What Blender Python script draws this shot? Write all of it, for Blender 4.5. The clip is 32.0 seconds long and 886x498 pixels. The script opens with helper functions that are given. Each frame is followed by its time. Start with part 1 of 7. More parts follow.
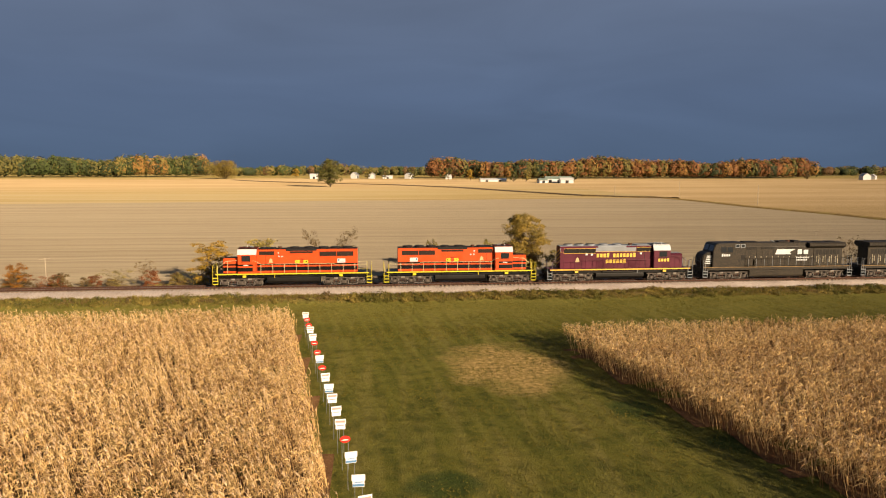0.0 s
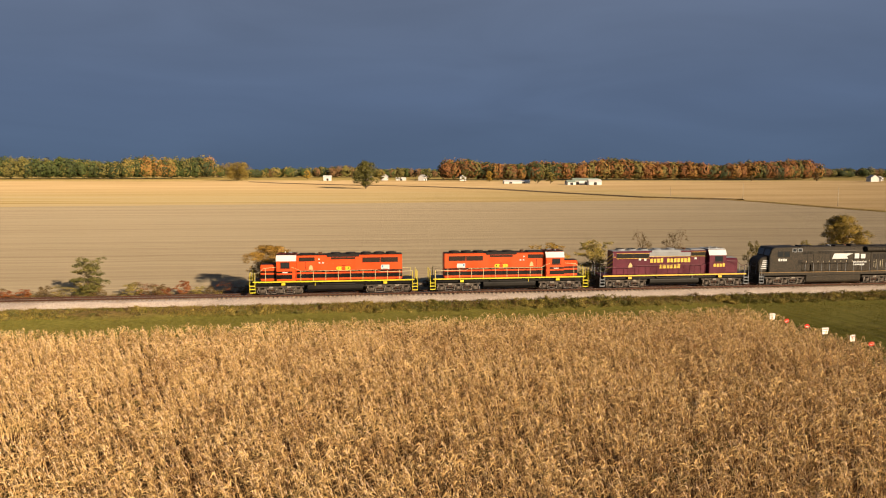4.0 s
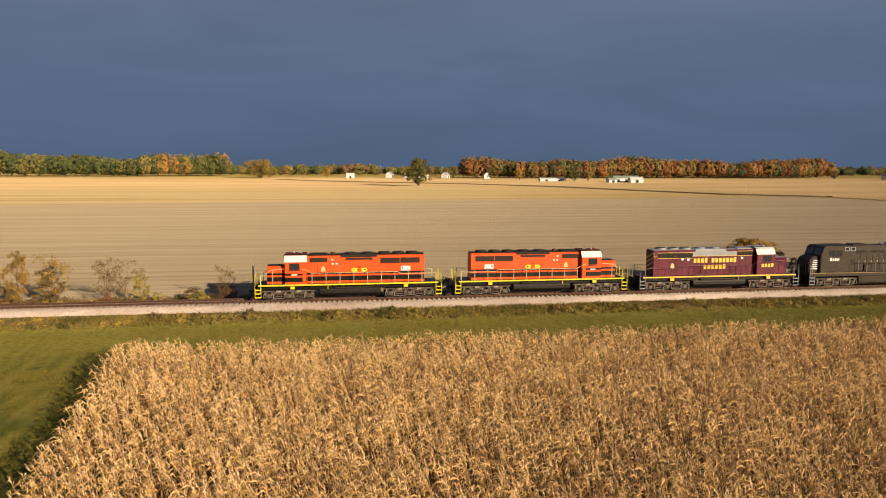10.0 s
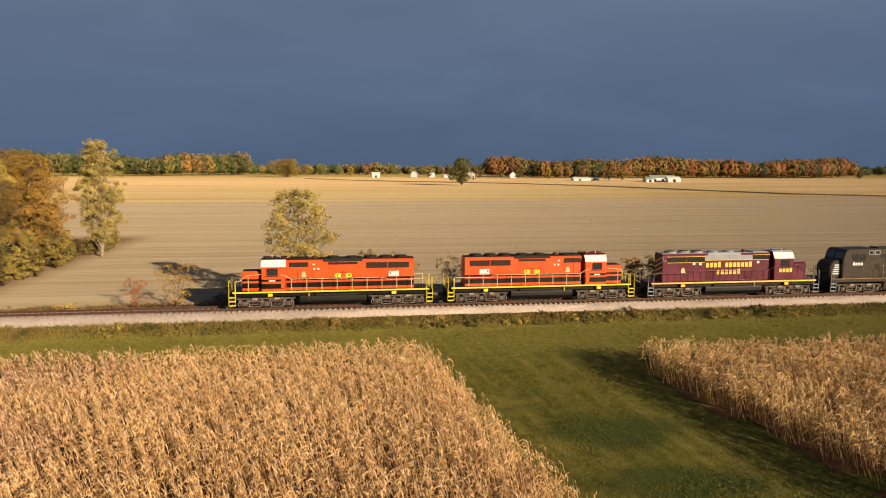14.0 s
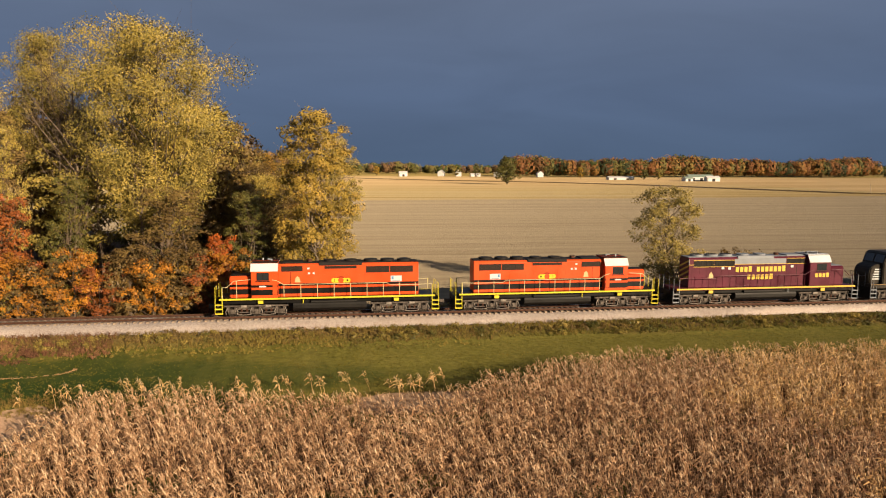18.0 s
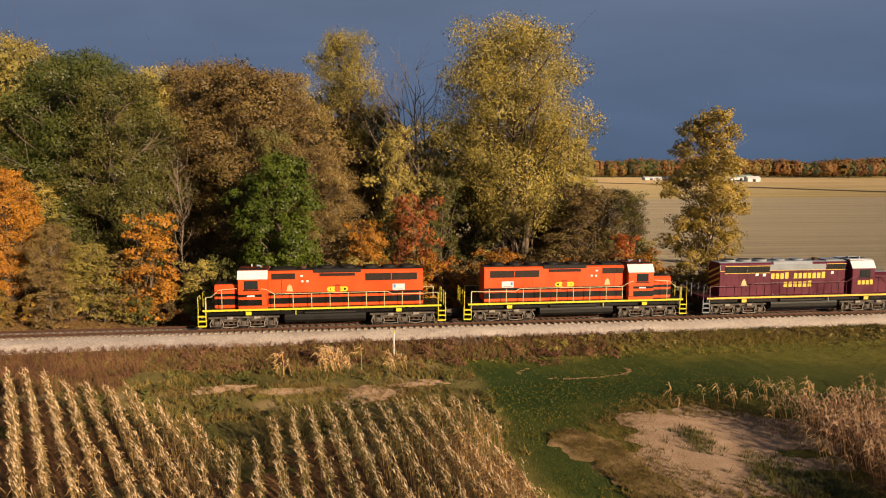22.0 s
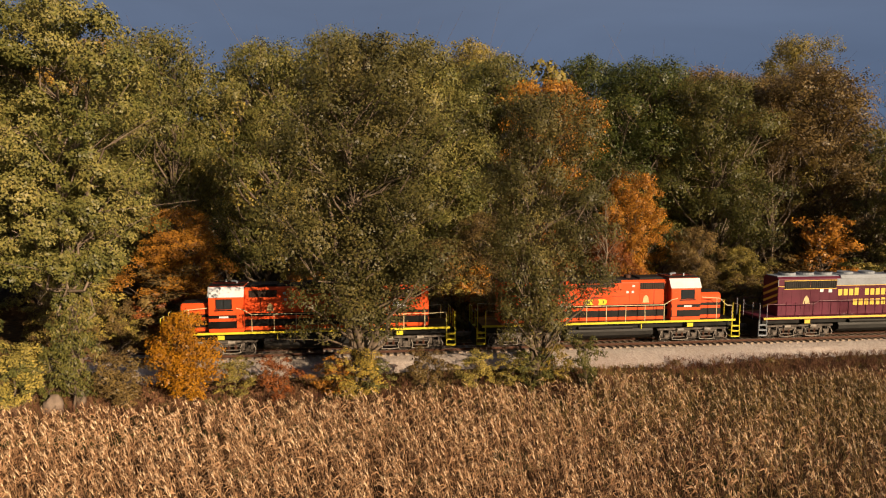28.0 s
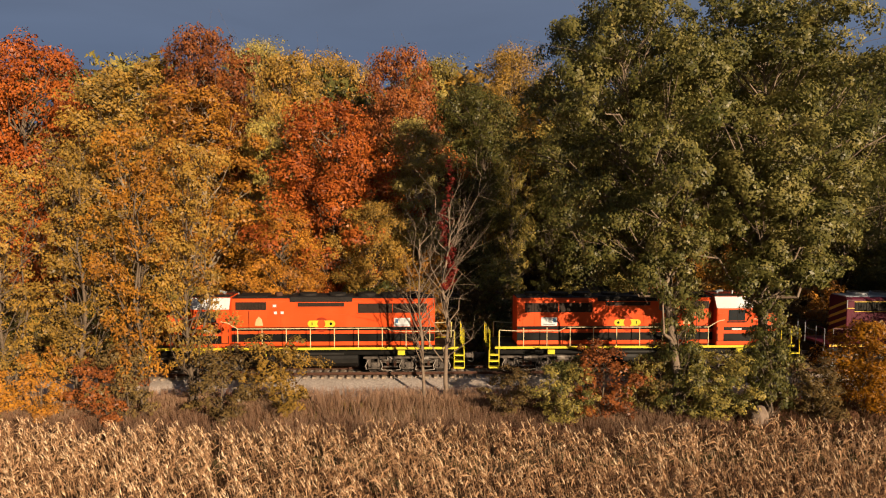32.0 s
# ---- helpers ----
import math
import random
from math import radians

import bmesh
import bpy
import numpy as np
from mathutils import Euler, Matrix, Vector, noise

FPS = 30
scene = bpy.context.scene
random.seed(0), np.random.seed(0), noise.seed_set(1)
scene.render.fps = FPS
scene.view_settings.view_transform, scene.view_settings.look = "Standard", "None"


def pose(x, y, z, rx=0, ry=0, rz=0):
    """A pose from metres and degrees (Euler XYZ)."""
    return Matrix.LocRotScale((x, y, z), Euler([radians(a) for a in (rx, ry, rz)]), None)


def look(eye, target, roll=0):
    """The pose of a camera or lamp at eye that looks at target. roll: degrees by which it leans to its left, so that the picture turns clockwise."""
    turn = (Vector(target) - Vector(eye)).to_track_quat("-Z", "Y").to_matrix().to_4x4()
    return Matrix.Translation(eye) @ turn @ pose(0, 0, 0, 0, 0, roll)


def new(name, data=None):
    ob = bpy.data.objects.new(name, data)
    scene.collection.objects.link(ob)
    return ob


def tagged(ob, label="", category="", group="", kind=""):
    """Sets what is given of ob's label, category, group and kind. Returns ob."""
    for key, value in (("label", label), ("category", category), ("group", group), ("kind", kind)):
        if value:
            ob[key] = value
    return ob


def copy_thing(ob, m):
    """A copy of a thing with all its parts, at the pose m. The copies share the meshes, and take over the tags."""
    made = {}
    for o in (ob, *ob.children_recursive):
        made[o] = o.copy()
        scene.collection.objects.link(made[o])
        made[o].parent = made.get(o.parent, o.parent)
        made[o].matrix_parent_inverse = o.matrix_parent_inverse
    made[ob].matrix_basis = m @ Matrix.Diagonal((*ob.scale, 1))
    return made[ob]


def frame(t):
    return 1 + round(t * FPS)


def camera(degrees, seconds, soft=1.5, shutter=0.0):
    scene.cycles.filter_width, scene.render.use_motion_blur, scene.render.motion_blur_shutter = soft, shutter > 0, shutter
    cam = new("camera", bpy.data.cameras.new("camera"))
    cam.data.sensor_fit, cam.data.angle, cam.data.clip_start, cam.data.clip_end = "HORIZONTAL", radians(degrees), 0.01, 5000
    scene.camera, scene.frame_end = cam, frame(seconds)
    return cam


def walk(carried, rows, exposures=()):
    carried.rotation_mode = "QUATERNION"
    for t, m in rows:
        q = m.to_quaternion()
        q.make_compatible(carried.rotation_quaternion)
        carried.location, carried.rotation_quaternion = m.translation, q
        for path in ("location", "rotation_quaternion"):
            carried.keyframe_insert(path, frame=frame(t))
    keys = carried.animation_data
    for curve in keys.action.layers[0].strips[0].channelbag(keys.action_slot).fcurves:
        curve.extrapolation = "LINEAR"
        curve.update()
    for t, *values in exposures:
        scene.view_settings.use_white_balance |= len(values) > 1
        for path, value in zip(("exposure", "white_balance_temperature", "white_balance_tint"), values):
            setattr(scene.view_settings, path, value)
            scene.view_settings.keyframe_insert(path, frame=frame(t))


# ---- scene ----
cam = camera(64.0, 32.0, 1.1, 0.0)
# seconds, x, y, z, yaw, pitch, roll: level flight beside the train, closing in on the track
FLIGHT = [
    (0, -0.87, -90.06, 14.41, -5.85, -6.34, -0.06),
    (1, -12.92, -88.73, 14.39, -6.14, -6.28, -0.03),
    (2, -24.69, -87.41, 14.38, -6.51, -6.24, -0.04),
    (3, -36.33, -86.03, 14.37, -6.89, -6.19, -0.06),
    (4, -47.91, -84.61, 14.33, -7.26, -6.19, -0.07),
    (5, -59.35, -83.16, 14.25, -7.62, -6.22, -0.08),
    (6, -70.49, -81.69, 14.14, -7.92, -6.25, -0.09),
    (7, -81.24, -80.20, 14.00, -8.16, -6.27, -0.10),
    (8, -91.57, -78.71, 13.85, -8.37, -6.29, -0.11),
    (9, -101.50, -77.23, 13.70, -8.56, -6.30, -0.14),
    (10, -111.05, -75.75, 13.55, -8.81, -6.34, -0.16),
    (11, -120.48, -74.28, 13.45, -8.91, -6.36, -0.18),
    (12, -129.86, -72.82, 13.39, -8.84, -6.37, -0.20),
    (13, -139.23, -71.36, 13.34, -8.81, -6.37, -0.22),
    (14, -148.74, -69.88, 13.29, -8.80, -6.38, -0.20),
    (15, -158.42, -68.38, 13.22, -8.77, -6.40, -0.19),
    (16, -168.18, -66.85, 13.13, -8.73, -6.43, -0.21),
    (17, -177.93, -65.34, 13.04, -8.73, -6.44, -0.25),
    (18, -187.64, -63.85, 12.94, -8.72, -6.45, -0.28),
    (19, -197.28, -62.28, 12.86, -8.74, -6.44, -0.30),
    (20, -206.94, -60.79, 12.79, -8.70, -6.46, -0.28),
    (21, -216.64, -59.32, 12.74, -8.69, -6.44, -0.25),
    (22, -226.36, -57.86, 12.65, -8.57, -6.41, -0.23),
    (23, -236.09, -56.46, 12.53, -8.45, -6.35, -0.21),
    (24, -245.93, -54.99, 12.38, -8.29, -6.22, -0.15),
    (25, -255.66, -53.46, 12.19, -8.29, -6.04, -0.10),
    (26, -265.22, -51.96, 11.99, -8.36, -5.82, -0.08),
    (27, -274.65, -50.51, 11.77, -8.20, -5.57, -0.05),
    (28, -283.85, -49.12, 11.54, -7.77, -5.32, -0.02),
    (29, -292.59, -47.81, 11.30, -7.30, -5.03, -0.01),
    (30, -300.86, -46.60, 11.06, -6.93, -4.72, -0.05),
    (31, -309.74, -45.37, 10.85, -5.25, -4.35, -0.13),
    (32, -319.06, -44.13, 10.64, -2.73, -3.97, -0.24),
]
walk(cam, [(t, pose(x, y, z, 90 + p, r, w)) for t, x, y, z, w, p, r in FLIGHT])
# seconds and the place of the coupling between the first two locomotives
TRAIN = [(0, 0.00), (4, -39.60), (8, -79.13), (12, -118.68), (16, -158.03), (20, -197.25), (24, -236.46), (28, -275.74), (32, -314.93)]

# ---- world and sun ----
SUN_AZ, SUN_EL = radians(31), radians(15.5)      # low sun behind the camera, to its right
sun_dir = Vector((math.sin(SUN_AZ) * math.cos(SUN_EL), -math.cos(SUN_AZ) * math.cos(SUN_EL), math.sin(SUN_EL)))
world = bpy.data.worlds.new("world")
scene.world = world
world.use_nodes = True
wn, wl = world.node_tree.nodes, world.node_tree.links
wn.clear()
w_out = wn.new("ShaderNodeOutputWorld")
w_bg = wn.new("ShaderNodeBackground")
w_sky = wn.new("ShaderNodeTexSky")
w_sky.sky_type, w_sky.sun_disc = "NISHITA", False
w_sky.sun_elevation, w_sky.sun_rotation = SUN_EL, math.pi - SUN_AZ
w_tc = wn.new("ShaderNodeTexCoord")
w_sep = wn.new("ShaderNodeSeparateXYZ")
wl.new(w_tc.outputs["Generated"], w_sep.inputs[0])
# slate storm cloud over most of the sky, clear only low down on the sun's side
w_grad = wn.new("ShaderNodeValToRGB")
w_grad.color_ramp.elements[0].position, w_grad.color_ramp.elements[0].color = 0.0, (0.070, 0.108, 0.178, 1)
w_grad.color_ramp.elements[1].position, w_grad.color_ramp.elements[1].color = 0.32, (0.125, 0.155, 0.225, 1)
e = w_grad.color_ramp.elements.new(0.10)
e.color = (0.090, 0.130, 0.215, 1)
wl.new(w_sep.outputs["Z"], w_grad.inputs[0])
w_map = wn.new("ShaderNodeMapping")
w_map.inputs["Scale"].default_value = (1.0, 1.0, 5.0)
wl.new(w_tc.outputs["Generated"], w_map.inputs[0])
w_noise = wn.new("ShaderNodeTexNoise")
w_noise.inputs["Scale"].default_value, w_noise.inputs["Detail"].default_value = 2.6, 5.0
w_noise.inputs["Distortion"].default_value = 0.6
wl.new(w_map.outputs[0], w_noise.inputs["Vector"])
w_nr = wn.new("ShaderNodeMapRange")
w_nr.inputs["From Min"].default_value, w_nr.inputs["From Max"].default_value = 0.3, 0.7
w_nr.inputs["To Min"].default_value, w_nr.inputs["To Max"].default_value = 0.92, 1.09
wl.new(w_noise.outputs[0], w_nr.inputs[0])
w_mul = wn.new("ShaderNodeVectorMath")
w_mul.operation = "SCALE"
wl.new(w_grad.outputs[0], w_mul.inputs[0])
wl.new(w_nr.outputs[0], w_mul.inputs["Scale"])
w_skys = wn.new("ShaderNodeVectorMath")
w_skys.operation = "SCALE"
w_skys.inputs["Scale"].default_value = 0.03
wl.new(w_sky.outputs[0], w_skys.inputs[0])
w_side = wn.new("ShaderNodeMapRange")
w_side.inputs["From Min"].default_value, w_side.inputs["From Max"].default_value = -0.55, 0.05
wl.new(w_sep.outputs["Y"], w_side.inputs[0])
w_mix = wn.new("ShaderNodeMix")
w_mix.data_type = "RGBA"
wl.new(w_side.outputs[0], w_mix.inputs["Factor"])
wl.new(w_skys.outputs[0], w_mix.inputs["A"])
wl.new(w_mul.outputs[0], w_mix.inputs["B"])
wl.new(w_mix.outputs["Result"], w_bg.inputs["Color"])
w_bg.inputs["Strength"].default_value = 0.62
wl.new(w_bg.outputs[0], w_out.inputs[0])

sun = new("sun", bpy.data.lights.new("sun", "SUN"))
sun.data.energy, sun.data.angle, sun.data.color = 4.95, radians(0.55), (1.0, 0.752, 0.495)
sun.matrix_basis = look(sun_dir * 300, (0, 0, 0))
scene.view_settings.exposure = 0.85


# ---- materials ----
def nodes_of(name):
    m = bpy.data.materials.new(name)
    m.use_nodes = True
    nt = m.node_tree
    return m, nt.nodes, nt.links, nt.nodes["Principled BSDF"]


def noise_node(n, l, scale, detail=4.0, coord="Object", stretch=None):
    tc = n.new("ShaderNodeTexCoord")
    t = n.new("ShaderNodeTexNoise")
    t.inputs["Scale"].default_value, t.inputs["Detail"].default_value = scale, detail
    src = tc.outputs[coord]
    if stretch:
        mp = n.new("ShaderNodeMapping")
        mp.inputs["Scale"].default_value = stretch
        l.new(src, mp.inputs[0])
        src = mp.outputs[0]
    l.new(src, t.inputs["Vector"])
    return t.outputs[0]


def ramp_node(n, l, fac, stops):
    r = n.new("ShaderNodeValToRGB")
    el = r.color_ramp.elements
    while len(el) < len(stops):
        el.new(0.5)
    for e, (p, c) in zip(el, stops):
        e.position, e.color = p, (*c, 1)
    l.new(fac, r.inputs[0])
    return r.outputs[0]


def mix_node(n, l, fac, a, b, blend="MIX"):
    m = n.new("ShaderNodeMix")
    m.data_type, m.blend_type = "RGBA", blend
    for sock, v in (("Factor", fac), ("A", a), ("B", b)):
        if isinstance(v, (int, float)):
            m.inputs[sock].default_value = v
        elif isinstance(v, tuple):
            m.inputs[sock].default_value = (*v, 1)
        else:
            l.new(v, m.inputs[sock])
    return m.outputs["Result"]


def bump_node(n, l, height, strength, dist, bsdf):
    b = n.new("ShaderNodeBump")
    b.inputs["Strength"].default_value, b.inputs["Distance"].default_value = strength, dist
    l.new(height, b.inputs["Height"])
    l.new(b.outputs[0], bsdf.inputs["Normal"])


def plain(name, col, rough=0.5, metal=0.0, var=0.18, scale=1.2, dirt=(0.12, 0.09, 0.06), dirty=0.25, bump=0.0, glow=0.0, gloss=0.18):
    """Painted or raw surface with broad fading, fine grain and a film of dirt."""
    m, n, l, b = nodes_of(name)
    big = noise_node(n, l, scale, 5)
    fine = noise_node(n, l, scale * 14, 3)
    lo, hi = tuple(c * (1 - var) for c in col), tuple(min(1, c * (1 + var)) for c in col)
    c1 = ramp_node(n, l, big, [(0.3, lo), (0.7, hi)])
    c2 = mix_node(n, l, ramp_node(n, l, fine, [(0.45, (0, 0, 0)), (0.8, (dirty,) * 3)]), c1, dirt)
    l.new(c2, b.inputs["Base Color"])
    l.new(ramp_node(n, l, big, [(0.3, (max(0.05, rough - 0.1),) * 3), (0.7, (min(1, rough + 0.12),) * 3)]), b.inputs["Roughness"])
    b.inputs["Metallic"].default_value = metal
    b.inputs["Specular IOR Level"].default_value = gloss
    if bump:
        bump_node(n, l, fine, 0.5, bump, b)
    if glow:
        b.inputs["Emission Color"].default_value = (*col, 1)
        b.inputs["Emission Strength"].default_value = glow
    return m


def leafy(name, stops, translucent=0.22, rough=0.42, patch=0.35, each=0.30, apart=0.2):
    """Leaves whose colour varies from one leaf to the next and across the crown."""
    m, n, l, b = nodes_of(name)
    g = n.new("ShaderNodeNewGeometry")
    oi = n.new("ShaderNodeObjectInfo")
    big = noise_node(n, l, patch, 3)
    add = n.new("ShaderNodeMath")
    add.operation = "MULTIPLY_ADD"
    l.new(big, add.inputs[0])
    add.inputs[1].default_value = 0.9
    sub = n.new("ShaderNodeMath")
    sub.operation = "MULTIPLY_ADD"
    l.new(g.outputs["Random Per Island"], sub.inputs[0])
    sub.inputs[1].default_value, sub.inputs[2].default_value = each, -0.4 * each
    l.new(sub.outputs[0], add.inputs[2])
    col = ramp_node(n, l, add.outputs[0], stops)
    hue = n.new("ShaderNodeHueSaturation")
    hv = n.new("ShaderNodeMapRange")
    hv.inputs["To Min"].default_value, hv.inputs["To Max"].default_value = 1 - apart, 1 + apart
    l.new(oi.outputs["Random"], hv.inputs[0])
    l.new(hv.outputs[0], hue.inputs["Value"])
    l.new(col, hue.inputs["Color"])
    l.new(hue.outputs[0], b.inputs["Base Color"])
    b.inputs["Roughness"].default_value = rough
    b.inputs["Specular IOR Level"].default_value = 0.24
    b.inputs["Diffuse Roughness"].default_value = 0.8
    tr = n.new("ShaderNodeBsdfTranslucent")
    l.new(hue.outputs[0], tr.inputs["Color"])
    mx = n.new("ShaderNodeMixShader")
    mx.inputs[0].default_value = translucent
    l.new(b.outputs[0], mx.inputs[1])
    l.new(tr.outputs[0], mx.inputs[2])
    l.new(mx.outputs[0], n["Material Output"].inputs["Surface"])
    return m


M = {}
M["orange"] = plain("orange_paint", (0.58, 0.072, 0.015), 0.40, 0, 0.12, 0.6, dirty=0.12)
M["black_paint"] = plain("black_paint", (0.005, 0.005, 0.005), 0.42, 0, 0.3, 0.8, (0.03, 0.022, 0.016), 0.2)
M["yellow"] = plain("yellow_paint", (0.56, 0.49, 0.035), 0.42, 0, 0.1, 0.9, dirty=0.18)
M["white"] = plain("white_paint", (0.53, 0.57, 0.61), 0.45, 0, 0.08, 0.8, (0.3, 0.27, 0.23), 0.2)
M["maroon"] = plain("maroon_paint", (0.078, 0.010, 0.025), 0.42, 0, 0.3, 0.5, (0.08, 0.03, 0.03), 0.3)
M["grey"] = plain("grey_paint", (0.215, 0.24, 0.275), 0.5, 0, 0.2, 0.6, (0.12, 0.11, 0.10), 0.4)
M["gold"] = plain("gold_lettering", (0.60, 0.42, 0.07), 0.45, 0, 0.06, 2.0, dirty=0.1)
M["ns_black"] = plain("dusty_black_paint", (0.017, 0.0150, 0.0115), 0.55, 0, 0.5, 0.7, (0.10, 0.072, 0.045), 0.6)
M["steel"] = plain("rail_steel", (0.45, 0.42, 0.40), 0.3, 0.9, 0.15, 3, dirty=0.3)
M["rust"] = plain("rusty_steel", (0.075, 0.035, 0.024), 0.75, 0.3, 0.3, 4, dirty=0.4, bump=0.003)
M["truck"] = plain("truck_grime", (0.098, 0.084, 0.074), 0.75, 0.0, 0.6, 2.5, (0.012, 0.010, 0.009), 0.7, bump=0.004)
M["wheel"] = plain("wheel_grime", (0.014, 0.012, 0.011), 0.6, 0.1, 0.35, 1.5, (0.06, 0.045, 0.03), 0.35)
M["tank"] = plain("tank_black", (0.006, 0.006, 0.006), 0.50, 0, 0.25, 0.8, (0.03, 0.024, 0.018), 0.35, gloss=0.3)
M["dull_line"] = plain("dull_sill_line", (0.26, 0.17, 0.075), 0.6, 0, 0.4, 0.7, dirty=0.4)
M["pale_stone"] = plain("pale_stone", (0.19, 0.145, 0.115), 0.85, 0, 0.3, 2.0, (0.2, 0.14, 0.1), 0.4, bump=0.01)
M["rail_pale"] = plain("pale_yellow_handrail", (0.58, 0.52, 0.32), 0.5, 0.0, 0.15, 3, dirty=0.25)
M["crest"] = plain("pale_crest", (0.50, 0.38, 0.20), 0.5, 0, 0.15, 4.0, dirty=0.2)
M["emblem"] = plain("emblem_brown", (0.27, 0.028, 0.008), 0.45, 0, 0.1, 2.0, dirty=0.1)
M["brake_grey"] = plain("brake_gear_grey", (0.26, 0.235, 0.21), 0.6, 0, 0.35, 3.0, (0.03, 0.025, 0.02), 0.5)
M["grille"] = plain("dark_grille", (0.018, 0.010, 0.008), 0.6, 0.0, 0.3, 2.5, dirty=0.4)
M["grille_black"] = plain("black_grille", (0.005, 0.005, 0.005), 0.6, 0.0, 0.3, 2.5, dirty=0.3)
M["roof_black"] = plain("sooty_roof", (0.012, 0.011, 0.011), 0.7, 0, 0.35, 1.2, (0.08, 0.065, 0.05), 0.3)
M["rail_grey"] = plain("handrail_grey", (0.36, 0.33, 0.26), 0.5, 0.1, 0.2, 3, dirty=0.3)
M["tie"] = plain("tie_wood", (0.27, 0.215, 0.165), 0.85, 0, 0.35, 3, (0.05, 0.04, 0.035), 0.5, bump=0.01)
M["bark"] = plain("bark", (0.125, 0.095, 0.07), 0.9, 0, 0.35, 2, (0.05, 0.04, 0.03), 0.6, bump=0.02)
M["bark_pale"] = plain("pale_bark", (0.27, 0.22, 0.165), 0.85, 0, 0.25, 2, (0.12, 0.1, 0.08), 0.5, bump=0.015)
M["bark_grey"] = plain("grey_brown_bark", (0.19, 0.145, 0.11), 0.9, 0, 0.25, 2, (0.08, 0.065, 0.05), 0.5, bump=0.015)
M["wood_grey"] = plain("weathered_pole_wood", (0.42, 0.36, 0.28), 0.85, 0, 0.2, 1.5, dirty=0.3)
M["sign_white"] = plain("sign_white", (0.78, 0.78, 0.79), 0.4, 0, 0.04, 2, dirty=0.08)
M["sign_red"] = plain("sign_red", (0.62, 0.03, 0.02), 0.4, 0, 0.08, 2, dirty=0.08)
M["sign_blue"] = plain("sign_blue", (0.10, 0.22, 0.42), 0.4, 0, 0.08, 2, dirty=0.08)
M["sign_pale"] = plain("sign_pale_red", (0.50, 0.30, 0.28), 0.4, 0, 0.08, 2, dirty=0.08)
M["barn_white"] = plain("barn_white", (0.60, 0.60, 0.60), 0.55, 0, 0.06, 0.1, dirty=0.1)
M["roof_grey"] = plain("roof_grey", (0.30, 0.31, 0.32), 0.6, 0, 0.15, 0.15, dirty=0.2)
M["roof_green"] = plain("roof_green", (0.21, 0.27, 0.235), 0.5, 0, 0.15, 0.15, dirty=0.2)
M["dark_opening"] = plain("dark_opening", (0.03, 0.03, 0.035), 0.7, 0, 0.2, 0.3, dirty=0.1)

gm, gn, gl, gb = nodes_of("cab_glass")
gb.inputs["Base Color"].default_value = (0.02, 0.025, 0.03, 1)
gb.inputs["Roughness"].default_value, gb.inputs["IOR"].default_value = 0.06, 1.5
gb.inputs["Specular IOR Level"].default_value = 0.8
M["glass"] = gm

M["lf_olive"] = leafy("leaves_olive_yellow", [(0.25, (0.134, 0.118, 0.036)), (0.5, (0.310, 0.250, 0.060)), (0.75, (0.500, 0.375, 0.096))])
M["lf_gold"] = leafy("leaves_gold", [(0.25, (0.142, 0.098, 0.032)), (0.5, (0.312, 0.190, 0.037)), (0.78, (0.446, 0.264, 0.054))])
M["lf_amber"] = leafy("leaves_amber", [(0.25, (0.179, 0.083, 0.022)), (0.5, (0.393, 0.173, 0.024)), (0.78, (0.524, 0.269, 0.036))])
M["lf_orange"] = leafy("leaves_orange", [(0.25, (0.169, 0.044, 0.014)), (0.5, (0.349, 0.089, 0.018)), (0.78, (0.461, 0.150, 0.025))])
M["lf_rust"] = leafy("leaves_rust", [(0.25, (0.120, 0.046, 0.022)), (0.5, (0.272, 0.085, 0.024)), (0.78, (0.385, 0.156, 0.035))])
M["lf_green"] = leafy("leaves_green", [(0.25, (0.036, 0.053, 0.008)), (0.5, (0.070, 0.098, 0.013)), (0.78, (0.120, 0.144, 0.019))])
M["lf_crimson"] = leafy("leaves_crimson", [(0.25, (0.106, 0.014, 0.011)), (0.5, (0.198, 0.024, 0.018)), (0.78, (0.251, 0.048, 0.024))])
M["lf_glow"] = leafy("leaves_bright_amber", [(0.25, (0.232, 0.099, 0.011)), (0.5, (0.411, 0.180, 0.011)), (0.78, (0.500, 0.251, 0.019))])
M["lf_near"] = leafy("leaves_olive_green", [(0.25, (0.058, 0.066, 0.020)), (0.5, (0.150, 0.142, 0.038)), (0.76, (0.315, 0.265, 0.090))])
M["lf_yellow"] = leafy("leaves_golden_yellow", [(0.25, (0.190, 0.130, 0.024)), (0.5, (0.390, 0.245, 0.032)), (0.78, (0.520, 0.330, 0.050))])
M["lf_straw"] = leafy("leaves_olive_gold", [(0.25, (0.140, 0.112, 0.030)), (0.5, (0.330, 0.240, 0.048)), (0.78, (0.490, 0.335, 0.075))])
M["lf_deep"] = leafy("leaves_dark_green", [(0.25, (0.030, 0.041, 0.012)), (0.5, (0.067, 0.082, 0.020)), (0.78, (0.134, 0.134, 0.031))])
M["lf_dull"] = leafy("leaves_dull_green", [(0.25, (0.044, 0.044, 0.015)), (0.5, (0.098, 0.088, 0.028)), (0.78, (0.205, 0.164, 0.056))])
M["lf_mix"] = leafy("leaves_green_olive", [(0.25, (0.050, 0.058, 0.018)), (0.5, (0.116, 0.112, 0.029)), (0.78, (0.203, 0.168, 0.048))])
M["lf_brown"] = leafy("leaves_brown_olive", [(0.25, (0.082, 0.055, 0.025)), (0.5, (0.172, 0.116, 0.043)), (0.78, (0.261, 0.185, 0.057))])
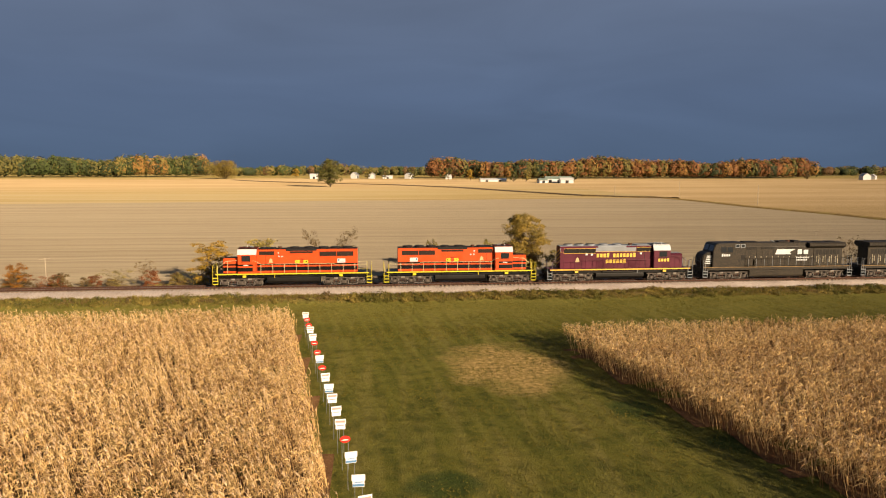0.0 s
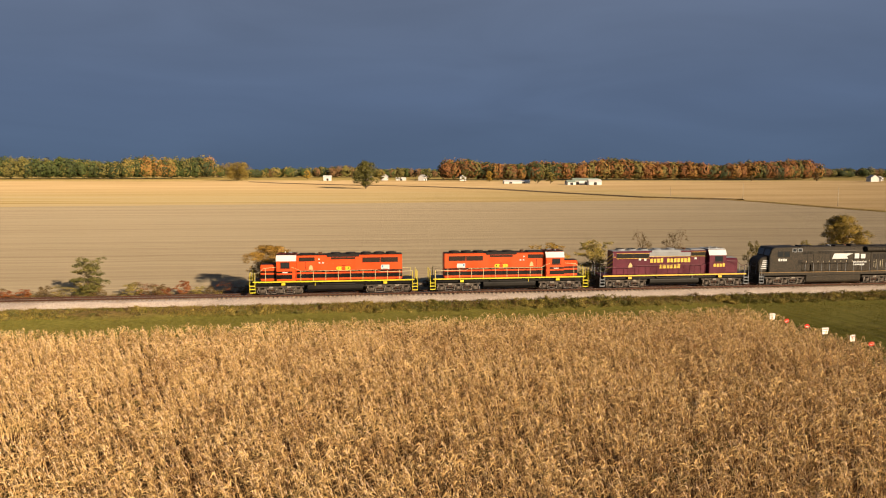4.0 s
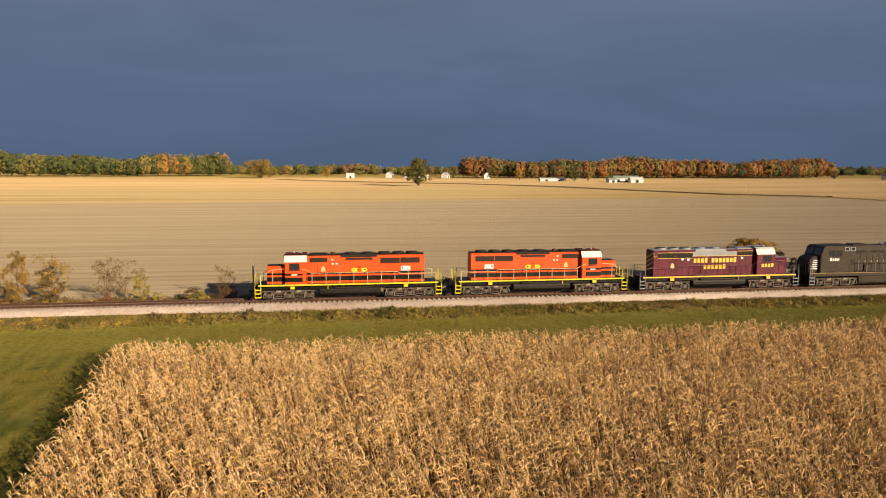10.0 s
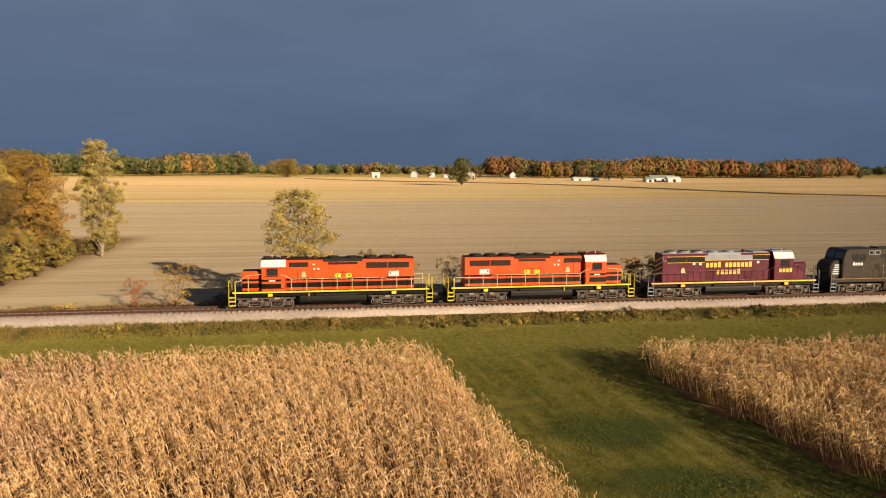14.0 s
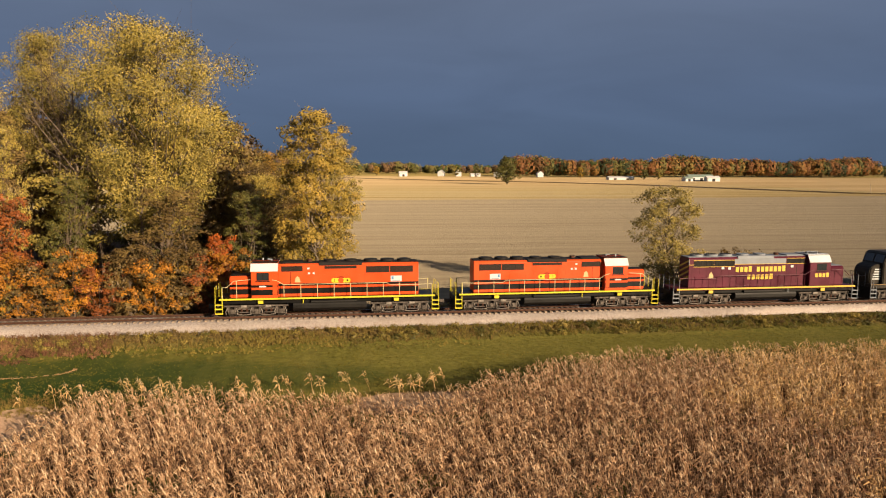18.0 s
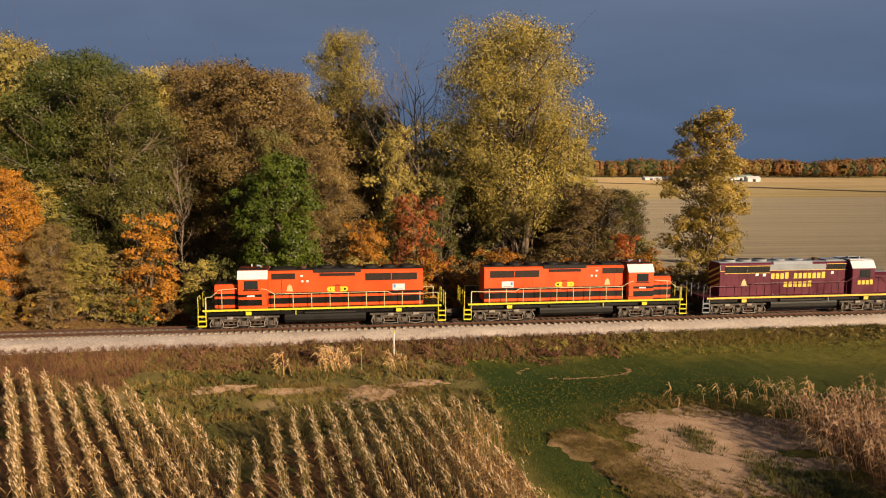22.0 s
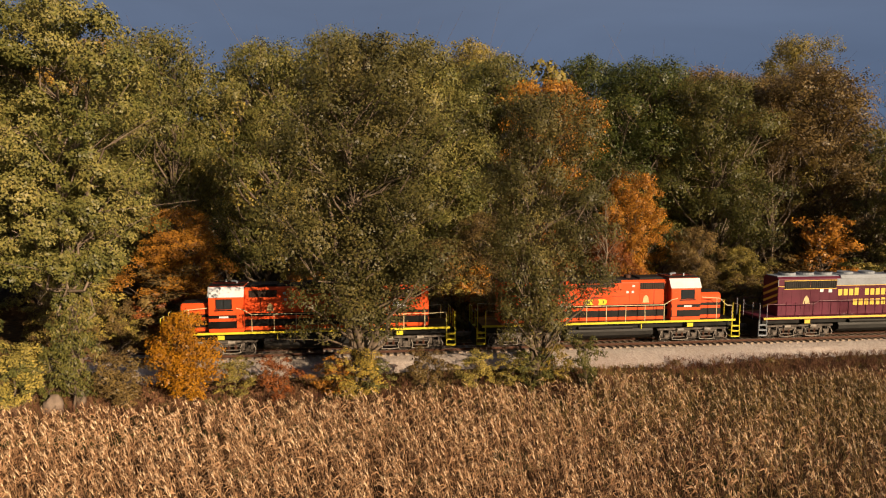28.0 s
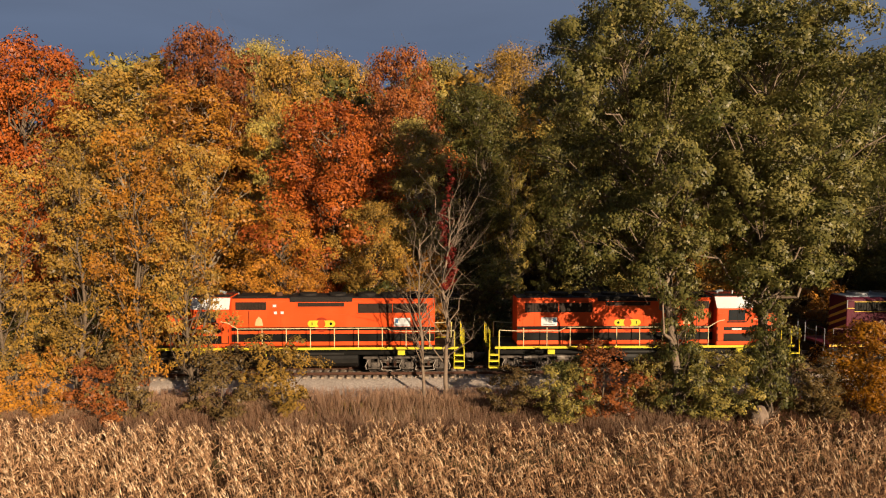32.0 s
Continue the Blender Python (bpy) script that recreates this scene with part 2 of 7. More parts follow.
def far_leaves(name, c):
    """Leaves of a far crown: close to one colour, a little lighter and darker from bough to bough."""
    return leafy(name, [(0.30, tuple(v * 0.66 for v in c)), (0.45, c), (0.62, tuple(v * 1.28 for v in c))], 0.1, 0.7, 0.09, 0.20, 0.05)


FAR = {"green": far_leaves("far_green_foliage", (0.066, 0.086, 0.026)), "dark": far_leaves("far_dark_green_foliage", (0.046, 0.060, 0.024)),
       "olive": far_leaves("far_olive_foliage", (0.150, 0.134, 0.040)), "yellow": far_leaves("far_yellow_foliage", (0.225, 0.176, 0.050)),
       "amber": far_leaves("far_amber_foliage", (0.290, 0.160, 0.046)), "rust": far_leaves("far_rust_foliage", (0.235, 0.104, 0.038)),
       "brown": far_leaves("far_brown_foliage", (0.150, 0.088, 0.040))}
M["lf_far"] = FAR["olive"]
M["lf_pale"] = leafy("leaves_pale_olive", [(0.25, (0.162, 0.134, 0.041)), (0.5, (0.324, 0.262, 0.077)), (0.78, (0.486, 0.395, 0.126))])
M["corn"] = leafy("dry_corn", [(0.2, (0.232, 0.128, 0.054)), (0.45, (0.570, 0.372, 0.154)), (0.66, (0.815, 0.600, 0.284))], 0.28, 0.65, each=0.56, apart=0.02)
M["corn_cream"] = leafy("cream_dry_corn", [(0.2, (0.370, 0.217, 0.093)), (0.45, (0.637, 0.416, 0.190)), (0.7, (0.780, 0.551, 0.282))], 0.28, 0.65, each=0.46, apart=0.02)
M["tassel"] = leafy("corn_tassel", [(0.2, (0.46, 0.33, 0.20)), (0.5, (0.66, 0.50, 0.33)), (0.8, (0.78, 0.63, 0.45))], 0.2, 0.65, each=0.5)
M["corn_pale"] = leafy("pale_dry_corn", [(0.2, (0.240, 0.130, 0.072)), (0.45, (0.452, 0.274, 0.150)), (0.7, (0.600, 0.396, 0.238))], 0.28, 0.65, each=0.46, apart=0.02)
M["corn_brown"] = leafy("brown_dry_corn", [(0.2, (0.208, 0.108, 0.057)), (0.45, (0.392, 0.228, 0.119)), (0.7, (0.550, 0.352, 0.202))], 0.28, 0.65, each=0.50, apart=0.02)
M["corn_olive"] = leafy("olive_dry_corn", [(0.2, (0.080, 0.068, 0.028)), (0.42, (0.205, 0.146, 0.056)), (0.7, (0.410, 0.265, 0.114))], 0.28, 0.65, each=0.50, apart=0.02)
M["corn_green"] = leafy("half_green_corn", [(0.2, (0.112, 0.088, 0.038)), (0.42, (0.262, 0.176, 0.070)), (0.7, (0.450, 0.282, 0.124))], 0.28, 0.65, each=0.46, apart=0.02)
# half-green corn with the shade of the inner rows put into its colour
M["corn_shaded"] = leafy("shaded_green_corn", [(0.2, (0.045, 0.050, 0.016)), (0.42, (0.112, 0.098, 0.032)), (0.7, (0.310, 0.215, 0.088))], 0.28, 0.65, each=0.50, apart=0.02)
M["bank_grass"] = leafy("green_bank_grass", [(0.2, (0.070, 0.082, 0.016)), (0.45, (0.165, 0.150, 0.030)), (0.75, (0.300, 0.215, 0.060))], 0.2, 0.8)
M["weed"] = leafy("weeds", [(0.2, (0.105, 0.074, 0.028)), (0.45, (0.210, 0.140, 0.042)), (0.75, (0.289, 0.236, 0.062))], 0.15, 0.8)
M["weed_red"] = leafy("russet_weeds", [(0.2, (0.084, 0.040, 0.027)), (0.5, (0.184, 0.088, 0.049)), (0.8, (0.298, 0.179, 0.085))], 0.15, 0.8)
M["weed_pink"] = leafy("pinkish_dry_grass", [(0.2, (0.150, 0.082, 0.052)), (0.5, (0.290, 0.178, 0.115)), (0.8, (0.420, 0.290, 0.200))], 0.15, 0.8)
M["grass"] = leafy("mown_grass", [(0.2, (0.083, 0.086, 0.013)), (0.5, (0.160, 0.142, 0.019)), (0.8, (0.278, 0.204, 0.039))], 0.2, 0.8)


# ---- mesh helpers ----
def box(bm, x0, x1, y0, y1, z0, z1):
    v = [bm.verts.new(p) for p in ((x0, y0, z0), (x1, y0, z0), (x1, y1, z0), (x0, y1, z0), (x0, y0, z1), (x1, y0, z1), (x1, y1, z1), (x0, y1, z1))]
    for f in ((3, 2, 1, 0), (4, 5, 6, 7), (0, 1, 5, 4), (1, 2, 6, 5), (2, 3, 7, 6), (3, 0, 4, 7)):
        bm.faces.new([v[i] for i in f])
    return bm


def soft(bm, w=0.03, seg=1):
    bmesh.ops.bevel(bm, geom=bm.edges[:], offset=w, segments=seg, affect="EDGES", clamp_overlap=True)
    return bm


def tube(bm, p, q, r, n=6, r2=None):
    p, q = Vector(p), Vector(q)
    a = (q - p).orthogonal().normalized()
    b = (q - p).normalized().cross(a)
    r2 = r if r2 is None else r2
    ring = []
    for c, rr in ((p, r), (q, r2)):
        ring.append([bm.verts.new(c + (a * math.cos(2 * math.pi * i / n) + b * math.sin(2 * math.pi * i / n)) * rr) for i in range(n)])
    for i in range(n):
        bm.faces.new((ring[0][i], ring[0][(i + 1) % n], ring[1][(i + 1) % n], ring[1][i]))
    bm.faces.new(ring[0][::-1])
    bm.faces.new(ring[1])
    return bm


def rod(bm, pts, r, n=6):
    for p, q in zip(pts, pts[1:]):
        tube(bm, p, q, r, n)
    return bm


def along_x(bm, prof, x0, x1):
    """A closed (y, z) outline pulled along x."""
    a = [bm.verts.new((x0, y, z)) for y, z in prof]
    b = [bm.verts.new((x1, y, z)) for y, z in prof]
    k = len(prof)
    for i in range(k):
        bm.faces.new((a[i], b[i], b[(i + 1) % k], a[(i + 1) % k]))
    bm.faces.new(a)
    bm.faces.new(b[::-1])
    return bm


def along_y(bm, prof, y0, y1):
    """A closed (x, z) outline pulled along y."""
    a = [bm.verts.new((x, y0, z)) for x, z in prof]
    b = [bm.verts.new((x, y1, z)) for x, z in prof]
    k = len(prof)
    for i in range(k):
        bm.faces.new((a[i], a[(i + 1) % k], b[(i + 1) % k], b[i]))
    bm.faces.new(a[::-1])
    bm.faces.new(b)
    return bm


def BM():
    return bmesh.new()


def mesh_of(name, bm, material):
    bmesh.ops.recalc_face_normals(bm, faces=bm.faces[:])
    me = bpy.data.meshes.new(name)
    bm.to_mesh(me)
    bm.free()
    me.materials.append(material)
    return me


def part(name, bm, material, parent, label=""):
    ob = new(name, mesh_of(name, bm, material))
    ob.parent = parent
    return tagged(ob, label) if label else ob


def thing(name, label, category, group="", kind=""):
    ob = new(name)
    ob.empty_display_size = 0.3
    return tagged(ob, label, category, group, kind)


def solo(name, bm, material, label, category, group="", kind=""):
    return tagged(new(name, mesh_of(name, bm, material)), label, category, group, kind)


def raw_mesh(name, co, quads, tris, material):
    """A mesh from numpy arrays of places, quads and triangles."""
    me = bpy.data.meshes.new(name)
    co = np.asarray(co, np.float32)
    quads, tris = np.asarray(quads, np.int32).reshape(-1, 4), np.asarray(tris, np.int32).reshape(-1, 3)
    me.vertices.add(len(co))
    me.vertices.foreach_set("co", co.ravel())
    me.loops.add(quads.size + tris.size)
    me.loops.foreach_set("vertex_index", np.concatenate([quads.ravel(), tris.ravel()]))
    me.polygons.add(len(quads) + len(tris))
    start = np.concatenate([np.arange(len(quads)) * 4, quads.size + np.arange(len(tris)) * 3]).astype(np.int32)
    me.polygons.foreach_set("loop_start", start)
    me.update(calc_edges=True)
    me.materials.append(material)
    return me


# ---- ground ----
def smooth(a, b, v):
    t = np.clip((np.asarray(v, float) - a) / (b - a), 0, 1)
    return t * t * (3 - 2 * t)


def gz(x, y):
    """Height of the ground: flat farmland, a low railway bank, a faint swell far off."""
    x, y = np.asarray(x, float), np.asarray(y, float)
    bank = 0.55 * (smooth(-7.2, -3.4, y) - smooth(3.4, 6.8, y))
    far = 0.1 * smooth(4, 8, y) + 2.6 * np.exp(-((x - 230) / 260) ** 2 - ((y - 640) / 220) ** 2) + 4.0 * smooth(500, 1300, y)
    return -1.4 + bank + far


def ground_material():
    m, n, l, b = nodes_of("ground")
    tc = n.new("ShaderNodeTexCoord")
    sep = n.new("ShaderNodeSeparateXYZ")
    l.new(tc.outputs["Object"], sep.inputs[0])

    def math_(op, a, c, clamp=False):
        q = n.new("ShaderNodeMath")
        q.operation, q.use_clamp = op, clamp
        for i, v in enumerate((a, c)):
            if isinstance(v, (int, float)):
                q.inputs[i].default_value = v
            else:
                l.new(v, q.inputs[i])
        return q.outputs[0]

    def step(v, a, c):
        r = n.new("ShaderNodeMapRange")
        r.inputs["From Min"].default_value, r.inputs["From Max"].default_value = a, c
        l.new(v, r.inputs[0])
        return r.outputs[0]

    def patch(cx, cy, rx, ry, hard=0.25):
        dx = math_("DIVIDE", math_("SUBTRACT", sep.outputs["X"], cx), rx)
        dy = math_("DIVIDE", math_("SUBTRACT", sep.outputs["Y"], cy), ry)
        d = math_("SQRT", math_("ADD", math_("MULTIPLY", dx, dx), math_("MULTIPLY", dy, dy)), 0)
        d = math_("ADD", d, math_("MULTIPLY", math_("SUBTRACT", mid, 0.5), 1.5))
        return step(d, 1.0 + hard, 1.0 - hard)

    big = noise_node(n, l, 0.03, 4)
    mid = noise_node(n, l, 0.22, 5)
    fine = noise_node(n, l, 2.2, 5)
    tiny = noise_node(n, l, 12, 3)
    # mown grass
    g1 = ramp_node(n, l, mid, [(0.30, (0.044, 0.057, 0.009)), (0.52, (0.082, 0.090, 0.014)), (0.72, (0.140, 0.126, 0.027))])
    g2 = ramp_node(n, l, fine, [(0.3, (0.054, 0.058, 0.011)), (0.7, (0.150, 0.132, 0.027))])
    grass = mix_node(n, l, 0.45, g1, g2)
    mow = noise_node(n, l, 0.5, 2, stretch=(1.6, 0.12, 1))
    grass = mix_node(n, l, ramp_node(n, l, mow, [(0.45, (0, 0, 0)), (0.70, (0.50,) * 3)]), grass, (0.19, 0.160, 0.05))
    clump = noise_node(n, l, 0.9, 4)
    grass = mix_node(n, l, ramp_node(n, l, clump, [(0.48, (0, 0, 0)), (0.68, (0.62,) * 3)]), grass, (0.038, 0.044, 0.009))
    grass = mix_node(n, l, ramp_node(n, l, tiny, [(0.52, (0, 0, 0)), (0.75, (0.5,) * 3)]), grass, (0.024, 0.032, 0.008))
    bands = math_("SINE", math_("MULTIPLY", math_("ADD", sep.outputs["X"], math_("ADD", math_("MULTIPLY", sep.outputs["Y"], 0.15), math_("MULTIPLY", mid, 0.8))), 4.4), 0)
    grass = mix_node(n, l, math_("MULTIPLY", step(bands, 0.1, 0.9), ramp_node(n, l, big, [(0.35, (0.12,) * 3), (0.65, (0.42,) * 3)])), grass, (0.150, 0.145, 0.030))
    dry = ramp_node(n, l, fine, [(0.3, (0.14, 0.105, 0.035)), (0.5, (0.29, 0.205, 0.078)), (0.7, (0.44, 0.31, 0.13))])
    grass = mix_node(n, l, math_("MULTIPLY", patch(10.2, -35.0, 4.5, 6.4, 0.26), 0.85), grass, dry)
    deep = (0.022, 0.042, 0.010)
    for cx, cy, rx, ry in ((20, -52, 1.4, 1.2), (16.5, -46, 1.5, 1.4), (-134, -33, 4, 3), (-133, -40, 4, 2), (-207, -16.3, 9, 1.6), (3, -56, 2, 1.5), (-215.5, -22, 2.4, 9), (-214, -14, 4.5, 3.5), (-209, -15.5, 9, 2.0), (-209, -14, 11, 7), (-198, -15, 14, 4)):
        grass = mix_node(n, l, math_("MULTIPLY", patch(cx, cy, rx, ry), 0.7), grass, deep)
    strip = math_("MULTIPLY", step(math_("ADD", sep.outputs["Y"], math_("MULTIPLY", mid, 5.0)), -17.0, -9.0), math_("MULTIPLY", step(sep.outputs["X"], -200, -184), 0.62))
    grass = mix_node(n, l, strip, grass, ramp_node(n, l, fine, [(0.3, (0.110, 0.108, 0.022)), (0.7, (0.205, 0.180, 0.045))]))
    # rough weedy corner between the corn and the bank
    rough_spot = math_("MULTIPLY", math_("MULTIPLY", step(sep.outputs["X"], -216.5, -219.5), step(sep.outputs["Y"], -30, -27)), 0.9)
    grass = mix_node(n, l, rough_spot, grass, ramp_node(n, l, mid, [(0.35, (0.060, 0.055, 0.018)), (0.52, (0.130, 0.105, 0.040)), (0.66, (0.26, 0.19, 0.10))]))
    # rough verge by the line
    verge = ramp_node(n, l, fine, [(0.3, (0.056, 0.045, 0.017)), (0.55, (0.128, 0.090, 0.034)), (0.8, (0.195, 0.143, 0.060))])
    yw = math_("ADD", sep.outputs["Y"], math_("MULTIPLY", math_("SUBTRACT", mid, 0.5), 3.0))
    near = mix_node(n, l, step(yw, -6.4, -4.6), grass, verge)
    # far fields: pale stubble with long drill lines, a yellower crop, then grass and mixed ground
    lines = noise_node(n, l, 1.0, 3, stretch=(0.004, 0.22, 1))
    lines2 = noise_node(n, l, 1.0, 2, stretch=(0.010, 1.1, 1))
    s1 = ramp_node(n, l, lines, [(0.28, (0.226, 0.187, 0.127)), (0.5, (0.289, 0.246, 0.172)), (0.72, (0.340, 0.297, 0.212))])
    s2 = ramp_node(n, l, lines2, [(0.33, (0.170, 0.133, 0.092)), (0.55, (0.300, 0.259, 0.183)), (0.7, (0.336, 0.296, 0.210))])
    stub = mix_node(n, l, ramp_node(n, l, big, [(0.35, (0.25,) * 3), (0.65, (0.6,) * 3)]), s1, s2)
    stub = mix_node(n, l, ramp_node(n, l, tiny, [(0.4, (0, 0, 0)), (0.8, (0.25,) * 3)]), stub, (0.25, 0.18, 0.11))
    drill = math_("SINE", math_("MULTIPLY", math_("ADD", math_("ADD", sep.outputs["Y"], math_("MULTIPLY", sep.outputs["X"], 0.02)), math_("MULTIPLY", lines, 3.0)), 0.89), 0)
    stub = mix_node(n, l, math_("MULTIPLY", math_("MULTIPLY", step(drill, 0.70, 1.0), step(sep.outputs["Y"], 140, 60)), ramp_node(n, l, lines2, [(0.35, (0.0,) * 3), (0.7, (0.38,) * 3)])), stub, (0.185, 0.140, 0.088))
    yel = ramp_node(n, l, noise_node(n, l, 1.0, 3, stretch=(0.004, 0.06, 1)), [(0.3, (0.246, 0.178, 0.068)), (0.5, (0.325, 0.258, 0.130)), (0.7, (0.334, 0.281, 0.170))])
    tan2 = ramp_node(n, l, noise_node(n, l, 1.0, 4, stretch=(0.004, 0.02, 1)), [(0.3, (0.282, 0.204, 0.096)), (0.6, (0.389, 0.291, 0.160)), (0.8, (0.440, 0.344, 0.207))])
    edge1 = math_("ADD", math_("SUBTRACT", sep.outputs["Y"], math_("MULTIPLY", sep.outputs["X"], 0.13)), math_("MULTIPLY", math_("SUBTRACT", big, 0.5), 12))
    left = step(sep.outputs["X"], 185, 165)
    far = mix_node(n, l, math_("MULTIPLY", step(edge1, 277, 280), left), stub, yel)
    far = mix_node(n, l, step(edge1, 400, 620), far, tan2)
    far = mix_node(n, l, step(sep.outputs["X"], 166, 168), far, tan2)
    grassy = ramp_node(n, l, mid, [(0.3, (0.12, 0.11, 0.03)), (0.7, (0.30, 0.22, 0.08))])
    far = mix_node(n, l, step(math_("ADD", sep.outputs["Y"], math_("MULTIPLY", big, 300)), 1050, 1250), far, grassy)
    ye = math_("ADD", sep.outputs["Y"], math_("MULTIPLY", math_("SUBTRACT", mid, 0.5), 5.0))
    col = mix_node(n, l, step(ye, 8.5, 10.0), near, far)
    # leaf litter under the wood
    wood = math_("MULTIPLY", step(sep.outputs["X"], -186, -192), step(sep.outputs["Y"], 95, 85))
    wood = math_("MULTIPLY", wood, step(sep.outputs["Y"], 3, 5))
    litter = ramp_node(n, l, fine, [(0.3, (0.05, 0.035, 0.02)), (0.6, (0.15, 0.085, 0.035)), (0.8, (0.28, 0.15, 0.05))])
    col = mix_node(n, l, wood, col, litter)
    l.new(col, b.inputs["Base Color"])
    b.inputs["Roughness"].default_value = 0.95
    b.inputs["Specular IOR Level"].default_value = 0.1
    b.inputs["Diffuse Roughness"].default_value = 1.0
    bump_node(n, l, mix_node(n, l, 0.5, fine, tiny), 0.9, 0.25, b)
    return m


def ground_sheet():
    xs = np.concatenate([[-6000, -3500, -2000, -1300, -900, -650, -500], np.arange(-430, 131, 4.0), [170, 230, 300, 400, 520, 700, 950, 1400, 2200, 3500, 6000]])
    ys = np.concatenate([[-4000, -1500, -600, -250, -140, -100], np.arange(-84, -9, 2.0), np.arange(-8, 10.1, 0.6), [13, 18, 26, 36, 50, 70, 95, 130, 170, 220, 280, 340, 420, 500, 580, 660, 740, 840, 960, 1100, 1300, 1600, 2200, 3200, 4600]])
    X, Y = np.meshgrid(xs, ys)
    Z = gz(X, Y)
    rough_zone = ((np.abs(Y) > 3.8) & (np.abs(Y) < 90) & (X > -430) & (X < 130))
    Z = Z + rough_zone * 0.05 * (np.sin(X * 0.7 + Y * 1.3) * np.sin(Y * 0.9 - X * 0.31) + 0.6 * np.sin(X * 0.19 + 1) * np.sin(Y * 0.33))
    nx, ny = len(xs), len(ys)
    i = np.arange(nx * ny).reshape(ny, nx)
    q = np.stack([i[:-1, :-1], i[:-1, 1:], i[1:, 1:], i[1:, :-1]], -1).reshape(-1, 4)
    me = raw_mesh("ground", np.stack([X, Y, Z], -1).reshape(-1, 3), q, [], ground_material())
    me.polygons.foreach_set("use_smooth", np.ones(len(q), bool))
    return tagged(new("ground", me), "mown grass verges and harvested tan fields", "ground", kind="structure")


ground_sheet()


def soil_material(name, a, b_, c):
    m, n, l, b = nodes_of(name)
    f = noise_node(n, l, 1.3, 6)
    g = noise_node(n, l, 9, 4)
    col = mix_node(n, l, 0.5, ramp_node(n, l, f, [(0.3, a), (0.55, b_), (0.75, c)]), ramp_node(n, l, g, [(0.3, a), (0.7, c)]))
    l.new(col, b.inputs["Base Color"])
    b.inputs["Roughness"].default_value = 0.95
    b.inputs["Diffuse Roughness"].default_value = 1.0
    b.inputs["Specular IOR Level"].default_value = 0.1
    bump_node(n, l, g, 0.7, 0.05, b)
    return m


M["soil"] = soil_material("corn_stubble_soil", (0.060, 0.030, 0.014), (0.115, 0.060, 0.028), (0.19, 0.108, 0.052))
M["withered"] = soil_material("withered_weed_ground", (0.095, 0.075, 0.028), (0.200, 0.128, 0.055), (0.330, 0.220, 0.122))
M["bare_soil"] = soil_material("bare_soil", (0.205, 0.128, 0.082), (0.305, 0.208, 0.142), (0.385, 0.280, 0.195))


def blob_patch(name, cx, cy, rx, ry, material, label, seed, lift=0.012, wob=0.22):
    rng = np.random.default_rng(seed)
    ph = rng.uniform(0, 6.28, 6)
    k, rings = 48, 8
    co, q, t = [(cx, cy, 0)], [], []
    for r in range(1, rings + 1):
        for i in range(k):
            a = 2 * math.pi * i / k
            w = 1 + wob * (math.sin(2 * a + ph[0]) * 0.5 + math.sin(3 * a + ph[1]) * 0.4 + math.sin(7 * a + ph[2]) * 0.22 + math.sin(13 * a + ph[3]) * 0.14)
            co.append((cx + rx * w * r / rings * math.cos(a), cy + ry * w * r / rings * math.sin(a), 0))
    co = np.array(co)
    base = 0.05 * (np.sin(co[:, 0] * 0.7 + co[:, 1] * 1.3) * np.sin(co[:, 1] * 0.9 - co[:, 0] * 0.31) + 0.6 * np.sin(co[:, 0] * 0.19 + 1) * np.sin(co[:, 1] * 0.33))
    edge = np.concatenate([[0], np.repeat(np.arange(1, rings + 1), k)]) / rings
    co[:, 2] = gz(co[:, 0], co[:, 1]) + base + lift + 0.05 * (1 - edge ** 4)
    for i in range(k):
        t.append((0, 1 + i, 1 + (i + 1) % k))
        for r in range(rings - 1):
            a0, b0 = 1 + r * k, 1 + (r + 1) * k
            q.append((a0 + i, b0 + i, b0 + (i + 1) % k, a0 + (i + 1) % k))
    return tagged(new(name, raw_mesh(name, co, q, t, material)), label, "ground", kind="structure")


blob_patch("bare_ground", -206.9, -25.6, 5.6, 6.6, M["bare_soil"], "bare dry soil beside the standing corn", 3)
blob_patch("bare_ground", -183.0, -21.6, 5.5, 1.9, M["bare_soil"], "bare strip of soil at the corn's edge", 5)
for k, (x, y, rx, ry) in enumerate(((-229.2, -13.4, 2.6, 1.1), (-224.3, -14.6, 2.6, 1.4), (-234.0, -12.2, 2.0, 0.8), (-221.0, -12.6, 1.6, 0.8))):
    blob_patch("bare_ground", x, y, rx, ry, M["bare_soil"], "thin bare patch in the weeds", 8 + k, wob=0.5)
for k, (x, y, rx, ry) in enumerate(((-214.0, -23.6, 1.3, 1.5), (-213.4, -25.4, 1.6, 1.8), (-213.0, -27.4, 1.5, 2.0), (-212.5, -29.8, 1.5, 2.2))):
    blob_patch("bare_ground", x, y, rx, ry, M["withered"], "withered brown weeds round the bare soil", 11 + k, lift=0.006 + 0.004 * k, wob=0.5)

# ---- railway ----
TX0, TX1 = -520.0, 260.0


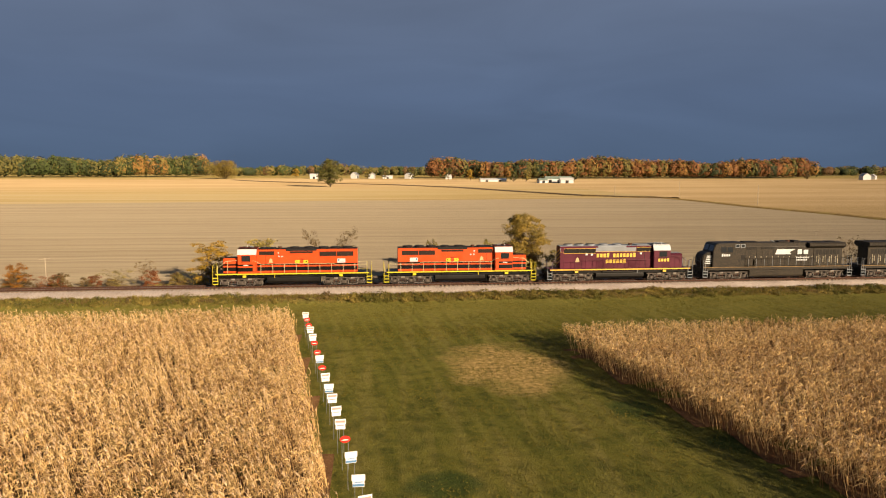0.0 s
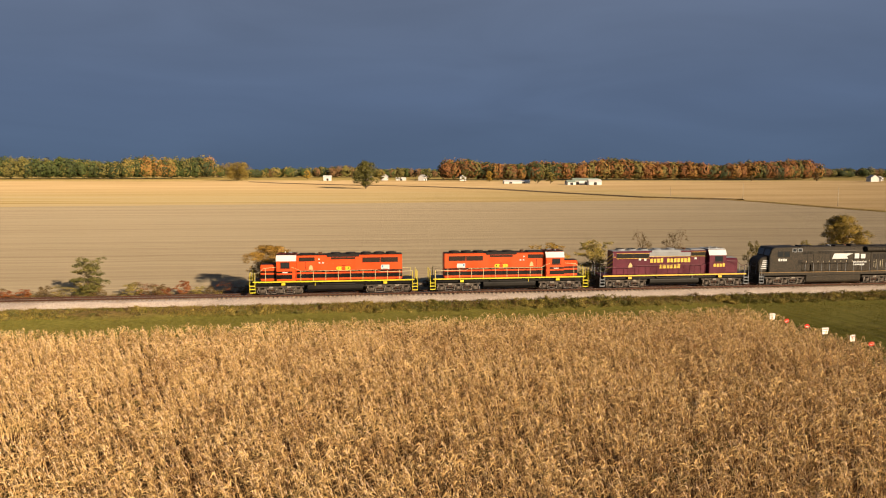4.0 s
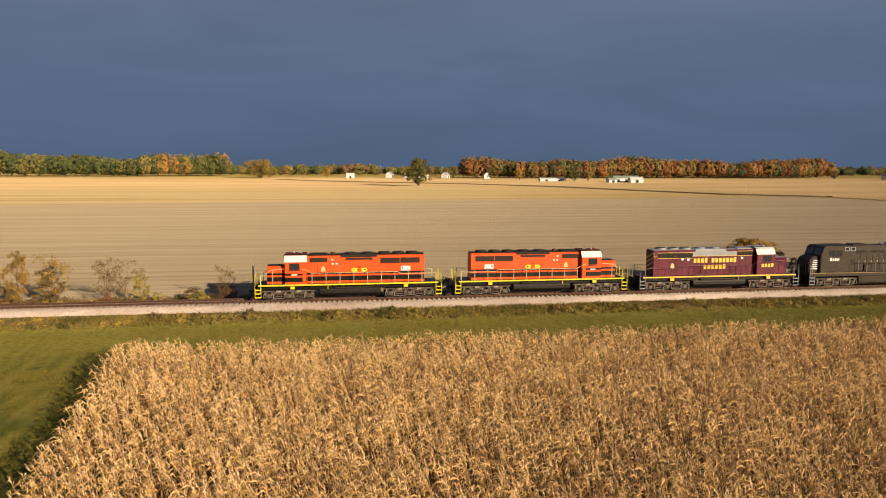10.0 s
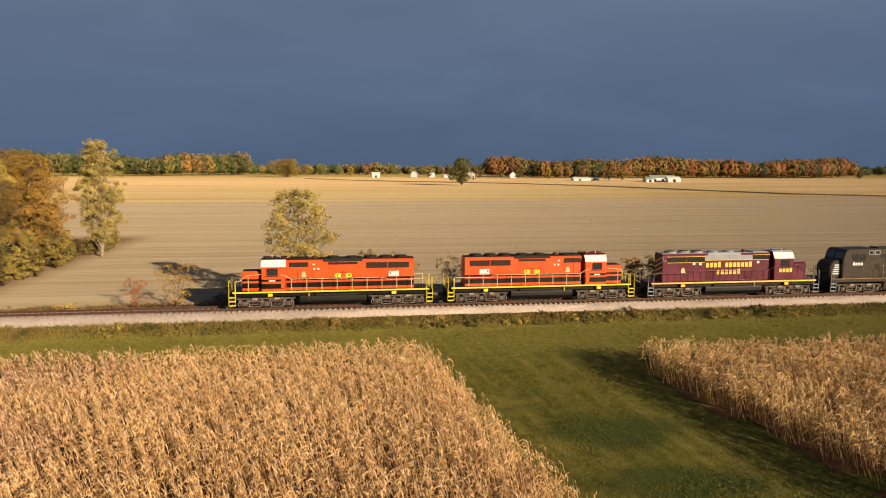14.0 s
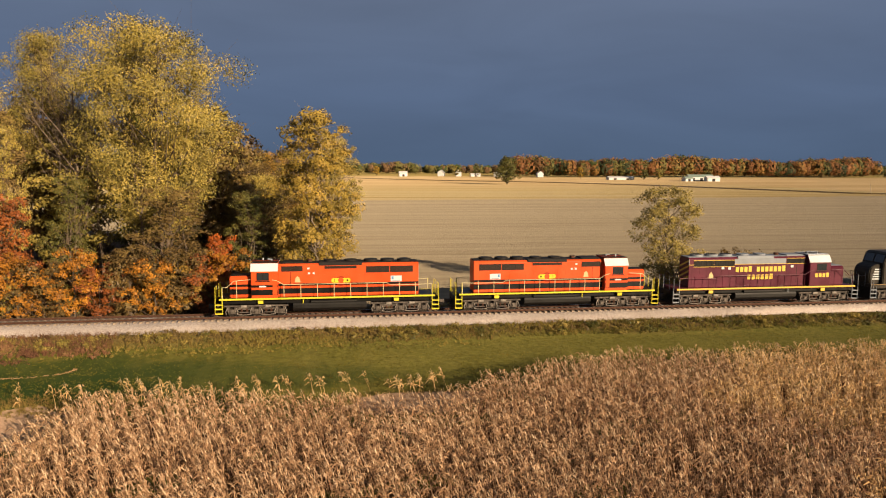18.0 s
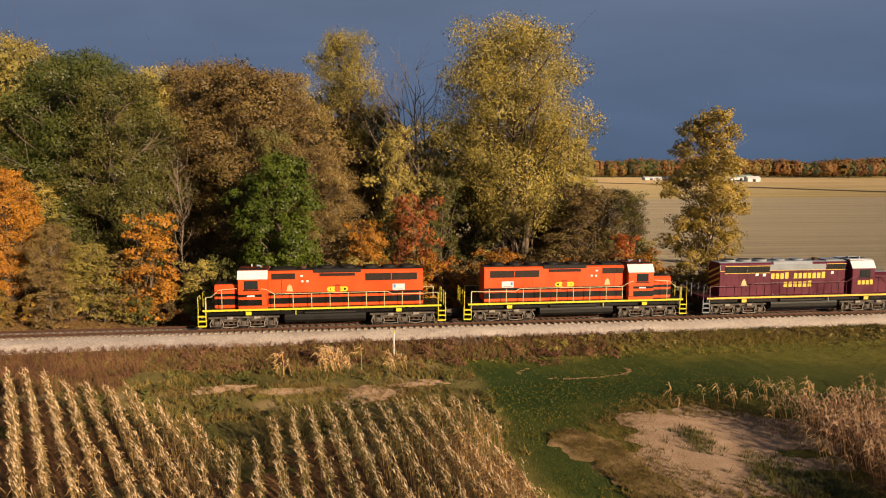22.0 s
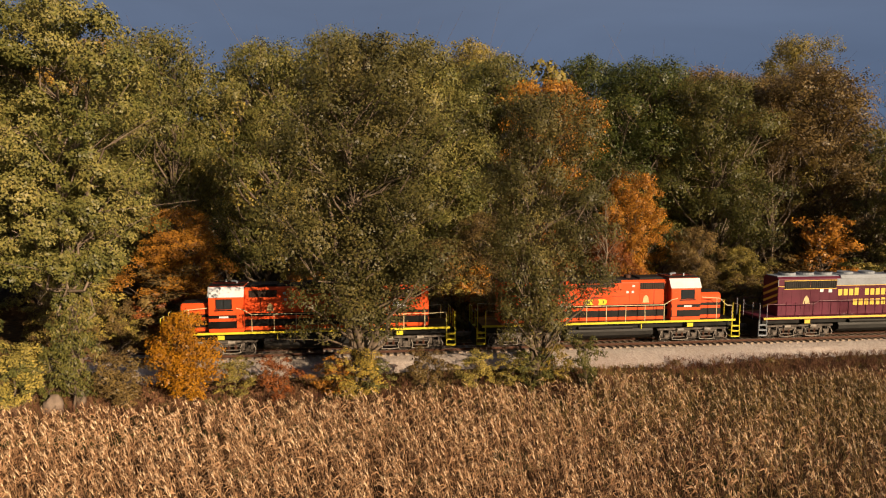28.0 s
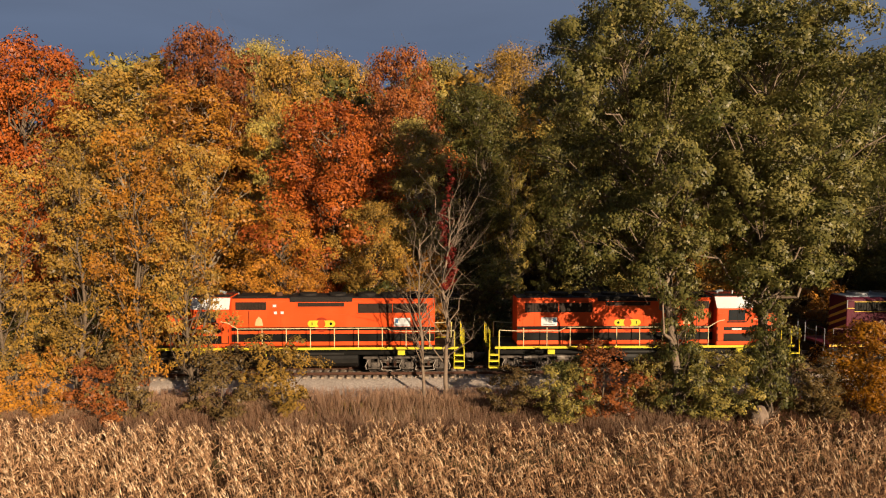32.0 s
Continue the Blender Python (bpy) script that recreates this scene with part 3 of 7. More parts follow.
def ballast():
    m, n, l, b = nodes_of("ballast_stone")
    tc = n.new("ShaderNodeTexCoord")
    v = n.new("ShaderNodeTexVoronoi")
    v.inputs["Scale"].default_value = 14
    l.new(tc.outputs["Object"], v.inputs["Vector"])
    sp = n.new("ShaderNodeSeparateColor")
    l.new(v.outputs["Color"], sp.inputs[0])
    c1 = ramp_node(n, l, sp.outputs[0], [(0.1, (0.32, 0.270, 0.245)), (0.5, (0.42, 0.365, 0.33)), (0.9, (0.52, 0.460, 0.42))])
    big = noise_node(n, l, 0.35, 4)
    l.new(mix_node(n, l, ramp_node(n, l, big, [(0.4, (0, 0, 0)), (0.75, (0.5,) * 3)]), c1, (0.28, 0.22, 0.18)), b.inputs["Base Color"])
    b.inputs["Roughness"].default_value = 0.9
    bump_node(n, l, v.outputs["Distance"], 0.5, 0.03, b)
    rng = np.random.default_rng(4)
    xs = np.concatenate([[TX0], np.arange(-400, 121, 1.0), [TX1]])
    ys = np.array([-4.3, -3.6, -3.0, -2.5, -2.0, -1.65, -1.2, 0, 1.2, 1.65, 2.0, 2.5, 3.0, 3.6, 4.3])
    zs = np.array([-1.06, -0.80, -0.66, -0.48, -0.40, -0.31, -0.27, -0.25, -0.27, -0.31, -0.40, -0.48, -0.66, -0.80, -1.06])
    X, Y = np.meshgrid(xs, ys)
    Z = np.repeat(zs[:, None], len(xs), 1) + rng.normal(0, 0.02, X.shape)
    slim = smooth(-256, -222, X)
    slim = slim * (1 + 0.75 * (smooth(-88, -82, X) - smooth(-68, -62, X) + smooth(-152, -145, X) - smooth(-127, -120, X)))
    Y = np.where(Y < -1.7, -1.7 + (Y + 1.7) * (1 - 0.42 * slim), Y)
    Y = Y + rng.normal(0, 0.07, X.shape) * (np.abs(Y) > 1.7) + 0.25 * np.sign(Y) * (np.abs(Y) > 2.9) * np.sin(X * 0.21)
    i = np.arange(X.size).reshape(X.shape)
    q = np.stack([i[:-1, :-1], i[:-1, 1:], i[1:, 1:], i[1:, :-1]], -1).reshape(-1, 4)
    me = raw_mesh("ballast", np.stack([X, Y, Z], -1).reshape(-1, 3), q, [], m)
    ob = tagged(new("track_ballast", me), "pale grey crushed stone ballast under the track", "ballast", kind="structure")
    # loose stones on the shoulders
    k = 11000
    c = np.stack([rng.uniform(-390, 110, k), np.where(rng.random(k) < 0.85, rng.uniform(-4.2, -1.4, k), rng.uniform(1.4, 4.0, k)), np.zeros(k)], 1)
    c[:, 2] = np.interp(c[:, 1], ys, zs) + 0.02
    tet = np.array([(1, 0, 0), (-0.5, 0.87, 0), (-0.5, -0.87, 0), (0, 0, 0.9)])
    s = rng.uniform(0.03, 0.06, (k, 1, 1))
    a = rng.uniform(0, 6.28, k)
    R = np.stack([np.cos(a), -np.sin(a), np.sin(a), np.cos(a)], 1).reshape(k, 2, 2)
    p = np.repeat(tet[None], k, 0) * s
    p[:, :, :2] = np.einsum("kij,kvj->kvi", R, p[:, :, :2])
    p += c[:, None]
    f = (np.arange(k)[:, None, None] * 4 + np.array([(0, 1, 3), (1, 2, 3), (2, 0, 3)])[None]).reshape(-1, 3)
    st = new("loose_stones", raw_mesh("loose_stones", p.reshape(-1, 3), [], f, m))
    tagged(st, "loose ballast stones on the track shoulders", "stones", kind="stuff")
    return ob


ballast()


def rails():
    prof = [(-0.07, -0.17), (0.07, -0.17), (0.07, -0.155), (0.012, -0.135), (0.012, -0.05), (0.037, -0.035), (0.037, 0.0), (-0.037, 0.0), (-0.037, -0.035), (-0.012, -0.05), (-0.012, -0.135), (-0.07, -0.155)]
    tr = thing("railway_track", "single railway track with rusty rails on wooden ties", "railway track", kind="structure")
    for s in (-1, 1):
        bm = BM()
        along_x(bm, [(y + s * 0.755, z) for y, z in prof], TX0, TX1)
        part("rail", bm, M["rust"], tr, "rusty steel rail")
        bm = BM()
        box(bm, TX0, TX1, s * 0.755 - 0.03, s * 0.755 + 0.03, 0.0, 0.004)
        part("railhead", bm, M["steel"], tr, "bright worn rail top")
    return tr


track = rails()

# ---- corn ----
def low_y(x):
    return np.interp(x, [-370, -320, -236, -139, -70, 0, 100], [-30, -30, -41, -54, -63, -71, -73])


def plants(inside, x0, x1, y0, y1, rng, gap, pitch, row, stray=0.10):
    """Rows of plant places in the plan where inside(x, y) holds."""
    d = np.array((row, -1.0)) / math.hypot(row, 1)
    p = np.array((d[1], -d[0]))
    c = np.array(((x0 + x1) / 2, (y0 + y1) / 2))
    r = math.hypot(x1 - x0, y1 - y0) / 2
    u = np.arange(-r, r, pitch)
    v = np.arange(-r, r, gap)
    U, V = np.meshgrid(u, v)
    U = U + rng.normal(0, 0.09, U.shape)
    V = V + rng.normal(0, stray, V.shape)
    xy = c + U[..., None] * d + V[..., None] * p
    xy = xy.reshape(-1, 2)
    keep = inside(xy[:, 0], xy[:, 1]) & (rng.random(len(xy)) > 0.05)
    return xy[keep]


def corn_mesh(name, xy, height, rng, material, leaves=7, broken=0.04, reach=1.0, comb=0.45, loose=0.11):
    n = len(xy)
    hz_ = height(xy[:, 0], xy[:, 1]) * rng.normal(1, 0.055, n)
    hz_ = np.where(rng.random(n) < broken, hz_ * rng.uniform(0.4, 0.8, n), hz_)
    root = np.column_stack([xy, gz(xy[:, 0], xy[:, 1])])
    lean = np.column_stack([rng.normal(-0.20 if comb > 0.3 else -0.10, loose, n), rng.normal(0.02, loose, n)])
    co, quads, tris = [], [], []
    # stalk
    ang = np.array([0, 2.094, 4.189])
    for k, (f, r) in enumerate(((0.0, 0.014), (1.0, 0.006))):
        ring = np.zeros((n, 3, 3))
        ring[:, :, 0] = root[:, None, 0] + lean[:, None, 0] * f * hz_[:, None] + r * np.cos(ang)
        ring[:, :, 1] = root[:, None, 1] + lean[:, None, 1] * f * hz_[:, None] + r * np.sin(ang)
        ring[:, :, 2] = root[:, None, 2] + f * hz_[:, None] * 0.93
        co.append(ring)
    stalk = np.concatenate(co, 1)
    co = [stalk.reshape(-1, 3)]
    b = np.arange(n)[:, None] * 6
    for i in range(3):
        quads.append(np.concatenate([b + i, b + (i + 1) % 3, b + 3 + (i + 1) % 3, b + 3 + i], 1))
    off = n * 6
    # tassel: four thin spikes blown to one side
    top = root + np.column_stack([lean * hz_[:, None], hz_ * 0.93])
    for i in range(4):
        a = rng.uniform(0, 6.28, n)
        s = rng.uniform(0.10, 0.24, n)
        tip = top + np.column_stack([np.cos(a) * s * 0.6 - 0.12, np.sin(a) * s * 0.6, rng.uniform(0.14, 0.34, n)])
        side = np.column_stack([-np.sin(a), np.cos(a), np.zeros(n)]) * 0.012
        co.append(np.stack([top + side, top - side, tip], 1).reshape(-1, 3))
        tris.append(off + np.arange(n)[:, None] * 3 + np.array([0, 1, 2]))
        off += n * 3
    # leaves: arched blades that rise, bend over and hang
    phi = rng.uniform(0, 6.28, n)
    zv = np.array([[0, 0, 1.0]])
    for i in range(leaves):
        f = np.clip(0.50 + 0.48 * (i + 0.5) / leaves + rng.normal(0, 0.05, n), 0.1, 0.97)
        a = phi + i * math.pi + rng.normal(0, 0.6, n)
        out = np.column_stack([np.cos(a) - comb, np.sin(a) * 0.8 + 0.05, np.zeros(n)])
        side = np.column_stack([-out[:, 1], out[:, 0], rng.normal(0.3, 0.9, n)])
        side /= np.linalg.norm(side, axis=1)[:, None] + 1e-6
        L = reach * rng.uniform(0.34, 0.62, n)[:, None] * (1.0 - 0.2 * i / leaves)
        w = rng.uniform(0.018, 0.040, n)[:, None]
        p0 = root + np.column_stack([lean * (f * hz_)[:, None], f * hz_])
        rise = rng.uniform(0.30, 0.75, n)[:, None]
        fall = rng.uniform(-0.25, 0.40, n)[:, None]
        p1 = p0 + out * L * 0.34 + zv * rise * 0.62 * L
        p2 = p0 + out * L * 0.78 - zv * fall * L
        co.append(np.stack([p0, p1 - side * w, p1 + side * w, p2 - side * w * 0.3, p2 + side * w * 0.3], 1).reshape(-1, 3))
        bb = off + np.arange(n)[:, None] * 5
        tris.append(bb + np.array([0, 1, 2]))
        quads.append(bb + np.array([1, 3, 4, 2]))
        off += n * 5
    me = raw_mesh(name, np.concatenate(co), np.concatenate(quads), np.concatenate(tris), material)
    me.materials.append(M["tassel"])
    slot = np.zeros(len(me.polygons), np.int32)
    first = (3 + leaves) * n
    slot[first:first + 4 * n] = 1
    me.polygons.foreach_set("material_index", slot)
    return me


def corn_field(label, inside, x0, x1, y0, y1, height, material, seed, pitch=0.19, leaves=7, broken=0.04, reach=1.0, row=0.37, gap=0.76, stray=0.11, comb=0.45, loose=0.11):
    rng = np.random.default_rng(seed)
    xy = plants(inside, x0, x1, y0, y1, rng, gap, pitch, row, stray)
    tagged(new("corn_field", corn_mesh("corn_field", xy, height, rng, material, leaves, broken, reach, comb, loose)), label, "corn", kind="stuff")


def waves(x, y, a=0.12):
    return a * (np.sin(x * 0.21 + y * 0.13) * np.sin(y * 0.27 - x * 0.07) + 0.6 * np.sin(x * 0.53 + 1.7) * np.sin(y * 0.61))


def in_a(x, y):
    ragged = 0.25 * np.sin(x * 0.9) + 0.2 * np.sin(x * 2.3)
    hole = ((x + 66) / 2.2) ** 2 + ((y + 46) / 1.3) ** 2 < 1
    return (x < -8.4 - 0.15 * (y + 20)) & (x > -126.6 - 0.13 * (y + 21.5)) & (y < np.interp(x, [-127, -100, -60, -20, 0], [-21.7, -22, -21, -19.2, -19.2]) + ragged) & (y > low_y(x)) & ~hole


def in_b(x, y):
    return (x > 16.3 - 0.18 * (y + 30)) & (x < 92) & (y < -29.4 + 0.03 * (x - 16) + 0.2 * np.sin(x)) & (y > low_y(x))


def in_c(x, y):
    far = np.interp(x, [-203, -199, -194, -188.7, -182, -178.6, -170.6, -158, -143], [-22.0, -22.7, -23.4, -24.6, -26.2, -22.8, -19.4, -18.7, -19.2]) + 0.25 * np.sin(x * 1.3)
    return (x < -141.7 - 0.12 * (y + 19.4)) & (x > -201.6 + 0.12 * (y + 24) + 0.4 * np.sin(y * 2.1)) & (y < far) & (y > low_y(x))


def in_d(x, y):
    far = np.interp(x, [-380, -337, -300, -287, -268, -256, -244.5, -238, -235.6, -233.4, -231.2, -230, -228.9, -225.5, -221.5, -219], [-12, -11.8, -13.6, -12.6, -10.9, -11.6, -12.9, -17.5, -20.3, -23.1, -26.6, -26.3, -21.9, -21.2, -20.9, -22.5]) + 0.3 * np.sin(x * 1.1) + 0.25 * np.sin(x * 0.37)
    return (x < -218.9 - 0.06 * (y + 22)) & (x > -372) & (y < far) & (y > low_y(x))


def dither(x, y):
    v = np.sin(np.round(x * 7) * 12.9898 + np.round(y * 7) * 78.233) * 43758.5453
    return v - np.floor(v)


def greener(x, y):
    """Where the half-green corn gives way to the brown, plant by plant."""
    return dither(x, y) < smooth(-282, -254, x + 4 * np.sin(y * 0.35))


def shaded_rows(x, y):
    """Where the plot's corn is still half green and coloured darker for shade: inside its outer rows, thinning away
    from the line.
    """
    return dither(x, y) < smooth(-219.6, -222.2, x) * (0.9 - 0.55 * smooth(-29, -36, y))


corn_field("dry golden corn standing in a dense field", in_a, -130, 5, -73, -18, lambda x, y: 2.28 + waves(x, y), M["corn"], 1, comb=0.75, reach=0.92, leaves=9)
corn_field("dry golden brown corn standing beside mown grass", in_b, 12, 94, -74, -26, lambda x, y: 2.28 + waves(x, y), M["corn"], 2, comb=0.75, reach=0.92, leaves=9)
corn_field("cream dry corn standing in a block by the track", lambda x, y: in_c(x, y) & (x > -164 + 3 * np.sin(y * 0.5)), -172, -136, -60, -17, lambda x, y: 2.2 + waves(x, y), M["corn_cream"], 3)
corn_field("rosy dry corn standing in a block by the track", lambda x, y: in_c(x, y) & (x <= -164 + 3 * np.sin(y * 0.5)), -205, -158, -60, -17, lambda x, y: 2.2 + waves(x, y) - 0.25 * smooth(-168, -180, x), M["corn_pale"], 7)
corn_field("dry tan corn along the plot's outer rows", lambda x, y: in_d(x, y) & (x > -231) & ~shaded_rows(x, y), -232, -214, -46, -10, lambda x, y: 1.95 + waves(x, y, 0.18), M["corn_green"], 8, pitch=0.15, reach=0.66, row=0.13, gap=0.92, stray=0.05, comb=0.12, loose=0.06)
corn_field("half-green dry corn standing in open rows, coloured darker for shade", lambda x, y: in_d(x, y) & (x > -231) & shaded_rows(x, y), -232, -214, -46, -10, lambda x, y: 1.95 + waves(x, y, 0.18), M["corn_shaded"], 4, pitch=0.15, reach=0.60, row=0.13, gap=0.92, stray=0.035, comb=0.12, loose=0.06)
corn_field("olive-brown dry corn standing in open rows", lambda x, y: in_d(x, y) & (x <= -231) & greener(x, y), -284, -229, -46, -9, lambda x, y: 1.95 + waves(x, y, 0.16), M["corn_olive"], 5, pitch=0.15, reach=0.72, row=0.44, gap=0.92, stray=0.035, comb=0.12, loose=0.06)
corn_field("pale brown dry corn standing below the trees", lambda x, y: in_d(x, y) & (x <= -231) & ~greener(x, y), -374, -229, -46, -9, lambda x, y: 2.0 + waves(x, y), M["corn_brown"], 6, pitch=0.21, row=0.34, stray=0.24)


def soil_sheet(name, inside, x0, x1, y0, y1):
    """Soil between the corn rows, a thin sheet over the ground."""
    xs, ys = np.arange(x0, x1, 1.5), np.arange(y0, y1, 1.5)
    X, Y = np.meshgrid(xs, ys)
    ok = inside(X + 0.75, Y + 0.75)[:-1, :-1]
    base = 0.05 * (np.sin(X * 0.7 + Y * 1.3) * np.sin(Y * 0.9 - X * 0.31) + 0.6 * np.sin(X * 0.19 + 1) * np.sin(Y * 0.33))
    i = np.arange(X.size).reshape(X.shape)
    q = np.stack([i[:-1, :-1], i[:-1, 1:], i[1:, 1:], i[1:, :-1]], -1)[ok]
    me = raw_mesh(name, np.stack([X, Y, gz(X, Y) + base + 0.03], -1).reshape(-1, 3), q, [], M["soil"])
    tagged(new(name, me), "brown soil and fallen leaves under the corn", "soil", kind="structure")


soil_sheet("corn_floor", in_a, -129, 6, -74, -17)
soil_sheet("corn_floor", in_b, 13, 93, -75, -26)
soil_sheet("corn_floor", in_c, -205, -136, -60, -17)
soil_sheet("corn_floor", in_d, -374, -214, -46, -9)


# ---- grass and weeds ----
def tufts(name, label, xy, h, w, blades, material, seed, droop=0.35, base=None):
    rng = np.random.default_rng(seed)
    n = len(xy)
    z = gz(xy[:, 0], xy[:, 1]) if base is None else base
    root = np.column_stack([xy, z])
    co = []
    for i in range(blades):
        a = rng.uniform(0, 6.28, n)
        hh = h * rng.uniform(0.5, 1.25, n)
        st = root + np.column_stack([rng.normal(0, w * 2, (n, 2)), np.zeros(n)])
        tip = st + np.column_stack([np.cos(a) * hh * droop, np.sin(a) * hh * droop, hh])
        side = np.column_stack([-np.sin(a), np.cos(a), np.zeros(n)]) * w
        co.append(np.stack([st - side, st + side, tip], 1).reshape(-1, 3))
    co = np.concatenate(co)
    return tagged(new(name, raw_mesh(name, co, [], np.arange(len(co)).reshape(-1, 3), material)), label, name.split("_")[-1], kind="stuff")


rng = np.random.default_rng(21)


def scatter(k, x0, x1, y0, y1, keep=None):
    p = np.column_stack([rng.uniform(x0, x1, k), rng.uniform(y0, y1, k)])
    return p if keep is None else p[keep(p[:, 0], p[:, 1])]


def on_grass(x, y):
    soil = ((x + 206.5) / 4.8) ** 2 + ((y + 25) / 6.6) ** 2 < 1
    return ~(in_a(x, y) | in_b(x, y) | in_c(x, y) | in_d(x, y) | soil) & (y > low_y(x) + 2)


g1 = scatter(40000, -128, 60, -24, -6, on_grass)
g2 = np.concatenate([scatter(15000, -8, 24, -68, -20, on_grass), scatter(11000, -146, -122, -52, -20, on_grass), scatter(11000, -220, -128, -24, -6.5, on_grass), scatter(6000, -220, -200, -42, -14, on_grass)])
tufts("mown_grass", "short mown green grass with dry patches", np.concatenate([g1, g2]), 0.085, 0.018, 4, M["grass"], 31, 0.9)
lump = lambda x, y: np.sin(x * 0.37) + np.sin(x * 0.91 + y) + np.sin(x * 0.13 + 2) > 0.2
w0 = scatter(12500, -196, 100, -6.2, -3.0, lambda x, y: np.sin(x * 0.11) + np.sin(x * 0.29 + y) + 0.35 * y > -2.9)
tufts("bank_grass", "green and yellow grass on the railway bank", w0, 0.30, 0.016, 8, M["bank_grass"], 42, 0.6)
w1 = np.concatenate([scatter(3000, -215, 100, -4.6, -2.8, lump), scatter(3800, -215, 100, -5.6, -2.8), scatter(5000, -390, -174, -6.6, -3.9), scatter(5000, -390, 100, 3.8, 9.5)])
tufts("tall_weeds", "tall dry weeds and seed heads along the track", w1, 0.34, 0.013, 9, M["weed"], 32, 0.55)
w2 = np.concatenate([scatter(5000, -390, -250, -6.6, -4.2, lump), scatter(3200, -262, -205, -7.6, -2.9), scatter(9000, -180, 100, 4.8, 8.5, lump)])
tufts("russet_weeds", "russet brown weeds on the railway bank", w2, 0.42, 0.014, 9, M["weed_red"], 33, 0.5)
w3 = np.concatenate([scatter(13000, -390, -240, -12, -4.5, lambda x, y: ~in_d(x, y))])
w6 = scatter(7000, -376, -302, -9.5, -4.4, lambda x, y: ~in_d(x, y))
tufts("russet_brush", "waist-high russet weeds hiding the foot of the bank", w6, 0.72, 0.015, 9, M["weed_pink"], 38, 0.4)
w8 = scatter(5200, -390, -300, -5.0, -3.1)
tufts("shoulder_weeds", "pinkish dry grass creeping up the ballast shoulder", w8, 0.62, 0.015, 9, M["weed_pink"], 43, 0.4)
tufts("brown_weeds", "knee-high brown and russet weeds beside the corn", w3, 0.55, 0.014, 9, M["weed_red"], 34, 0.5)
w7 = scatter(7000, -262, -217, -26, -6.5, lambda x, y: ~in_d(x, y) & (np.sin(x * 0.9) + np.sin(y * 1.3 + 0.3 * x) > -0.7))
tufts("mixed_weeds", "low olive and brown weeds between the corn and the bank", w7, 0.36, 0.018, 7, M["weed"], 39, 0.7)
w4 = np.concatenate([scatter(2500, -262, -219, -21, -9, lambda x, y: ~in_d(x, y) & (np.sin(x * 0.8 + 1) + np.sin(y * 1.1) > 0.3)), rng.normal((-206.2, -29.5), (0.8, 1.2), (260, 2)), rng.normal((-208.0, -24.6), (0.5, 0.9), (140, 2)), rng.normal((-204.4, -31.5), (0.5, 0.7), (160, 2))])
tufts("green_weeds", "low green and yellow weeds", w4, 0.30, 0.03, 8, M["lf_mix"], 35, 0.8)
w5 = np.concatenate([scatter(2600, -178, 100, -6.2, -3.2, lump), scatter(900, -262, -176, -8.5, -5)])
tufts("yellow_weeds", "low golden weeds along the foot of the railway bank", w5, 0.22, 0.022, 9, M["lf_olive"], 36, 0.8)
rim = []
for cx, cy, rx, ry, k in ((-206.8, -25.6, 4.8, 6.6, 1500), (-214.2, -23.4, 0.8, 0.8, 420), (-213.5, -25.2, 0.9, 1.0, 480), (-213.1, -27.4, 0.8, 1.2, 480), (-212.7, -29.8, 0.9, 1.3, 480), (-206.9, -25.6, 5.6, 6.6, 900), (-229.2, -13.4, 2.6, 1.1, 500), (-224.3, -14.6, 2.6, 1.4, 500), (-183, -21.6, 5.5, 1.9, 500)):
    ang, rad = rng.uniform(0, 6.28, k), rng.normal(1.0, 0.16, k) if rx > 2 else 1.5 * np.sqrt(rng.random(k))
    rim.append(np.column_stack([cx + rx * rad * np.cos(ang), cy + ry * rad * np.sin(ang)]))
tufts("withered_weeds", "withered brown weeds round the bare soil", np.concatenate(rim), 0.20, 0.016, 7, M["weed"], 40, 1.0)
a = np.concatenate([rng.uniform(4.0, 6.5, 150), rng.uniform(2.4, 3.4, 50)])
arc = np.column_stack([-210.0 + 4.0 * np.cos(a), -11.4 + 1.6 * np.sin(a)]) + rng.normal(0, 0.09, (200, 2))
tufts("straw_ring", "faint broken ring of pale straw on the mown grass", arc, 0.04, 0.03, 3, M["corn_pale"], 37, 1.2)
rngc = np.random.default_rng(41)
strays = np.concatenate([rngc.normal((-226.2, -9.0), (0.75, 0.4), (30, 2)), rngc.normal((-222.6, -9.8), (0.7, 0.5), (9, 2)), rngc.normal((-230.0, -9.4), (0.4, 0.3), (6, 2)), np.column_stack([rngc.uniform(-206, -176, 60), rngc.normal(-19.6, 0.8, 60)]), np.column_stack([rngc.uniform(-203.5, -200.5, 30), rngc.uniform(-31, -21, 30)]), rngc.normal((-205.0, -19.4), (1.2, 0.5), (4, 2))])
tagged(new("stray_corn", corn_mesh("stray_corn", strays, lambda x, y: np.where(x > -207, 1.2, 1.6), rngc, M["corn_cream"], 8, 0.3)), "stray dry corn stalks at the edge of the plots", "corn", kind="stuff")


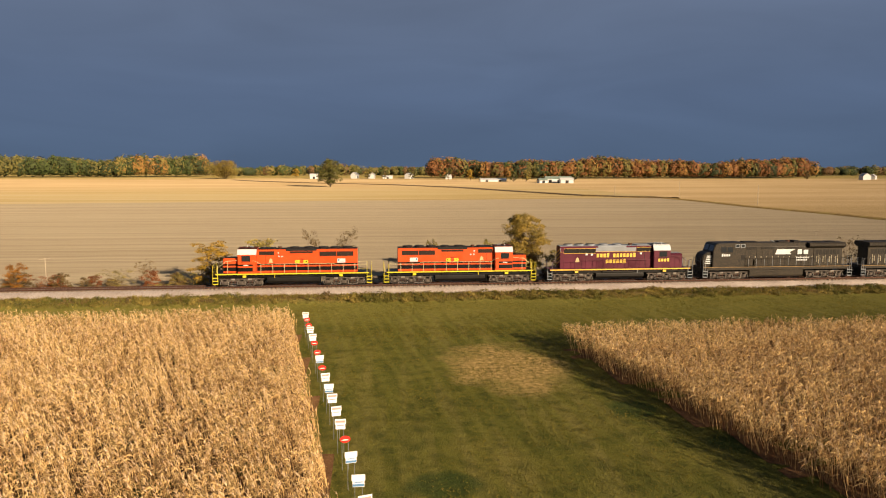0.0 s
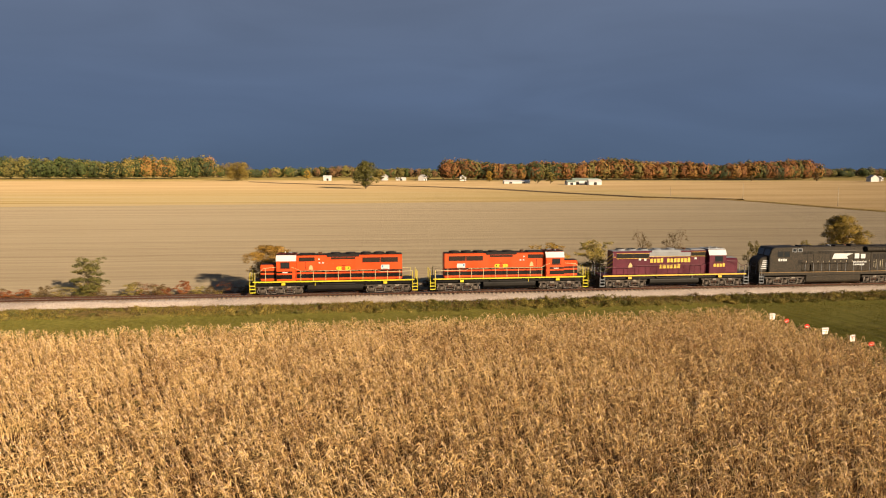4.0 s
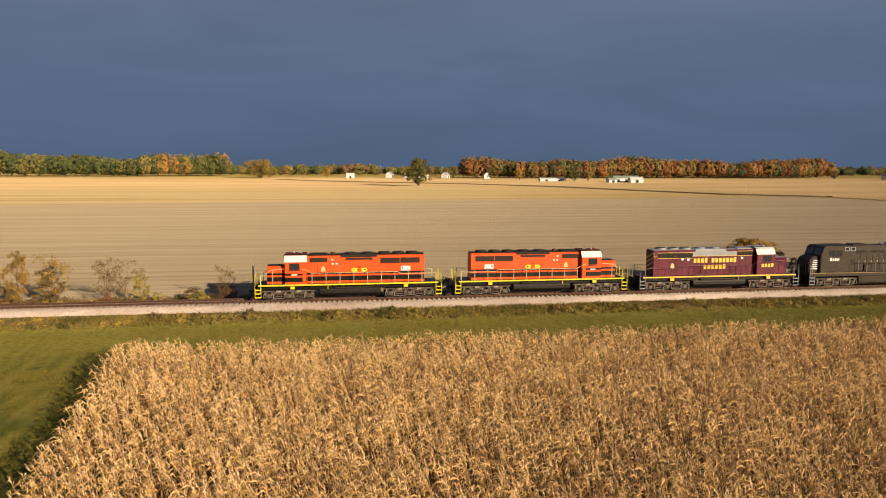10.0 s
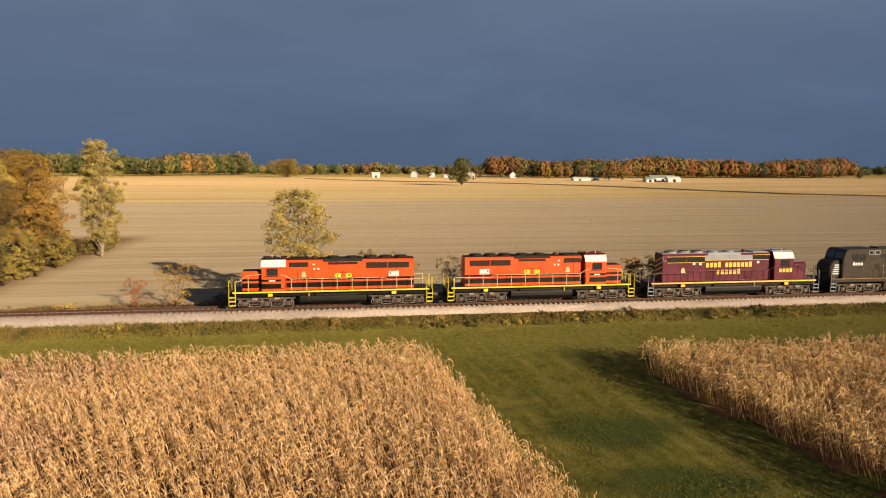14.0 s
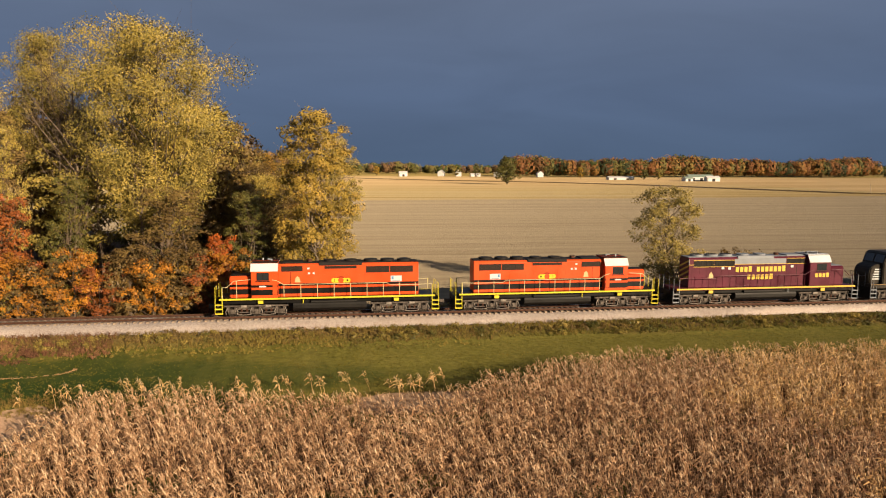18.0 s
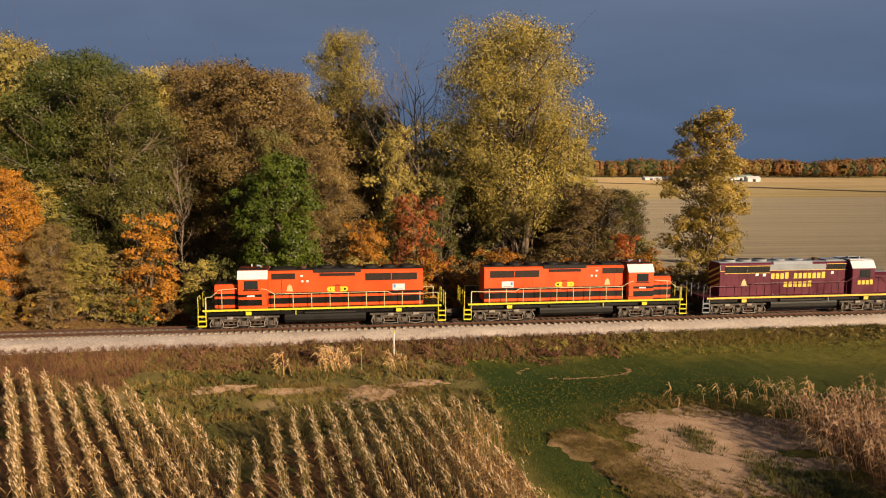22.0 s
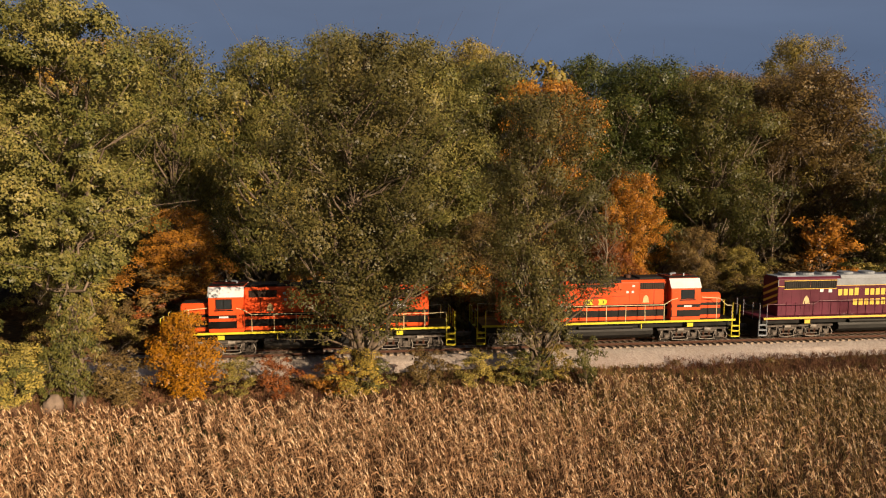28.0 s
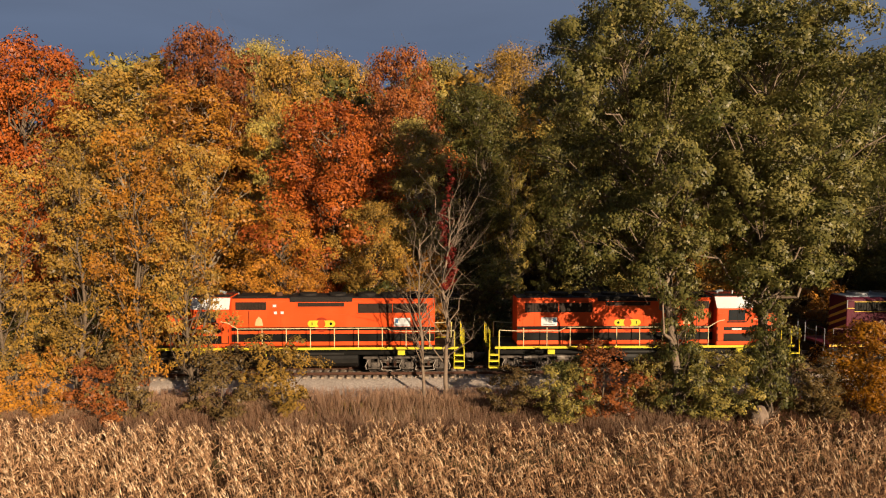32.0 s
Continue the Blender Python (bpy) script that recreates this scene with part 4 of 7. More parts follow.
# ---- trees ----
def branch_mesh(name, segs, material):
    """Tapered limbs from (start, end, radius, end radius) rows."""
    co, quads = [], []
    for p, q, r, r2, k in segs:
        p, q = np.array(p, float), np.array(q, float)
        d = (q - p) / max(1e-6, np.linalg.norm(q - p))
        a = np.cross(d, (0.3, 0.9, 0.2))
        a /= np.linalg.norm(a)
        b = np.cross(d, a)
        th = np.arange(k) * 2 * math.pi / k
        ring = np.cos(th)[:, None] * a + np.sin(th)[:, None] * b
        s = len(co)
        co += list(p + ring * r) + list(q + ring * r2)
        quads += [(s + i, s + (i + 1) % k, s + k + (i + 1) % k, s + k + i) for i in range(k)]
    return raw_mesh(name, np.array(co), np.array(quads), [], material)


def limb_path(rng, p, q, r, r2, steps, wob, k):
    p, q = np.array(p, float), np.array(q, float)
    pts = [p + (q - p) * t + (rng.normal(0, wob, 3) if 0 < t < 1 else 0) for t in np.linspace(0, 1, steps + 1)]
    rad = np.linspace(r, r2, steps + 1)
    return [(pts[i], pts[i + 1], rad[i], rad[i + 1], k) for i in range(steps)], pts


def leaf_mesh(name, centres, radii, count, size, rng, material, flat=0.8, k=11, tight=1.0):
    """Leaves in tight uneven sprays round each clump, facing out and up, with open dark gaps between the sprays."""
    d = rng.normal(size=(len(centres) * k, 3))
    d /= np.linalg.norm(d, axis=1)[:, None]
    d[:, 2] = np.abs(d[:, 2]) * 0.95 - 0.25
    big = np.repeat(radii, k)
    own = np.repeat(centres, k, 0)
    hub = own + d * (big * rng.uniform(0.55, 1.05, len(big)))[:, None] * np.array([1, 1, flat])
    small = big * rng.uniform(0.24, 0.46, len(big)) * tight
    share = small ** 2 / np.sum(small ** 2)
    idx = rng.choice(len(hub), count, p=share)
    d = rng.normal(size=(count, 3))
    d /= np.linalg.norm(d, axis=1)[:, None]
    rr = small[idx] * rng.uniform(0.2, 1.0, count) ** 0.4 * rng.normal(1, 0.10, count)
    c = hub[idx] + d * rr[:, None] * np.array([1, 1, 0.75])
    out = hub[idx] - own[idx]
    out /= np.linalg.norm(out, axis=1)[:, None] + 1e-6
    nrm = d * 0.6 + out * 0.55 + rng.normal(size=(count, 3)) * 0.45 + np.array([0, 0, 0.3])
    nrm /= np.linalg.norm(nrm, axis=1)[:, None]
    soft = d * 0.75 + out * 0.65 + np.array([0, 0, 0.2])
    nrm[np.sum(nrm * soft, axis=1) < 0] *= -1
    shade = nrm * 0.35 + soft * 0.9
    shade /= np.linalg.norm(shade, axis=1)[:, None] + 1e-6
    a = np.cross(nrm, rng.normal(size=(count, 3)))
    a /= np.linalg.norm(a, axis=1)[:, None]
    b = np.cross(nrm, a)
    s = (size * rng.uniform(0.55, 1.3, count))[:, None]
    co = np.stack([c - a * s * 0.55, c + a * s * 0.40 - b * s * 0.42, c + a * s * 0.30 + b * s * 0.46], 1)
    me = raw_mesh(name, co.reshape(-1, 3), [], np.arange(count * 3).reshape(-1, 3), material)
    me.polygons.foreach_set("use_smooth", np.ones(count, dtype=bool))
    me.normals_split_custom_set_from_vertices(np.repeat(shade, 3, 0).tolist())
    return me


def tree(kind, label, seed, h, w, trunk_r, base, clumps, leaves, size, leaf, bark, shape="round", extra_limbs=0, cat="tree", stems=1, tight=1.0, fork=0.6):
    """A tree of height h and width w: tapered trunk, limbs to every clump, crown of single leaves. base: where the crown begins."""
    rng = np.random.default_rng(seed)
    light = h < 5 or kind == "wood_tree"
    t = thing(kind, label, cat)
    segs, pts = limb_path(rng, (0, 0, -0.2), (rng.normal(0, 0.03 * h), rng.normal(0, 0.03 * h), h * 0.82), trunk_r, trunk_r * 0.18, 7, 0.012 * h, 7)
    pts = np.array(pts)
    for i in range(stems - 1):
        a = i * 2.4 + rng.normal(0, 0.3)
        q = (w * 0.26 * math.cos(a), w * 0.26 * math.sin(a), h * rng.uniform(0.70, 0.86))
        segs += limb_path(rng, pts[0] + (0.2 * math.cos(a), 0.2 * math.sin(a), 0.02 * h), q, trunk_r * 0.75, trunk_r * 0.12, 6, 0.014 * h, 6)[0]
    ctr, rad = [], []
    for i in range(clumps):
        u = (i + rng.random()) / clumps
        z = base + (h - base) * (0.06 + 0.90 * u)
        env = {"round": math.sin(math.pi * (0.13 + 0.75 * u)) ** 0.55, "crown": math.sin(math.pi * (0.05 + 0.84 * u)) ** 0.8, "vee": 0.25 + 0.75 * math.sin(math.pi * (0.30 + 0.66 * u)) ** 0.8, "egg": math.sin(math.pi * (0.10 + 0.77 * u)) ** 0.6, "vase": 0.5 + 0.6 * math.sin(math.pi * u * 0.85)}[shape]
        a = i * 2.39996 + rng.normal(0, 0.5)
        lobe = 1 + 0.22 * math.sin(3 * a + seed) + rng.normal(0, 0.10)
        r = w / 2 * env * lobe * (0.35 + 0.65 * math.sqrt(rng.random()))
        cr = w * rng.uniform(0.12, 0.20) * (0.75 + 0.4 * env)
        r = max(0.0, min(r, w / 2 * env * lobe) - cr * 0.6)
        ctr.append((r * math.cos(a), r * math.sin(a), min(z, h - cr * 0.6)))
        rad.append(cr)
    ctr, rad = np.array(ctr), np.array(rad)
    for i, c in enumerate(ctr):
        zt = max(base * 0.45, c[2] - np.hypot(c[0], c[1]) * rng.uniform(fork, fork + 0.5) - 0.06 * h)
        k = np.searchsorted(pts[:, 2], zt).clip(1, len(pts) - 1)
        f = np.clip((zt - pts[k - 1, 2]) / max(1e-3, pts[k, 2] - pts[k - 1, 2]), 0, 1)
        s0 = pts[k - 1] + (pts[k] - pts[k - 1]) * f
        r0 = trunk_r * (0.42 - 0.25 * zt / h)
        sg, lp = limb_path(rng, s0, c, r0, r0 * 0.22, 2 if light else 3, 0.018 * h, 3 if light else 4)
        segs += sg
        for j in range((1 if light else 2) + extra_limbs):
            e = c + rng.normal(0, 1, 3) * rad[i] * 0.75 + np.array([0, 0, rad[i] * 0.2])
            segs.append((lp[-2], e, r0 * 0.25, r0 * 0.06, 3))
    o = new("trunk", branch_mesh("trunk", segs, bark))
    o.parent = t
    if leaves:
        o = new("crown", leaf_mesh("crown", ctr, rad, leaves, size, rng, leaf, tight=tight))
        o.parent = t
    return t


def plant(proto, x, y, scale=1.0, wide=1.0, turn=0.0, leaf=None, label=""):
    """A copy of a tree at a place of the plan."""
    c = copy_thing(proto, pose(x, y, float(gz(x, y)) - 0.05, 0, 0, turn) @ Matrix.Diagonal((scale * wide, scale * wide, scale, 1)))
    if leaf is not None:
        for o in c.children:
            if o.name.startswith("crown"):
                o.material_slots[0].link = "OBJECT"
                o.material_slots[0].material = leaf
    if label:
        tagged(c, label)
    return c


P = {}
P["cottonwood"] = tree("cottonwood_tree", "tall olive-yellow cottonwood with an open crown", 11, 28, 19, 0.50, 6.0, 92, 100000, 0.20, M["lf_olive"], M["bark"], "egg", stems=4, tight=1.25, fork=0.3)
P["cottonwood2"] = tree("cottonwood_tree", "tall pale yellow cottonwood behind the wood's edge", 12, 28, 13, 0.45, 7, 84, 60000, 0.18, M["lf_olive"], M["bark"], "egg", stems=2, tight=1.2, fork=0.3)
P["oak"] = tree("oak_tree", "broad dense tree with dull green leaves", 13, 24, 14, 0.5, 3.0, 80, 66000, 0.20, M["lf_mix"], M["bark"], "round", tight=1.12)
P["maple"] = tree("maple_tree", "rounded maple in autumn colour", 14, 20, 11, 0.36, 2.0, 74, 42000, 0.20, M["lf_orange"], M["bark"], "round")
P["ash"] = tree("ash_tree", "slender upright tree with yellow leaves", 15, 20, 8, 0.28, 1.5, 80, 34000, 0.20, M["lf_gold"], M["bark_pale"], "egg", extra_limbs=1)
P["thin"] = tree("half_bare_tree", "half-bare thin tree with few brown leaves", 16, 15, 6, 0.16, 1.5, 44, 12000, 0.155, M["lf_brown"], M["bark"], "vase", extra_limbs=3, stems=2)
P["bare"] = tree("bare_tree", "leafless tree with pale grey branches", 17, 13, 6, 0.15, 3.0, 26, 0, 0.3, M["lf_brown"], M["bark_grey"], "vase", extra_limbs=4)
P["near"] = tree("walnut_tree", "tall green tree standing in front of the track", 18, 22, 13, 0.30, 6.2, 84, 100000, 0.16, M["lf_near"], M["bark_grey"], "egg", tight=0.66, fork=0.2)
P["near2"] = tree("elm_tree", "dense dull green tree standing in front of the track", 19, 19.5, 10.5, 0.30, 2.4, 90, 88000, 0.14, M["lf_mix"], M["bark"], "egg", stems=3, tight=1.15, fork=0.4)
P["linden"] = tree("linden_tree", "dense dark green tree, still in full summer leaf", 20, 15, 9, 0.25, 0.6, 60, 30000, 0.23, M["lf_green"], M["bark"], "round")
P["young"] = tree("young_maple", "young maple in bright autumn colour", 22, 9, 5.2, 0.12, 0.4, 36, 8500, 0.18, M["lf_orange"], M["bark"], "round")
P["shrub"] = tree("shrub", "rounded wild shrub in autumn leaf", 23, 4, 3.6, 0.06, 0.1, 24, 4600, 0.125, M["lf_brown"], M["bark"], "round", cat="shrub")
P["twigs"] = tree("bare_shrub", "bare twiggy shrub with a few dry leaves", 24, 4.5, 3.4, 0.035, 0.4, 20, 1100, 0.12, M["lf_brown"], M["bark"], "vase", extra_limbs=4, cat="shrub", stems=3)
P["field"] = tree("field_tree", "airy pale olive tree standing beside the track", 25, 12.5, 7.6, 0.2, 1.0, 48, 17000, 0.18, M["lf_pale"], M["bark_pale"], "round", extra_limbs=2)
P["high"] = tree("maple_tree", "maple with a high round crown in autumn colour", 27, 22, 11, 0.34, 11.5, 60, 27000, 0.215, M["lf_amber"], M["bark"], "round")
P["glow"] = tree("young_maple", "small amber maple glowing in front of the track", 28, 5.4, 4.4, 0.09, 0.1, 56, 17000, 0.115, M["lf_glow"], M["bark"], "vee", tight=1.3)
P["deep"] = tree("wood_tree", "broad tree in the depth of the wood", 26, 24, 14, 0.4, 2, 40, 7000, 0.52, M["lf_mix"], M["bark"], "round")

O, G, A, R, N, X, B = M["lf_olive"], M["lf_gold"], M["lf_amber"], M["lf_orange"], M["lf_green"], M["lf_mix"], M["lf_brown"]
RU = M["lf_rust"]


def put(proto, x, y, h, w=None, leaf=None, label="", turn=None):
    """Plant a prototype grown to height h and width w."""
    ph = {"cottonwood": (28, 19), "cottonwood2": (28, 13), "oak": (24, 14), "maple": (20, 11), "ash": (20, 8), "thin": (15, 6), "bare": (13, 6), "near": (22, 13), "near2": (19.5, 10.5), "linden": (15, 9), "young": (9, 5.2), "shrub": (4, 3.6), "twigs": (4.5, 3.4), "field": (12.5, 7.6), "deep": (24, 14), "high": (22, 11), "glow": (5.4, 4.4)}[proto]
    s = h / ph[0]
    wide = (w / ph[1]) / s if w else 1.0
    return plant(P[proto], x, y, s, wide, (x * 37.7 + y * 13.1) % 360 if turn is None else turn, leaf, label)


def weed_mounds(label, k, x0, x1, y0, y1, leaf, seed, r=(0.25, 0.6)):
    """Low leafy mounds of weeds in uneven drifts."""
    rng = np.random.default_rng(seed)
    x = rng.uniform(x0, x1, k * 2)
    x = x[np.sin(x * 0.31 + seed) + np.sin(x * 0.83 + 2 * seed) + 0.6 * np.sin(x * 1.9) > -0.3][:k]
    y = rng.uniform(y0, y1, len(x))
    rad = rng.uniform(*r, len(x))
    c = np.column_stack([x, y, gz(x, y) + rad * 0.35])
    tagged(new("weed_mounds", leaf_mesh("weed_mounds", c, rad, len(x) * 70, 0.13, rng, leaf, 0.7)), label, "weeds", kind="stuff")


weed_mounds("low olive-green weeds in mounds along the bank", 200, -200, 100, -6.4, -3.6, M["lf_near"], 1)
weed_mounds("low golden weeds in mounds along the bank", 120, -215, 100, -6.2, -3.6, M["lf_olive"], 2)
weed_mounds("low brown weeds in mounds along the bank", 150, -262, 100, -5.4, -3.2, M["lf_brown"], 3)
weed_mounds("russet weeds in mounds below the track", 300, -380, -205, -9.5, -4.4, M["weed_red"], 4, (0.3, 0.7))
weed_mounds("brown weeds in mounds behind the track", 200, -190, 100, 4.6, 8.0, M["lf_brown"], 5)
weed_mounds("golden-green weeds in thick mounds along the bank", 330, -50, 100, -6.6, -3.3, M["bank_grass"], 14, (0.35, 0.75))
weed_mounds("olive-green weeds in thick mounds along the bank", 260, -215, 100, -6.4, -3.5, M["lf_olive"], 15, (0.28, 0.6))
weed_mounds("thick brown brush along the field side of the track", 330, -178, 100, 5.6, 8.4, M["lf_brown"], 9, (0.5, 1.05))
weed_mounds("olive brush along the field side of the track", 110, -178, 100, 5.6, 8.4, M["lf_olive"], 12, (0.4, 0.8))
weed_mounds("mixed weeds between the corn and the bank", 120, -262, -217, -20, -6.5, M["lf_mix"], 6, (0.2, 0.45))

# single trees beside the first stretch of the line
put("young", -22, 7.0, 6.3, 6.0, M["lf_yellow"], "golden yellow shrubby tree beside the track")
put("twigs", -8.9, 7.0, 8.0, 3.2, B, "bare brown sapling beside the track")
put("shrub", 7.4, 7.5, 6.2, 2.2, O, "small yellow shrub behind the track")
put("shrub", 15.2, 7.5, 6.2, 2.4, O, "small yellow shrub behind the track")
put("linden", 20.4, 7.0, 9.8, 7.2, M["lf_straw"], "golden olive tree beside the track")
put("shrub", 24.8, 7.2, 4.6, 4.0, O, "small yellow shrub behind the track")
put("shrub", 16.6, 7.2, 3.8, 3.2, O, "small yellow shrub behind the track")
put("twigs", 69.4, 7.0, 6.4, 4.2, B)
put("shrub", -47.2, 7.0, 3.6, 3.2, M["lf_amber"], "yellow and orange shrub beside the track")
put("shrub", -54.6, 7.0, 4.2, 3.0, B, "olive-brown shrub behind the track")
put("twigs", -30.7, 7.0, 4.0, 2.8, B)
put("shrub", -26.6, 6.6, 2.2, 2.4, B, "low brown shrub beside the track")
put("young", -80.2, 6.6, 5.3, 4.8, M["lf_near"], "dark green bushy young tree beside the track")
put("shrub", -98.1, 6.3, 2.4, 1.9, M["lf_yellow"], "small yellow shrub beside the track")
put("linden", -58.0, 7.2, 6.4, 7.0, G, "golden brown young tree behind the track")
put("young", -15.5, 7.5, 6.6, 6.0, O, "olive young tree behind the track")
put("twigs", -4.2, 7.5, 8.0, 4.0, B, "bare brown sapling behind the track")
put("young", -114.8, 6.6, 4.8, 3.2, M["lf_glow"], "small orange tree beside the track")
put("young", -112.2, 6.6, 5.0, 3.0, M["lf_near"], "small green tree beside the track")
put("twigs", -123.3, 7.0, 4.2, 2.8, B)
put("twigs", -134.8, 7.0, 5.1, 4.6, B)
put("shrub", -132.5, 6.8, 3.4, 2.2, O, "yellow shrub beside the track")
put("shrub", -52.2, 7.2, 3.8, 3.4, X, "olive shrub behind the track")
put("shrub", -145.3, 7.0, 6.0, 3.0, G, "upright yellow-green shrub beside the track")
put("twigs", -141.6, 7.2, 5.8, 4.6, M["lf_yellow"], "twiggy yellow-brown shrub beside the track")
put("shrub", -142.2, 7.4, 4.2, 3.4, B, "brown shrub beside the track")
put("twigs", -136.2, 7.0, 5.4, 2.8, B)
put("twigs", -165.1, 7.0, 5.0, 4.8, M["lf_yellow"], "thin yellow shrub beside the track")
put("twigs", -169.2, 7.0, 3.6, 2.4, R, "thin orange shrub beside the track")
put("shrub", -158.5, 7.0, 2.4, 4.0, B, "low brown shrub beside the track")
put("field", -152.4, 7.0, 12.6, 8.2)
for k, (x, y, h) in enumerate(((-149.5, 6.2, 2.8), (-154, 6.4, 2.2), (-156.2, 6.0, 1.8), (-147.4, 5.8, 2.4), (-151.5, 6.6, 2.6), (-160.5, 6.6, 1.6))):
    put("shrub", x, y, h, h * 1.5, (RU, B)[k % 2], "tangled russet brush under the trackside tree")
for k, (x, h) in enumerate(((-60, 1.6), (-66, 1.2), (-72, 1.8), (-88, 1.4), (-92, 2.0), (-104, 1.5), (-118, 1.8), (-127, 1.6), (-38, 1.8), (-42, 1.3), (-35, 1.5), (-148, 2.2), (-155, 1.8), (28, 1.8), (36, 1.6), (45, 2.2), (-3, 1.8), (58, 1.7), (80, 2.4))):
    put("shrub", x, 6.8 + 0.4 * math.sin(k * 2.1), h, h * 1.6, B if k % 3 else RU, "low russet brush beside the track")

rngb = np.random.default_rng(61)
for i in range(46):
    x = -24.0 - i * 2.5 + rngb.normal(0, 0.9)
    h = rngb.uniform(0.9, 2.3) * (1.25 if -62 < x < -24 else 1.0)
    put("shrub" if i % 4 else "twigs", x, 6.9 + rngb.normal(0, 0.4), h, h * rngb.uniform(1.0, 1.7), (RU, B, RU, O, B)[int(rngb.integers(5))], "low wild brush beside the track")

# the wood's outer trees, along the line
put("ash", -189.7, 8.6, 20.2, 8.8, M["lf_straw"], "golden-leaved slender tree at the wood's corner")
put("cottonwood", -206.9, 18, 29.8, 17.6, O)
put("cottonwood2", -225.4, 38, 32.2, 12.5, O)
put("oak", -236, 20, 25.0, 15.5, B, "broad brown-leaved tree in the wood")
put("linden", -231, 6.4, 15.4, 9.2)
put("young", -219.0, 9.0, 11.8, 6.2, RU, "rust-red young maple at the wood's edge")
put("young", -223.4, 7.2, 8.4, 4.6, A, "amber young maple at the wood's edge")
put("young", -223.6, 12.0, 9.2, 5.0, A, "orange-brown young maple at the wood's edge")
put("young", -242.4, 7.6, 10.2, 6.2, A, "bright amber young maple at the wood's edge")
put("oak", -254, 22, 25.6, 14.5, M["lf_deep"], "broad dark green tree in the wood")
put("high", -264.5, 16.8, 22.4, 10.0, A, "amber and orange maple in the wood")
put("maple", -257, 14.5, 14.0, 7.2, A, "amber maple under taller trees")
put("bare", -262, 14.2, 11.5, 4.2)
for x, y, h, w, leaf in ((-267.6, 10.2, 9.6, 6.4, RU), (-272.4, 10.6, 10.4, 7.0, B), (-276.6, 9.8, 8.0, 6.0, B), (-260.2, 12.6, 8.6, 5.0, RU), (-252.4, 11.6, 9.0, 5.4, B), (-248.6, 10.4, 7.2, 5.0, O), (-280.4, 10.4, 9.0, 6.5, X)):
    put("maple", x, y, h, w, leaf, "low autumn-coloured tree under the wood's edge")
put("thin", -203, 7.4, 12.6, 8.0, B, "brown bushy tree at the wood's edge")
put("young", -198.7, 7.2, 8.0, 3.6, R)
put("thin", -196.2, 12.0, 12.0, 5.0, X)
put("oak", -247, 18, 23.5, 12.0, X)
put("oak", -227.8, 15.0, 16.5, 8.5, B, "brown young oak in the wood")
for k, (x, h) in enumerate(((-214.5, 4.6), (-212.0, 5.4), (-209.5, 4.2), (-207.0, 5.2), (-204.6, 4.6), (-202.0, 5.6), (-199.8, 5.0), (-197.4, 5.4), (-226.0, 4.6), (-216.8, 5.0))):
    put("shrub", x, 6.4 + 0.5 * math.sin(k * 2.7), h * 1.25, h * 1.15, (B, A, RU, B, A, B, RU, A, B, A)[k], "rust and orange brush at the foot of the wood")
put("ash", -240, 24, 24.0, 9.0, B, "slender brown-leaved tree in the wood")
put("bare", -217.6, 24, 28.5, 9.5, None, "tall leafless cottonwood in the wood")
put("bare", -215.4, 26, 27.0, 8.5, None, "tall leafless cottonwood in the wood")
put("bare", -219.4, 27, 27.0, 8.0, None, "tall leafless cottonwood in the wood")
put("oak", -268.5, 21, 25.5, 12.0, X, "broad dark green tree in the wood")
put("oak", -277, 17, 25.8, 13.0, M["lf_near"])
put("cottonwood2", -284, 20, 27.5, 11.0, M["lf_near"], "tall olive-green tree in the wood")
put("oak", -292, 22, 26.5, 13.0, M["lf_near"], "broad olive-green tree in the wood")
put("maple", -297, 9.0, 11.0, 7.5, A, "amber maple behind the track")
put("young", -294.8, 7.0, 5.6, 4.4, A, "low amber maple beside the track")
put("young", -312.5, 7.4, 8.0, 6.0, M["lf_near"], "low green tree beside the track")
put("ash", -318.4, 11.5, 18.5, 7.0, M["lf_pale"], "pale yellow-green tree beside the track")
put("oak", -301, 19, 26.5, 13.0, M["lf_near"])
put("cottonwood2", -309, 28, 27.5, 12.0, G, "tall golden tree at the back of the wood")
put("oak", -313, 22, 22.5, 11.0, X)
put("maple", -325, 9.5, 19.5, 11.0, R, "orange maple leaning over the track")
put("maple", -321.5, 7.6, 12.0, 7.0, G, "golden understorey maple beside the track")
put("young", -318.0, 6.6, 8.5, 4.6, A, "low amber maple beside the track")
put("maple", -328, 6.9, 11.5, 6.5, A, "low amber maple beside the track")
put("maple", -320.0, 20, 25.6, 10.0, RU, "rust-red maple in the wood")
put("maple", -338, 24, 28.0, 11.5, RU, "tall rust-red maple in the wood")
put("ash", -334.5, 9.8, 20.5, 9.0, A, "amber and yellow tree beside the track")
put("ash", -341, 10.5, 22.0, 10.0, G, "golden tree beside the track")
put("maple", -330, 20, 25.0, 10.0, G, "golden maple in the wood")
put("maple", -350, 16, 25.0, 12.0, R)
put("oak", -267.7, 42, 31.0, 15.0, O, "tall pale yellow tree at the back of the wood")
put("oak", -276, 40, 29.0, 15.0, O, "tall pale yellow tree at the back of the wood")
put("oak", -255, 34, 28.0, 13.0, M["lf_deep"], "broad dark green tree at the back of the wood")
put("oak", -241, 31, 26.4, 14.0, B, "broad brown tree at the back of the wood")
put("oak", -247, 34, 26.4, 14.0, O, "broad olive tree at the back of the wood")
put("oak", -233, 33, 26.0, 13.0, B, "broad brown tree at the back of the wood")
put("oak", -335.5, 35, 29.0, 13.0, M["lf_pale"], "pale olive tree at the back of the wood")
put("oak", -327, 34, 27.5, 13.0, G, "golden tree at the back of the wood")
